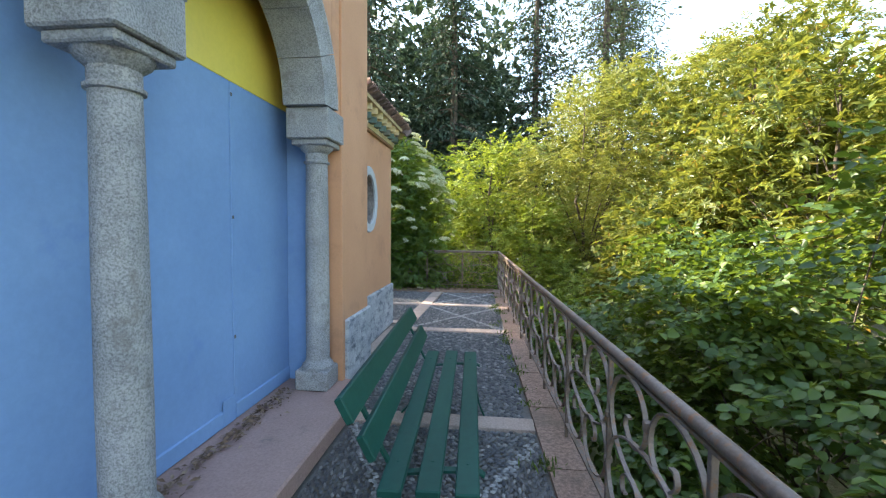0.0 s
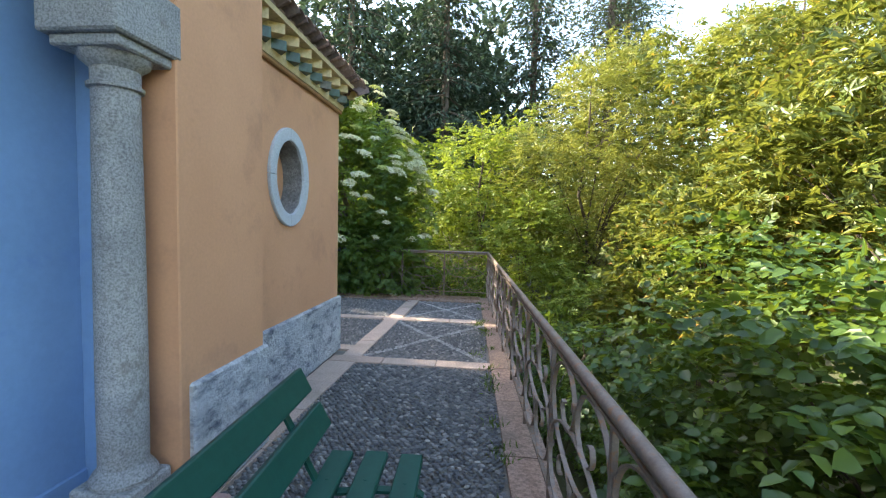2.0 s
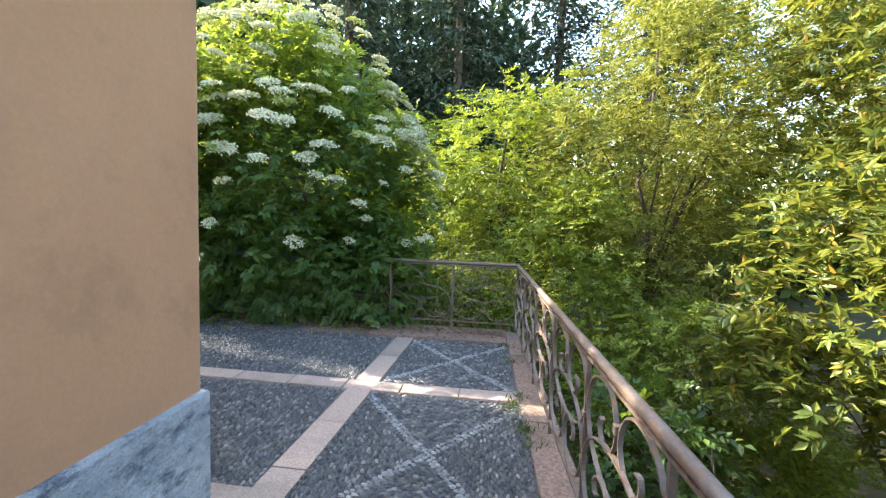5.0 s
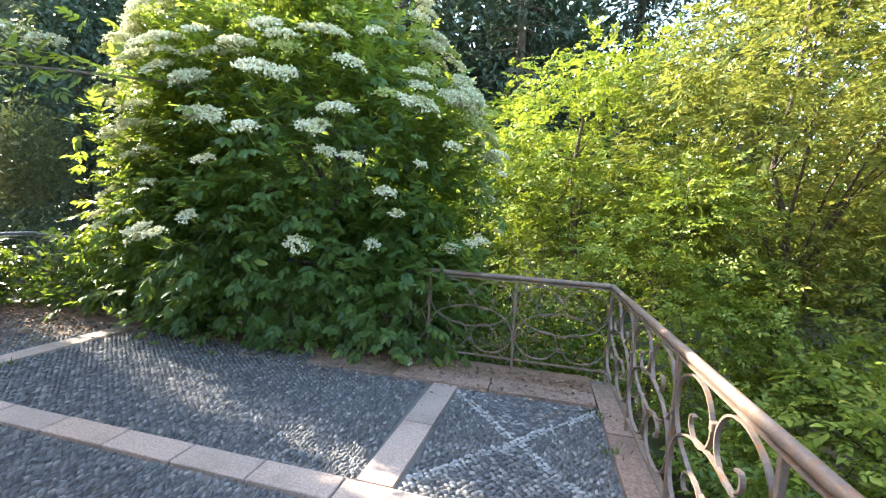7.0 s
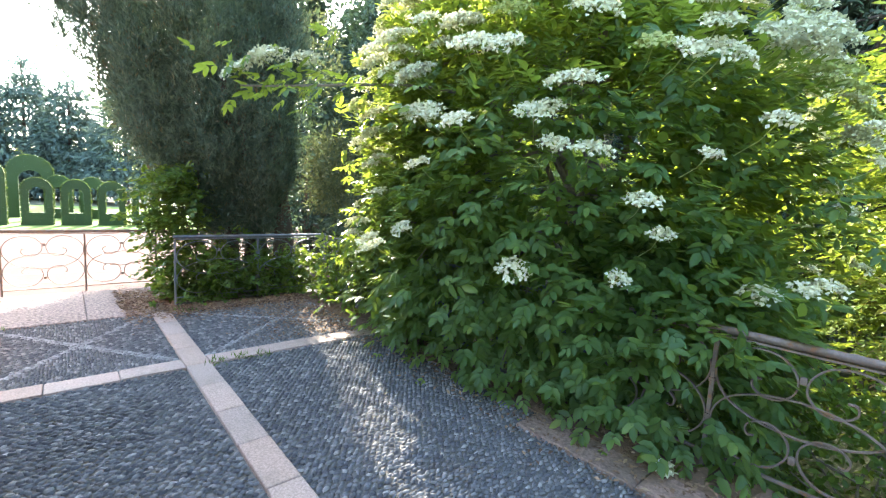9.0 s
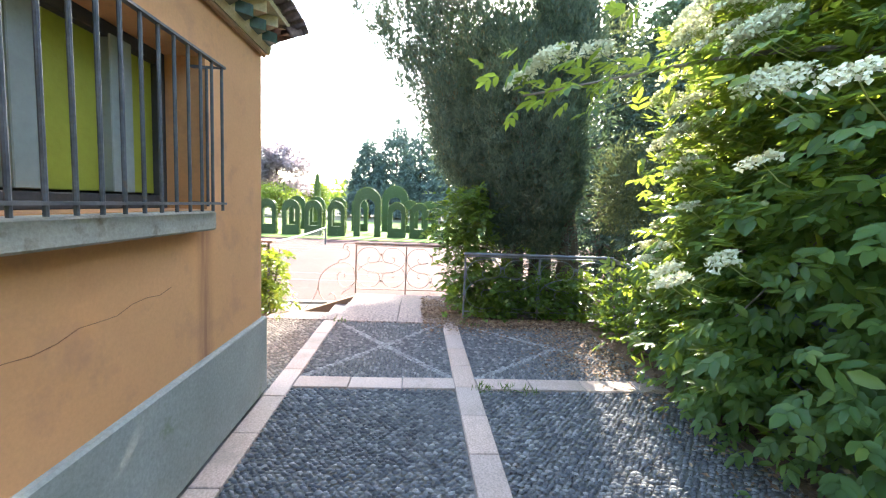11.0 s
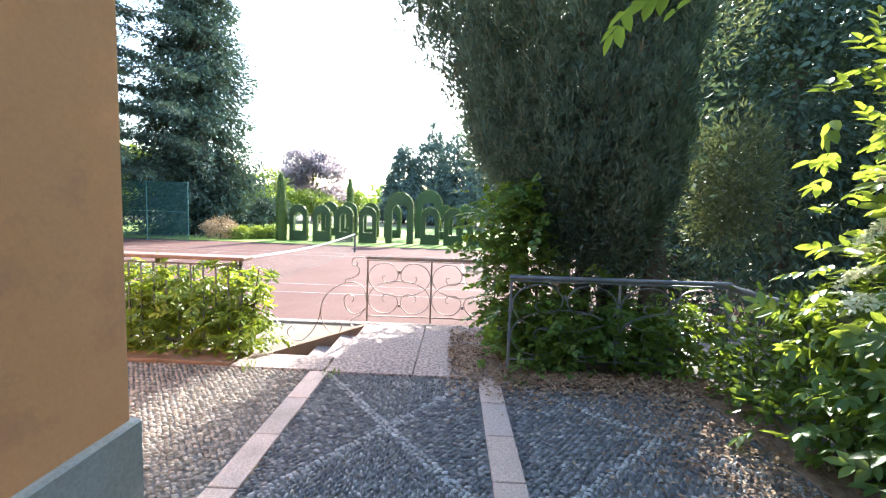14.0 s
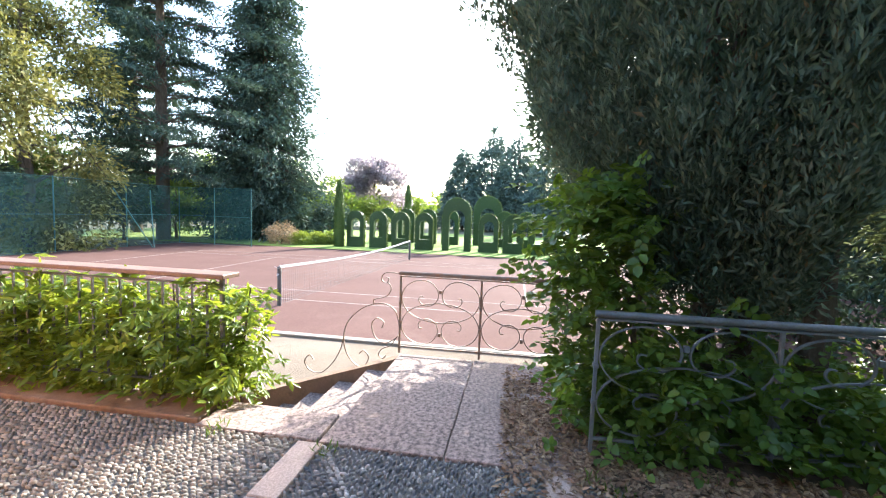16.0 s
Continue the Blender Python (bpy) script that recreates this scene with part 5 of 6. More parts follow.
part("leaves", sprays("leaves", np.concatenate([ip, ip2, ip3]), np.concatenate([io, io2, io3]), 3, 0.06, 0.22, 7, 0.072, 0.78, L_IVY, 223, 0.5, 0.2, 0.25, 0.15, True), L_IVY, ivy)
nettle = thing("shrub", (-6.6, 10.55, 0.0), "low green shrub growing through the railing by the elder", "shrub")
part("stem", limbs((-6.6, 10.7, -0.5), (-6.6, 10.6, 0.8), 0.02, [(-6.9, 10.4, 0.7), (-6.2, 10.3, 0.6)], 4, 0.05), M_BARK, nettle, "", True)
sc, sdn = clumps((-6.35, 10.6, 0.22), (0.95, 0.5, 0.68), 260, 231, 0.4, 0.2, -0.5)
part("leaves", foliage("leaves", sc, sdn, 14, 0.09, 0.09, 0.5, L_IVY, 233, up=0.6, rounded=True), L_IVY, nettle)

# ---------- laurel hedge ----------
hedge = thing("laurel_hedge", (-7.75, 2.0, -0.6), "sunlit glossy laurel hedge growing through the bar railing", "hedge")
r_ = np.random.default_rng(241)
n_ = 2300
hz_ = r_.uniform(-0.05, 0.84, n_)
hp = np.stack([-7.62 + r_.uniform(-0.36, 0.28, n_) - 0.08 * hz_, 5.74 - r_.uniform(0, 6.6, n_), hz_], 1)
ho = unit(np.stack([r_.normal(size=n_) * 0.6 + 0.7, r_.normal(size=n_) * 0.8, r_.normal(size=n_) * 0.4 + 0.1], 1))
hg = Geo()
for i in range(18):
    y_ = 5.6 - i * 0.36
    hg.tube([(-7.75, y_, -0.9), (-7.72 + 0.05 * math.sin(i * 2.3), y_ + 0.08 * math.sin(i), 0.2), (-7.7, y_ + 0.1, 0.85)], [0.018, 0.013, 0.006], 5)
part("stem", hg, M_BARK, hedge, "", True)
part("leaves", sprays("leaves", hp, ho, 2, 0.07, 0.17, 8, 0.095, 0.40, L_LAUREL, 243, 0.45, 0.35, 0.3, 0.15, True), L_LAUREL, hedge)

# ---------- slope east of the terrace ----------
GRP = "trees on the slope"
def gz(x, y):
    return ground_height(x, y) - 0.1


hz = thing("hazel_bush", (1.9, 3.6, gz(1.9, 3.6)), "broad-leaved hazel bush with large toothed green leaves", "bush")
parts_c, parts_d = [], []
for c, rr, n, s in (((2.15, 3.2, -0.1), (1.35, 2.1, 1.35), 520, 301), ((2.6, 5.2, 0.2), (1.3, 1.7, 1.35), 340, 303), ((2.0, 0.9, -0.4), (1.15, 1.4, 1.2), 260, 305), ((3.3, 2.2, 0.9), (1.2, 1.9, 1.6), 380, 307)):
    a_, b_ = lobed(c, rr, n, s, 16, 0.38)
    parts_c.append(a_)
    parts_d.append(b_)
hc, hd = np.concatenate(parts_c), np.concatenate(parts_d)
hk = (hc[:, 0] > x_rail(hc[:, 1]) + 0.22)
hc, hd = hc[hk], hd[hk]
part("trunk", limbs((2.2, 3.4, gz(2.2, 3.4)), (2.4, 3.2, 0.4), 0.035, hc[::40], 309), M_BARK, hz, "", True)
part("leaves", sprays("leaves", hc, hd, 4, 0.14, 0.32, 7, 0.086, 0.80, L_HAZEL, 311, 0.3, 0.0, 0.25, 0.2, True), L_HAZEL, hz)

SLOPE = [
    # x, y, centre z, radii, clumps, leaves in each, leaf length, material, label, leaf width, twig, rosettes
    (3.4, 8.6, 0.8, (1.5, 1.8, 1.9), 480, 36, 0.125, L_CHESTNUT, "sunlit chestnut sapling with long olive-yellow leaves", 0.38, 0.22, 0.9),
    (4.5, 6.3, 1.9, (1.7, 1.9, 2.4), 520, 36, 0.14, L_CHESTNUT, "sunlit chestnut tree with long yellowing leaves", 0.38, 0.24, 0.9),
    (2.6, 13.0, 2.6, (2.2, 2.3, 3.4), 760, 36, 0.105, L_OLIVE, "tall feathery olive-green sunlit tree", 0.42, 0.34, 0.0),
    (5.6, 10.2, 3.2, (2.5, 2.7, 3.5), 800, 36, 0.14, L_CHESTNUT, "sunlit olive-green chestnut tree", 0.40, 0.28, 0.7),
    (-0.1, 14.2, 2.0, (1.9, 1.7, 3.3), 720, 36, 0.10, L_LIME, "bright lime-green sunlit elm", 0.60, 0.36, 0.0),
    (0.9, 12.0, 0.3, (1.5, 1.1, 1.8), 520, 36, 0.072, L_LIME, "small-leaved green thicket beyond the railing corner", 0.55, 0.26, 0.0),
    (7.8, 5.0, 3.0, (2.7, 3.0, 3.4), 560, 36, 0.19, L_MID, "tall bright green sunlit tree", 0.5, 0.42, 0.2),
    (8.4, 14.5, 4.4, (3.0, 3.2, 4.2), 620, 36, 0.17, L_OLIVE, "tall airy yellow-green tree", 0.42, 0.5, 0.0),
    (5.0, 18.0, 4.2, (3.2, 2.8, 4.2), 620, 36, 0.17, L_OLIVE, "tall airy olive-green tree", 0.42, 0.5, 0.0),
    (-2.4, 17.5, 1.6, (2.6, 2.2, 3.2), 460, 36, 0.13, L_MID, "green tree behind the elder bush", 0.55, 0.36, 0.0),
    (2.8, 10.6, -0.7, (1.7, 1.8, 1.7), 520, 36, 0.085, L_LIME, "small-leaved undergrowth on the slope", 0.55, 0.28, 0.0),
    # The darker hazel leaf stands in for shade under the railing.
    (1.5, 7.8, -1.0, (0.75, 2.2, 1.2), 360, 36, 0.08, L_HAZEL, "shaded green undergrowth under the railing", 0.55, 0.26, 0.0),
    (11.0, 9.0, 4.0, (3.0, 4.0, 4.2), 520, 36, 0.22, L_MID, "tall green tree on the far slope", 0.48, 0.55, 0.0),
    (7.0, 0.0, 2.6, (2.6, 3.4, 3.4), 360, 36, 0.20, L_MID, "green tree on the slope", 0.5, 0.45, 0.0),
    (-5.5, 16.0, 1.8, (2.4, 2.2, 3.0), 420, 36, 0.14, L_MID, "green tree behind the elder bush", 0.52, 0.4, 0.0),
]
for k, (x, y, z, rad, nc, per, lf, mt, lab, wd, tw, star) in enumerate(SLOPE):
    low_bush = rad[2] < 2
    tree("bush" if low_bush else "tree", (x, y, gz(x, y)), 6, (x, y, z), rad, int(nc * 1.15), per, lf, wd, mt, 400 + 13 * k, lab, "bush" if low_bush else "tree", GRP,
         0.03 if low_bush else 0.07, inner=0.45, spread=0.16 if low_bush else 0.2, hang=0.2, amount=0.30, twig=tw, star=star, tilt=0.65 if star else 0.45)
bramble = thing("bramble_bush", (-0.9, 10.9, -0.6), "tangled low bramble with small green leaves behind the railing", "bush", GRP)
bc_, bd_ = clumps((-0.8, 11.0, -0.1), (1.5, 0.5, 0.7), 420, 441, 0.3, 0.25)
bk_ = bc_[:, 1] > 10.52
part("stem", limbs((-0.9, 11.0, -0.8), (-0.8, 11.0, 0.4), 0.015, bc_[bk_][::30], 443, 0.05), M_BARK_P, bramble, "", True)
part("leaves", foliage("leaves", bc_[bk_], bd_[bk_], 15, 0.11, 0.065, 0.6, L_IVY, 445, up=0.7, rounded=True), None, bramble)
dry = thing("dry_shrub", (-0.35, 11.4, -0.6), "dry brown twiggy shrub behind the railing", "shrub")
part("stem", limbs((-0.4, 11.5, -0.7), (-0.5, 11.4, 0.9), 0.02, [(-0.7, 11.3, 1.0), (-0.1, 11.3, 0.6), (-0.9, 11.5, 1.3)], 5, 0.05), M_BARK_P, dry, "", True)
dc, dd = clumps((-0.5, 11.4, 0.5), (0.6, 0.4, 0.8), 60, 451, 0.3, 0.3)
part("leaves", foliage("leaves", dc, dd, 16, 0.12, 0.05, 0.4, L_DRY, 453), L_DRY, dry)

# tall dark conifers behind
conifer("pine_tree", (-2.2, 24.0, -1.2), 22, 4.2, 24, 9, 0.36, L_CONIFER, 501, "tall dark pine behind the lime-green trees", 0.10, 0.4, 0.30, 0.42, 24, width=0.36)
conifer("pine_tree", (2.4, 26.0, -1.2), 24, 4.0, 22, 8, 0.36, L_CONIFER, 503, "tall dark pine with bare lower trunk", 0.22, 0.35, 0.28, 0.45, 22, width=0.36)
conifer("pine_tree", (-6.5, 22.0, -1.2), 20, 4.4, 22, 9, 0.36, L_CONIFER, 505, "tall dark conifer behind the elder bush", 0.05, 0.4, 0.30, 0.45, 22, width=0.36)
conifer("pine_tree", (7.5, 27.0, 0.0), 22, 3.8, 18, 8, 0.34, L_CEDAR, 507, "tall thin conifer against the sky", 0.25, 0.25, 0.25, 0.45, 34)
conifer("pine_tree", (5.6, 23.0, -0.6), 22, 4.4, 18, 9, 0.30, L_YEW, 517, "tall pine with brownish sprays above the olive-green trees", 0.3, 0.2, 0.28, 0.5, 26, width=0.30)
conifer("cedar_tree", (-15.5, 20.5, -1.2), 9.5, 5.0, 18, 9, 0.24, L_CEDAR, 509, "spreading dark cedar beside the court", 0.10, 0.3, 0.35, 0.45, 44)
conifer("conifer_tree", (-17.5, 14.7, -1.2), 10.6, 2.3, 22, 9, 0.24, L_CONIFER, 519, "slim dark conifer rising behind the cypress", 0.05, 0.35, 0.2, 0.3, 30, width=0.36)
conifer("pine_tree", (-21.0, 23.5, -1.2), 14, 5.0, 18, 8, 0.28, L_CONIFER, 511, "dark conifer behind the green fence", 0.05, 0.3, 0.3, 0.5, 28, width=0.3)
conifer("pine_tree", (-29.0, 29.0, -1.2), 14, 5.2, 18, 8, 0.30, L_CONIFER, 513, "dark conifer behind the green fence", 0.05, 0.3, 0.3, 0.55, 36)
conifer("pine_tree", (-13.5, 24.0, -1.2), 14, 5.0, 18, 8, 0.28, L_CONIFER, 515, "dark conifer behind the green fence", 0.05, 0.3, 0.3, 0.5, 28, width=0.3)

# ---------- the court: net, fences ----------
net = thing("tennis_net", (-21.4, 1.9, CZ), "sagging tennis net with white tape between grey posts", "tennis net")
for k, (x, y) in enumerate(((-15.02, 1.70), (-27.72, 2.15))):
    part("post", Geo().lathe([(0.055, CZ), (0.055, CZ + 1.04), (0.03, CZ + 1.07)], x, y, 12), M_NETPOST, net, "", True)
part("ribbon", Geo().tube(smooth_path([(-15.02, 1.70, CZ + 0.98), (-14.93, 1.62, CZ + 1.06), (-14.98, 1.72, CZ + 1.0), (-14.92, 1.80, CZ + 1.05), (-15.0, 1.74, CZ + 0.95), (-14.94, 1.68, CZ + 0.82)], 4), 0.02, 4, (0.004, 0.02, Vector((0, 0, 1)))), M_NETTAPE, net, "white ribbon tied to the post")
pts = [(-15.02 - 12.7 * i / 20, 1.70 + 0.45 * i / 20, CZ + 1.05 - 0.16 * math.sin(math.pi * i / 20)) for i in range(21)]
part("tape", Geo().tube(pts, 0.02, 4, (0.008, 0.035, Vector((0, 1, 0)))), M_NETTAPE, net)
ng = Geo()
for i in range(127):
    t_ = i / 126
    x_, y_ = -15.02 - 12.7 * t_, 1.70 + 0.45 * t_
    ng.tube([(x_, y_, CZ + 0.02), (x_, y_, CZ + 1.02 - 0.16 * math.sin(math.pi * t_))], 0.002, 3, cap=False)
for j in range(9):
    ng.tube([(p[0], p[1], CZ + 0.03 + (p[2] - CZ - 0.06) * j / 9) for p in pts], 0.002, 3, cap=False)
tagged(part("mesh", ng, M_NETPOST, net), kind="stuff")

m_net, nt_, b_ = material("green_windbreak_net")
b_.inputs["Base Color"].default_value = (0.02, 0.075, 0.065, 1)
b_.inputs["Roughness"].default_value = 0.9
tr_ = nt_.nodes.new("ShaderNodeBsdfTransparent")
mx_ = nt_.nodes.new("ShaderNodeMixShader")
mx_.inputs[0].default_value = 0.26
nt_.links.new(tr_.outputs[0], mx_.inputs[1])
nt_.links.new(b_.outputs[0], mx_.inputs[2])
nt_.links.new(mx_.outputs[0], nt_.nodes["Material Output"].inputs[0])


def fence(a, b, n, height, label):
    a, b = Vector(a), Vector(b)
    t = thing("court_fence", a, label, "fence", "court fences")
    for i in range(n + 1):
        p = a.lerp(b, i / n)
        part("post", Geo().lathe([(0.03, CZ), (0.03, CZ + height)], p.x, p.y, 8), M_FENCE, t, "", True)
    d = (b - a).normalized()
    s = Vector((-d.y, d.x, 0)) * 0.006
    g = Geo()
    z0_, z1_ = Vector((0, 0, 0.05)), Vector((0, 0, height - 0.05))
    g.add([a + z0_ - s, b + z0_ - s, b + z1_ - s, a + z1_ - s, a + z0_ + s, b + z0_ + s, b + z1_ + s, a + z1_ + s], [(0, 1, 2, 3), (7, 6, 5, 4), (0, 4, 5, 1), (3, 2, 6, 7), (1, 5, 6, 2), (0, 3, 7, 4)])
    part("windbreak", g, m_net, t, "translucent green windbreak netting")
    for zz in (0.05, height / 2, height - 0.05):
        part("wire", Geo().tube([a + Vector((0, 0, zz)), b + Vector((0, 0, zz))], 0.012, 5), M_FENCE, t)
    return t


fence((-30.0, -9.0, CZ), (-30.4, -14.6, CZ), 2, 3.8, "green netted fence at the end of the court")
fence((-30.4, -14.6, CZ), (-10.4, -14.8, CZ), 5, 3.8, "green netted fence along the court")
fence((-30.5, 20.3, CZ), (-10.5, 20.3, CZ), 8, 4.6, "tall green netted fence before the dark woods")
for x_, sgn in ((-28.0, 1), (-25.5, -1)):
    br = thing("fence_brace", (x_, -14.0, CZ), "slanting green steel brace of the court fence", "brace", "court fences")
    part("strut", Geo().tube([(x_ + 1.2 * sgn, -13.2, CZ), (x_, -14.55, CZ + 3.4)], 0.03, 8), M_FENCE, br, "", True)

# ---------- clipped arches ----------
def topiary(y, x, w, h, hole_w, hole_z0, hole_z1, seed, label):
    """A clipped slab with a round top and a window, leafed all over."""
    t = thing("topiary_arch", (x, y, CZ), label, "topiary", "clipped arches")
    d = 0.20
    n = 16
    g = Geo()
    r = w / 2
    out = [(y - r, CZ)] + [(y - r * math.cos(math.pi * i / n), CZ + h - r + r * math.sin(math.pi * i / n)) for i in range(n + 1)] + [(y + r, CZ)]
    hr_ = hole_w / 2
    arc_in = [(y - hr_ * math.cos(math.pi * i / n), CZ + hole_z1 - hr_ + hr_ * math.sin(math.pi * i / n)) for i in range(n + 1)]
    zl = CZ + hole_z0
    inn = [(y - hr_, zl)] + arc_in + [(y + hr_, zl)]
    m = len(out)
    for s in (-d, d):
        g.add([(x + s, *p) for p in out] + [(x + s, *p) for p in inn], [(i, i + 1, m + i + 1, m + i) for i in range(m - 1)] + ([(0, m, 2 * m - 1, m - 1)] if hole_z0 > 0.02 else []))
    for loop in (out, inn):
        g.add([(x - d, *p) for p in loop] + [(x + d, *p) for p in loop], [(i, i + 1, m + i + 1, m + i) for i in range(m - 1)])
    if hole_z0 > 0.02:
        g.add([(x - d, *inn[0]), (x - d, *inn[-1]), (x + d, *inn[-1]), (x + d, *inn[0])], [(0, 1, 2, 3)])
    me = g.mesh("core")
    part("core", me, L_BOX, t)
    r2 = np.random.default_rng(seed)
    tri = []
    for p in me.polygons:
        v = [np.array(me.vertices[i].co) for i in p.vertices]
        for k in range(1, len(v) - 1):
            tri.append((v[0], v[k], v[k + 1], np.array(p.normal)))
    area = np.array([np.linalg.norm(np.cross(b - a, c - a)) / 2 for a, b, c, _ in tri])
    pick = r2.choice(len(tri), 2600, p=area / area.sum())
    u, v = r2.uniform(size=2600), r2.uniform(size=2600)
    sw_ = u + v > 1
    u[sw_], v[sw_] = 1 - u[sw_], 1 - v[sw_]
    A = np.array([tri[i][0] for i in pick])
    B = np.array([tri[i][1] for i in pick])
    C = np.array([tri[i][2] for i in pick])
    N = np.array([tri[i][3] for i in pick])
    pos = A + (B - A) * u[:, None] + (C - A) * v[:, None]
    ln = r2.uniform(0.05, 0.11, 2600)
    part("leaves", leaf_mesh("leaves", pos, N + r2.normal(size=(2600, 3)) * 0.8, r2.normal(size=(2600, 3)) + [0, 0, 0.4], ln, ln * 0.6, L_BOX), None, t)
    return t


seed_ = 700
for y_ in (-3.45, -1.75, -0.1, 1.6):
    topiary(y_, -34.2, 1.24, 2.62, 0.66, 0.75, 2.1, seed_, "dark clipped hedge arch with a window on the lawn")
    seed_ += 1
topiary(3.85, -34.6, 2.0, 3.75, 1.1, 0.0, 2.9, seed_, "tall clipped hedge arch forming a gateway")
for y_ in (6.1, 7.8, 9.5, 11.2):
    topiary(y_, -34.6, 1.32, 2.72, 0.70, 0.75, 2.2, seed_, "dark clipped hedge arch with a window on the lawn")
    seed_ += 2
for y_ in (-3.0, -1.3, 0.6, 2.5, 7.0, 8.8):
    topiary(y_, -40.5, 1.4, 2.95, 0.75, 0.7, 2.2, seed_, "clipped hedge arch of the row behind")
    seed_ += 2
topiary(5.6, -41.0, 2.3, 4.2, 1.2, 0.0, 3.2, seed_, "tall clipped hedge gateway of the row behind")


def clipped_column(x, y, h, r0, seed):
    t = thing("column_cypress", (x, y, CZ), "slim clipped cypress column on the lawn", "tree")
    g = Geo().lathe([(r0 * 0.95, CZ), (r0, CZ + h * 0.4), (r0 * 0.8, CZ + h * 0.8), (r0 * 0.45, CZ + h * 0.96), (0.03, CZ + h)], x, y, 14)
    part("core", g, L_BOX, t, "", True)
    q = np.random.default_rng(seed)
    n = 2600
    zf = q.uniform(0, 1, n)
    a = q.uniform(0, 6.283, n)
    rr = r0 * np.interp(zf, [0, 0.4, 0.8, 0.96, 1], [0.95, 1, 0.8, 0.45, 0.05])
    d = np.stack([np.cos(a), np.sin(a), np.full(n, 0.3)], 1)
    p = np.stack([x + rr * np.cos(a), y + rr * np.sin(a), CZ + zf * h], 1)
    ln = q.uniform(0.05, 0.12, n)
    part("leaves", leaf_mesh("leaves", p, d + q.normal(size=(n, 3)) * 0.7 + [0, 0, 0.5], d, ln, ln * 0.5, L_BOX), None, t)


clipped_column(-33.6, -4.5, 4.75, 0.36, 761)
clipped_column(-44.0, -2.1, 5.2, 0.36, 763)

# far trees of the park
def cone_tree(base, h, radius, seed, label, mat=L_HAZED):
    """A far conifer: a tapering crown of tiered boughs."""
    t = thing("conifer_tree", base, label, "tree", "park conifers")
    bx, by, bz = base
    part("trunk", Geo().tube([(bx, by, bz - 0.2), (bx, by, bz + h)], [0.35, 0.04], 8), M_BARK, t, "", True)
    q = np.random.default_rng(seed)
    n = 760
    f = 0.05 + 0.95 * (1 - np.sqrt(q.uniform(0.0, 1, n)))
    a = q.uniform(0, 6.283, n)
    tier = 0.72 + 0.28 * ((f * 13 + 0.12 * np.sin(a * 3 + seed)) % 1.0)
    rr = radius * (1 - f) ** 0.85 * tier * q.uniform(0.3, 1.0, n) ** 0.5 * (1 + 0.16 * np.sin(a * 2 + seed))
    d = np.stack([np.cos(a), np.sin(a), np.full(n, -0.25)], 1)
    p = np.stack([bx + rr * np.cos(a), by + rr * np.sin(a), bz + f * h], 1)
    part("crown", foliage("crown", p, d, 12, 0.45, 0.78, 0.40, mat, seed + 3, up=0.8, hang=0.2, flat=0.5), None, t)


def layered_cedar(base, height, radius, tiers, seed, label, start=0.16):
    """A trunk with wide level boughs, each a flat plate of needle sprays with clear air between the tiers."""
    r = np.random.default_rng(seed)
    t = thing("cedar_tree", base, label, "tree")
    bx, by, bz = base
    g = Geo().tube([(bx, by, bz - 0.2), (bx, by, bz + height * 0.5), (bx, by, bz + height)], [0.5, 0.34, 0.04], 10)
    cs, ds = [], []
    for i in range(tiers):
        f = start + (1 - start) * (i + 0.4) / tiers
        reach = radius * (1 - f) ** 0.55 * r.uniform(0.75, 1.1)
        for k in range(8):
            a = 6.283 * (k + r.uniform(-0.35, 0.35)) / 8 + i
            ln = reach * r.uniform(0.6, 1.1)
            z = bz + height * f + r.normal() * 0.35
            d, q = Vector((math.cos(a), math.sin(a), 0)), Vector((-math.sin(a), math.cos(a), 0))
            path = [Vector((bx, by, z)) + d * ln * u + Vector((0, 0, ln * (0.22 * u - 0.24 * u * u * u))) for u in (0, 0.35, 0.7, 1.0)]
            g.tube(path, [0.09 * (1 - f) + 0.03, 0.06, 0.035, 0.01], 5)
            for u in np.linspace(0.28, 1.0, 13):
                w = ln * 0.30 * (1.15 - u) * min(1.0, u * 2.2)
                for _ in range(3):
                    s_ = r.uniform(-1, 1)
                    p = Vector((bx, by, z)) + d * ln * (u + abs(s_) * 0.05) + q * s_ * w + Vector((0, 0, ln * (0.22 * u - 0.24 * u ** 3) - abs(s_) * w * 0.15))
                    cs.append(tuple(p))
                    ds.append(tuple(d * 0.9 + q * s_ * 0.7))
    part("trunk", g, M_BARK, t, "", True)
    part("crown", foliage("crown", np.array(cs), np.array(ds), 13, 0.26, 0.40, 0.28, L_CEDAR, seed + 3, up=1.3, hang=0.12, flat=0.30, jitter=0.6), L_CEDAR, t)


layered_cedar((-32.0, -17.3, CZ), 25, 9.0, 11, 801, "wide blue-green cedar with layered boughs")
layered_cedar((-37.5, -25.0, CZ), 22, 8.0, 10, 802, "blue-green cedar standing behind the first one")
conifer("spruce_tree", (-38.0, -13.0, CZ), 27, 5.4, 34, 13, 0.46, L_CEDAR, 803, "tall dense dark spruce beyond the court", 0.02, 0.45, 0.4, 0.42, 34, 0.5, 0.7, width=0.34)
tree("conifer_tree", (-23.0, -17.0, CZ), 17, (-23.0, -17.0, 6.0), (4.6, 4.6, 9.0), 900, 34, 0.30, 0.42, L_GOLD, 805, "dense yellow-green golden conifer behind the fence", trunk_r=0.3, spread=0.42, low=-1.0)
cone_tree((-25.5, 23.0, CZ), 16.5, 4.6, 831, "tall dark conifer behind the court fence", L_CONIFER)
cone_tree((-31.0, 24.5, CZ), 17.5, 5.0, 833, "tall dark conifer behind the court fence", L_CONIFER)
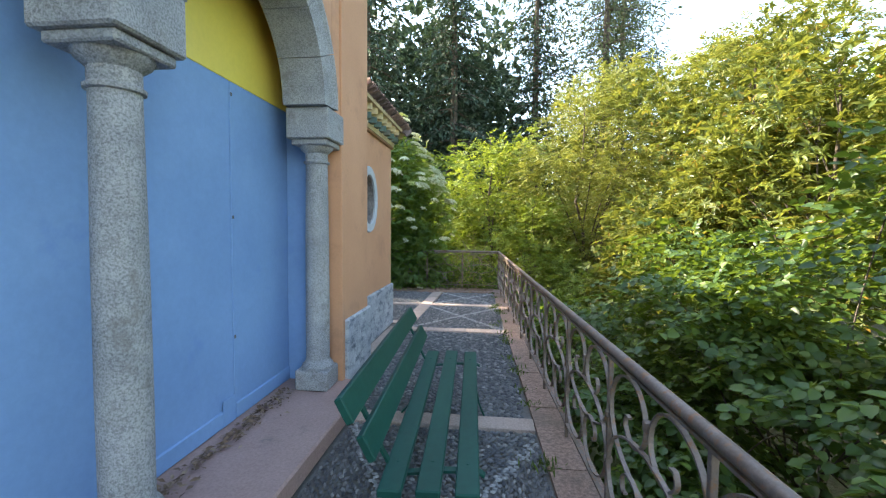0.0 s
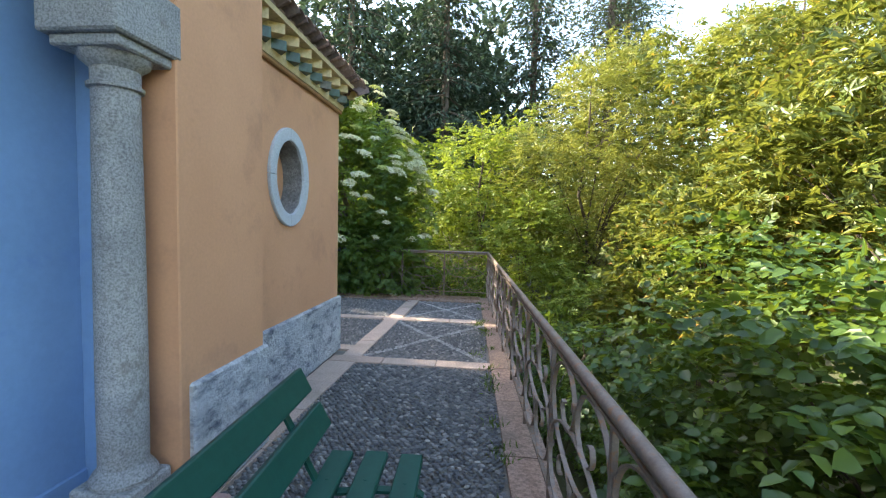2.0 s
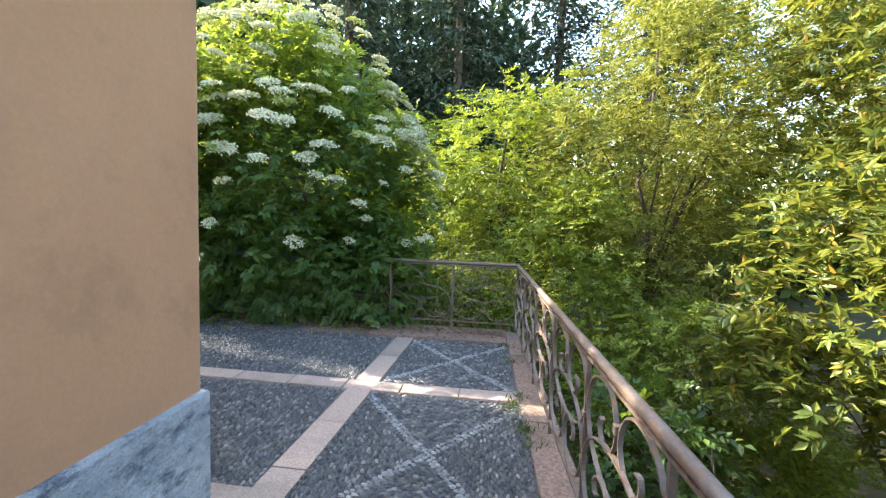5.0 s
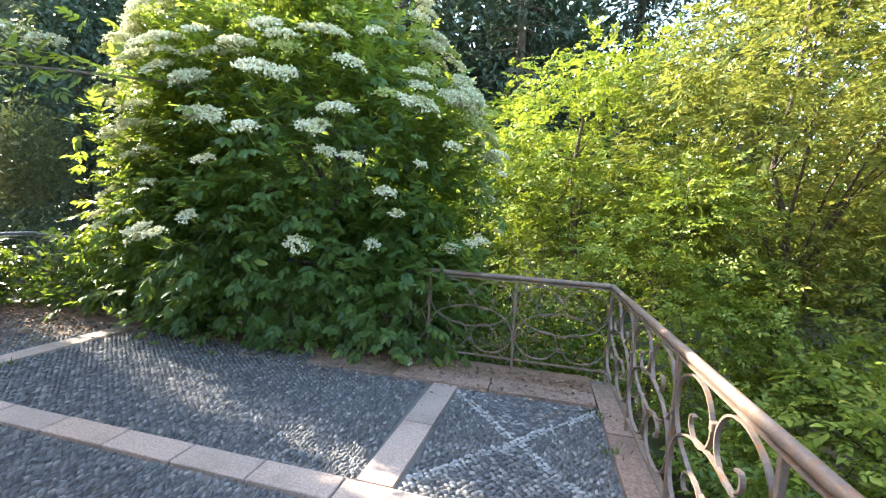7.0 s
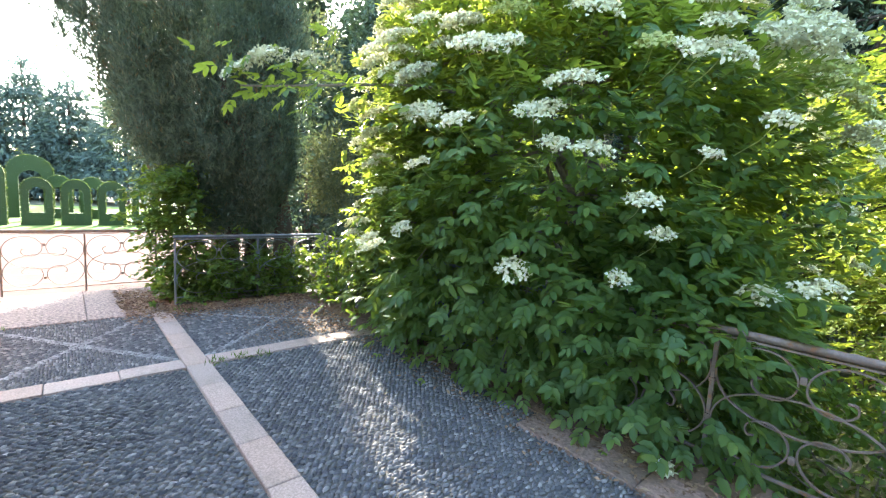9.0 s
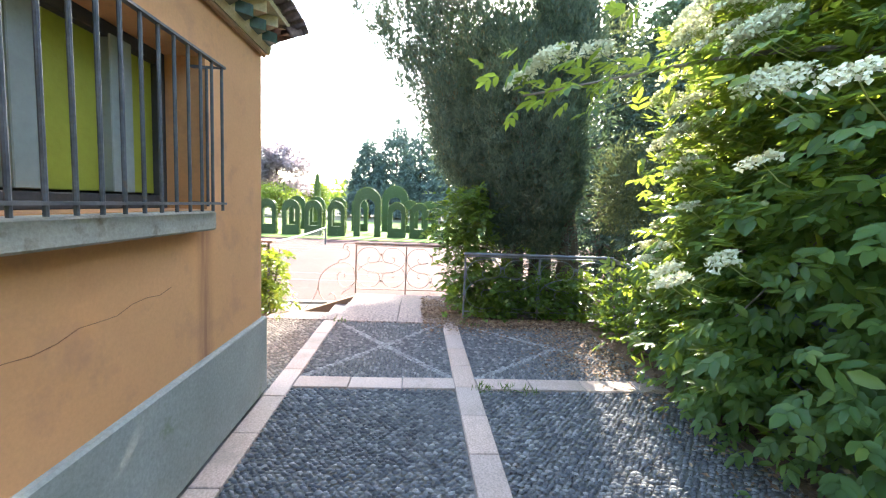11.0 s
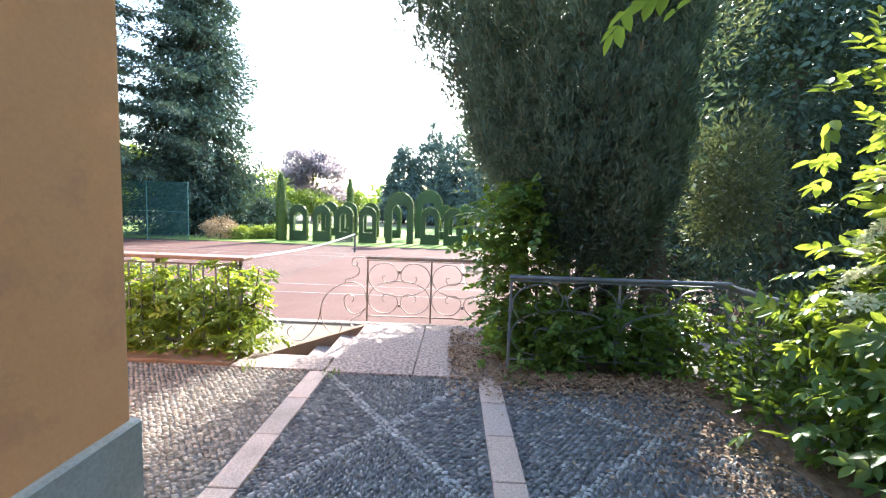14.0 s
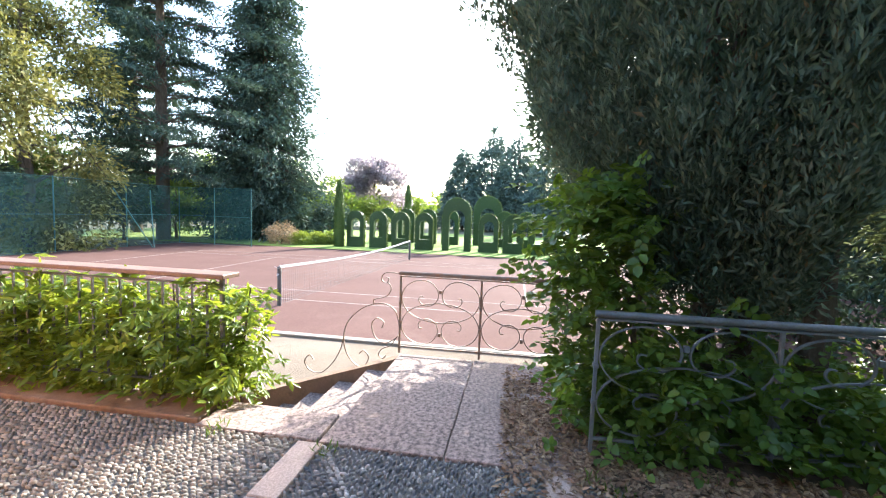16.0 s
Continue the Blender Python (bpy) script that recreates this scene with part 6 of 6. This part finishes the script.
# The park conifers take the needle colour with haze mixed in.
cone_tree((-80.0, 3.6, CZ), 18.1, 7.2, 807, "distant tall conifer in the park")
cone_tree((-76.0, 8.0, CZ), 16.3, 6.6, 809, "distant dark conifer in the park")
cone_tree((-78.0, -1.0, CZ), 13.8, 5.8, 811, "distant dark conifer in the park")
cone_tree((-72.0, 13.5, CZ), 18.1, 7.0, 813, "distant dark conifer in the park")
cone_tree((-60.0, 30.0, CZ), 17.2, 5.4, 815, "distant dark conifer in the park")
tree("beech_tree", (-74.0, -15.5, CZ), 11, (-74.0, -15.5, 5.0), (5.6, 5.6, 6.6), 420, 26, 0.60, 0.65, L_BEECH, 821, "round purple-leaved beech in the park", trunk_r=0.3, spread=0.55, amount=0.12)
for k, (x, y, h, mt) in enumerate(((-60, -16, 6.5, L_MID), (-66, -12, 5.5, L_LIME), (-80, 0, 4.2, L_LIME), (-82, 5, 4.4, L_MID), (-56, -21, 8, L_LAUREL), (-85, -12, 6, L_MID), (-50, -26, 9, L_MID), (-85, 12, 5, L_LIME))):
    tree("tree", (x, y, CZ), h, (x, y, CZ + h * 0.55), (3.6, 3.6, h * 0.5), 200, 22, 0.42, 0.6, mt, 840 + 3 * k, "distant green park tree", group="park trees", trunk_r=0.2, spread=0.6)
for k, (x, y, s, mt, lab) in enumerate(((-33.2, -8.7, 1.0, L_DRY, "rounded tan bush by the fence"), (-34.5, -6.6, 0.55, L_LIME, "small rounded yellow-green bush"), (-35.2, -5.8, 0.6, L_MID, "small rounded green bush"), (-33.6, -7.4, 0.6, L_LIME, "small rounded yellow-green bush"))):
    tree("bush", (x, y, CZ), 1, (x, y, CZ + s * 0.75), (s * 1.15, s * 1.15, s * 0.85), 120, 24, 0.12, 0.6, mt, 880 + 3 * k, lab, "bush", "court bushes", 0.05, spread=0.14)
wc, wd_ = [], []
for k in range(90):
    a = radians(118 + 124 * k / 89)
    rr = 150 + 16 * math.sin(k * 1.7)
    h = 5 + 3 * abs(math.sin(k * 0.9)) + 2 * math.sin(k * 2.3)
    c, d = clumps((rr * math.cos(a), rr * math.sin(a), CZ + h * 0.4), (7, 7, h * 0.6), 26, 900 + k, 0.3)
    wc.append(c)
    wd_.append(d)
tagged(part("far_woods", foliage("far_woods", np.concatenate(wc), np.concatenate(wd_), 10, 1.6, 2.3, 0.7, L_MID, 1100), None), "hazy green woods along the horizon", "woods", "", "stuff")

# woods that close the slope to the north and east
for name_, lo, hi, count, tall, mt_, size_, lab_ in (("slope_woods", -24, 92, 54, 9.5, L_MID, 0.42, "dense green woods closing the slope"), ("conifer_woods", 92, 136, 26, 15.5, L_CONIFER, 0.66, "dense dark conifer woods north of the court")):
    wc, wd_ = [], []
    for k in range(count):
        a = radians(hi - (hi - lo) * k / (count - 1))
        rr = 27 + 4 * math.sin(k * 2.1)
        x_, y_ = rr * math.cos(a) + 1, rr * math.sin(a) + 6
        h = tall + 2.5 * math.sin(k * 1.3) + 1.6 * math.sin(k * 3.1)
        if 1.15 > a > 0.5:
            h *= 0.72
        c, d = clumps((x_, y_, ground_height(x_, y_) + h * 0.45), (2.6, 2.6, h * 0.55), 95, 1300 + k, 0.3, 0.3)
        wc.append(c)
        wd_.append(d)
    tagged(part(name_, foliage(name_, np.concatenate(wc), np.concatenate(wd_), 9, 0.7, size_ * 1.35, 0.62, mt_, 1200), None), lab_, "woods", "", "stuff")

# shrubs and trees behind the netting
for k, (x_, y_, h_, mt_) in enumerate(((-34, -18, 5.5, L_MID), (-29, -17.5, 4.5, L_CONIFER), (-25.5, -18.5, 6, L_MID), (-21, -17.5, 5, L_CONIFER), (-17, -18, 6.5, L_LAUREL), (-13, -18, 7, L_MID), (-37, -11.5, 3.5, L_CONIFER), (-41, -8.5, 3.2, L_CEDAR))):
    tree("tree", (x_, y_, CZ), h_, (x_, y_, CZ + h_ * 0.5), (2.6, 2.0, h_ * 0.5), 230, 24, 0.30, 0.5, mt_, 1500 + 7 * k, "leafy shrub tree behind the court fence", group="fence trees", trunk_r=0.1, spread=0.35, low=-1.0)

# ---------- paving ----------
pav = thing("paving_bands", (-1.2, 6.4, 0), "pink granite slab bands framing the pebble fields", "paving", "", "structure")


def x_band(y):
    return -1.45 + 0.027 * (y - 4.8)


def long_band(ya, yb):
    """Slabs along the wall, which lean with the terrace edge."""
    n = max(1, round((yb - ya) / 0.6))
    for i in range(n):
        p, q = ya + (yb - ya) * i / n + 0.004, ya + (yb - ya) * (i + 1) / n - 0.004
        z = random.uniform(-0.002, 0.003)
        left = (-1.503, -1.503) if yb < 6.4 else (x_band(p) + 0.003, x_band(q) + 0.003)
        xs_ = [left[0], x_band(p) + 0.217, x_band(q) + 0.217, left[1]]
        g = Geo().add([(x, y, zz) for zz in (-0.05, z) for x, y in zip(xs_, (p, p, q, q))], [(0, 3, 2, 1), (4, 5, 6, 7), (0, 1, 5, 4), (1, 2, 6, 5), (2, 3, 7, 6), (3, 0, 4, 7)])
        part("slab", g, M_SLAB, pav)


long_band(3.70, 6.05)
strip("slab", -1.06, 3.15, x_kerb(3.2), 3.35, 0.0, 0.55, M_SLAB, pav)
strip("slab", -1.06, 0.20, x_kerb(0.3), 0.40, 0.0, 0.55, M_SLAB, pav)
strip("slab", -1.50, 6.05, x_kerb(6.15), 6.25, 0.0, 0.60, M_SLAB, pav)
long_band(6.25, 8.06)
strip("slab", -7.04, 8.06, x_kerb(8.16), 8.26, 0.0, 0.52, M_SLAB, pav)
long_band(8.26, 9.71)
strip("slab", -7.04, 6.48, -1.36, 6.66, 0.0, 0.55, M_SLAB, pav)
strip("slab", -5.18, 6.66, -4.95, 8.06, 0.0, 0.5, M_SLAB, pav)
strip("slab", -5.18, 8.26, -4.95, 10.2, 0.0, 0.5, M_SLAB, pav)
kerb = thing("kerb_stones", (0.3, 5, 0), "row of pinkish granite kerb stones under the railing", "kerb", "", "structure")
y = -3.2
while y < 10.2:
    l = random.uniform(0.72, 0.95)
    y2 = min(y + l, 10.36)
    g = Geo()
    z = 0.006 + random.uniform(-0.003, 0.004)
    xa, xb = x_kerb(y) + 0.004, x_kerb(y2) + 0.004
    g.add([(xa, y + 0.006, -0.1), (x_rail(y) + 0.09, y + 0.006, -0.1), (x_rail(y2) + 0.09, y2 - 0.004, -0.1), (xb, y2 - 0.004, -0.1),
           (xa, y + 0.006, z), (x_rail(y) + 0.09, y + 0.006, z), (x_rail(y2) + 0.09, y2 - 0.004, z), (xb, y2 - 0.004, z)],
          [(0, 3, 2, 1), (4, 5, 6, 7), (0, 1, 5, 4), (1, 2, 6, 5), (2, 3, 7, 6), (3, 0, 4, 7)])
    part("kerb_stone", g, M_KERBSTONE, kerb)
    y = y2
strip("kerb_stone", -2.6, 9.72, x_kerb(9.9), 9.99, 0.008, 0.85, M_KERBSTONE, kerb)
structure("soil_strip_west", Geo().box(-7.40, 8.38, -0.06, -6.93, 9.99, 0.006, 0.006), M_SOIL_D, "dark earth strip under the ivy railing", "earth")
structure("soil_strip", Geo().box(-7.0, 9.995, -0.06, x_kerb(9.9) - 0.005, 10.37, 0.003, 0.004), M_SOIL, "brown earth strip under the railing", "earth")
pad = thing("landing_slabs", (-8.0, 7.5, -0.05), "pale washed concrete slabs of the stair landing", "landing", "", "structure")
for (x0_, x1_), (ya_, yb_) in [((a, b), (c, d)) for a, b in ((-7.44, -7.05), (-8.25, -7.44), (-9.10, -8.25)) for c, d in ((6.61, 7.45), (7.45, 8.36), (8.36, 9.4))]:
    dz = -0.09 * (-7.05 - (x0_ + x1_) / 2) / 2.0
    part("slab", Geo().box(x0_ + 0.004, ya_ + 0.004, dz - 0.07, x1_ - 0.004, yb_ - 0.004, dz + 0.004, 0.006), M_PAD, pad)
part("slab", Geo().box(-7.44, 5.70, -0.06, -7.06, 6.60, 0.002, 0.006), M_PAD, pad)


def pebble_mesh(seed):
    r = np.random.default_rng(seed)
    v, f = [], []
    n = 5
    for k, (s, z) in enumerate(((1.0, -0.012), (0.82, 0.008), (0.0, 0.015))):
        if s == 0:
            v.append((0, 0, z))
        else:
            for i in range(n):
                a = 2 * math.pi * i / n
                q = s * r.uniform(0.85, 1.1)
                v.append((q * math.cos(a), q * math.sin(a), z))
    for i in range(n):
        j = (i + 1) % n
        f += [(i, j, n + j), (i, n + j, n + i), (n + i, n + j, 2 * n)]
    return np.array(v), np.array(f)


PEB = [pebble_mesh(s) for s in range(5)]
BAYS = [
    # x0, y0, x1, y1, diagonals
    (-1.06, 0.40, 0.40, 3.15, True), (-1.25, 3.35, 0.28, 6.05, False), (-1.20, 6.25, 0.18, 8.06, True), (-1.16, 8.26, 0.10, 9.72, True),
    (-4.95, 6.66, -1.40, 8.06, False), (-4.95, 8.26, -1.36, 10.25, False), (-7.04, 6.66, -5.18, 8.06, True), (-7.04, 8.26, -5.18, 10.35, True),
    (-7.10, 3.3, -4.91, 6.48, False),
]
pr_ = np.random.default_rng(77)
dark, pale = [], []
for x0_, y0_, x1_, y1_, diag in BAYS:
    west = x1_ < -1.2
    px_, py_ = (0.030, 0.046) if west else (0.046, 0.030)
    xs, ys = np.meshgrid(np.arange(x0_ + 0.02, x1_ - 0.01, px_), np.arange(y0_ + 0.015, y1_ - 0.01, py_))
    if west:
        ys = ys + (np.arange(ys.shape[1]) % 2)[None, :] * py_ / 2
    else:
        xs = xs + (np.arange(xs.shape[0]) % 2)[:, None] * px_ / 2
    p = np.stack([xs.ravel(), ys.ravel()], 1) + pr_.normal(size=(xs.size, 2)) * [0.005, 0.0035]
    if x0_ > -1.2:
        p = p[(p[:, 0] < x_kerb(p[:, 1]) - 0.015) & ((p[:, 0] > x_band(p[:, 1]) + 0.235) | (p[:, 1] < 3.7))]
    p = p[(p[:, 0] < x1_ - 0.012) & (p[:, 1] < y1_ - 0.012)]
    if diag:
        cx_, cy_, hw, hh = (x0_ + x1_) / 2, (y0_ + y1_) / 2, (x1_ - x0_) / 2, (y1_ - y0_) / 2
        u, v = (p[:, 0] - cx_) / hw, (p[:, 1] - cy_) / hh
        on = np.abs(np.abs(u) - np.abs(v)) * hw * hh / math.hypot(hw, hh) < 0.034
        pale.append(np.concatenate([p[on], np.zeros((on.sum(), 1))], 1))
        turn = (np.abs(u) > np.abs(v))[~on].astype(float)
        p = p[~on]
    else:
        turn = np.zeros(len(p))
    p = np.concatenate([p, turn[:, None]], 1)
    dark.append(p)


def lay(points, seed):
    """All pebbles as one mesh."""
    r = np.random.default_rng(seed)
    V, F = [], []
    off = 0
    for k in range(5):
        q = points[k::5]
        if not len(q):
            continue
        bv, bf = PEB[k]
        n = len(q)
        a = r.normal(size=n) * 0.35 + np.where(q[:, 0] < -1.3, math.pi / 2, 0) + q[:, 2] * math.pi / 2
        sx, sy, sz = r.uniform(0.018, 0.027, n), r.uniform(0.0085, 0.0135, n), r.uniform(0.35, 0.75, n)
        X = bv[None, :, 0] * sx[:, None]
        Y = bv[None, :, 1] * sy[:, None]
        ca, sa = np.cos(a)[:, None], np.sin(a)[:, None]
        W = np.stack([q[:, 0, None] + X * ca - Y * sa, q[:, 1, None] + X * sa + Y * ca, -0.012 + bv[None, :, 2] * sz[:, None] + r.normal(size=n)[:, None] * 0.0015], 2)
        V.append(W.reshape(-1, 3))
        F.append((bf[None] + (np.arange(n) * len(bv))[:, None, None] + off).reshape(-1, 3))
        off += n * len(bv)
    V, F = np.concatenate(V), np.concatenate(F)
    me = bpy.data.meshes.new("pebbles")
    me.vertices.add(len(V))
    me.vertices.foreach_set("co", V.reshape(-1))
    me.loops.add(len(F) * 3)
    me.loops.foreach_set("vertex_index", F.reshape(-1).astype(np.int32))
    me.polygons.add(len(F))
    me.polygons.foreach_set("loop_start", np.arange(0, len(F) * 3, 3, dtype=np.int32))
    me.update(calc_edges=True)
    me.polygons.foreach_set("use_smooth", [True] * len(F))
    return me


dark, pale = np.concatenate(dark), np.concatenate(pale)
near = (np.abs(dark[:, 0] + 4.2) < 0.33) & (np.abs(dark[:, 1] - 7.45) < 0.32)
single = dark[near][:300]
rest = np.concatenate([dark[~near], dark[near][300:]])
dusty = (rest[:, 1] < 6.48) & (rest[:, 0] < -4.5)
me = lay(rest[dusty], 7)
me.materials.append(M_PEBBLE_T)
tagged(part("dusty_pebble_field", me, None), "dusty tan pebbles in the sunny strip by the hedge", "cobbles", "", "stuff")
rest = rest[~dusty]
me = lay(rest, 5)
me.materials.append(M_PEBBLE)
tagged(part("pebble_field", me, None), "dark grey river pebbles set on edge in rows", "cobbles", "", "stuff")
me = lay(pale, 6)
me.materials.append(M_PEBBLE_W)
tagged(part("pebble_diagonals", me, None), "pale pebbles laid in crossing diagonal lines", "cobbles", "", "stuff")
pebs = thing("pebble_patch", (-4.2, 7.45, 0), "dark grey river pebbles set on edge in the paving", "cobbles", "", "structure")
shapes = []
for k in range(5):
    bv, bf = PEB[k]
    g = Geo()
    g.v = [(p[0] * 0.022, p[1] * 0.011, p[2] * 0.7) for p in bv]
    g.f = [tuple(f) for f in bf.tolist()]
    m_e = g.mesh("pebble", True)
    m_e.materials.append(M_PEBBLE_1)
    shapes.append(m_e)
for i, q in enumerate(single):
    ob = part("pebble", shapes[i % 5], None, pebs)
    ob.matrix_basis = pose(q[0], q[1], -0.014 + random.gauss(0, 0.0015), 0, 0, 90 + random.gauss(0, 20))

# fallen leaves and dry needles
lr = np.random.default_rng(91)
lp = np.concatenate([np.stack([-7.85 + lr.normal(size=6000) * 0.50, 7.95 + np.abs(lr.normal(size=6000)) * 0.5 - 0.15, np.zeros(6000)], 1),
                     np.stack([lr.uniform(-7.2, 0.0, 2600), 10.22 - np.abs(lr.normal(size=2600)) * 0.30, np.zeros(2600)], 1),
                     np.stack([lr.uniform(-6.9, -5.2, 1500), 9.9 - np.abs(lr.normal(size=1500)) * 0.5, np.zeros(1500)], 1),
                     np.stack([-7.25 + np.abs(lr.normal(size=5000)) * 0.24, lr.uniform(8.2, 10.2, 5000), np.zeros(5000)], 1),
                     np.stack([-1.68 + np.abs(lr.normal(size=900)) * 0.07, lr.uniform(-0.6, 3.3, 900), np.full(900, 0.137)], 1)])
lp[:, 2] += 0.014 + np.where(lp[:, 0] < -7.05, (lp[:, 0] + 7.05) * 0.045, 0)
ll = lr.uniform(0.02, 0.06, len(lp))
tagged(part("leaf_litter", leaf_mesh("leaf_litter", lp, np.stack([lr.normal(size=len(lp)), lr.normal(size=len(lp)), np.abs(lr.normal(size=len(lp))) * 0.15], 1), lr.normal(size=(len(lp), 3)) * 0.3 + [0, 0, 1], ll, ll * 0.45, M_NEEDLE_LITTER, 0.05), None), "dry brown leaves and needles strewn on the paving", "leaf litter", "", "stuff")
# tufts of grass in the joints
tr2 = np.random.default_rng(93)
tc = np.array([(-7.0, 8.35), (-6.9, 8.45), (-7.05, 5.9), (-6.95, 6.7), (0.05, 7.9), (0.07, 8.0), (0.2, 5.6), (0.22, 5.5), (-4.92, 8.3), (-4.93, 8.5), (-4.9, 8.7), (0.06, 6.5), (-7.1, 9.0)])
tc = np.concatenate([tc, np.stack([x_kerb(np.linspace(2.4, 9.2, 16)) - 0.01, np.linspace(2.4, 9.2, 16) + tr2.normal(size=16) * 0.25], 1)])
gp = np.repeat(tc, 34, axis=0) + tr2.normal(size=(len(tc) * 34, 2)) * 0.045
gl = tr2.uniform(0.02, 0.075, len(gp))
tagged(part("grass_tufts", leaf_mesh("grass_tufts", np.concatenate([gp, np.zeros((len(gp), 1))], 1), tr2.normal(size=(len(gp), 3)) * 0.5 + [0, 0, 1], tr2.normal(size=(len(gp), 3)), gl, gl * 0.16, L_HAZEL, 0.1), None), "small grass tufts in the paving joints", "grass", "", "stuff")
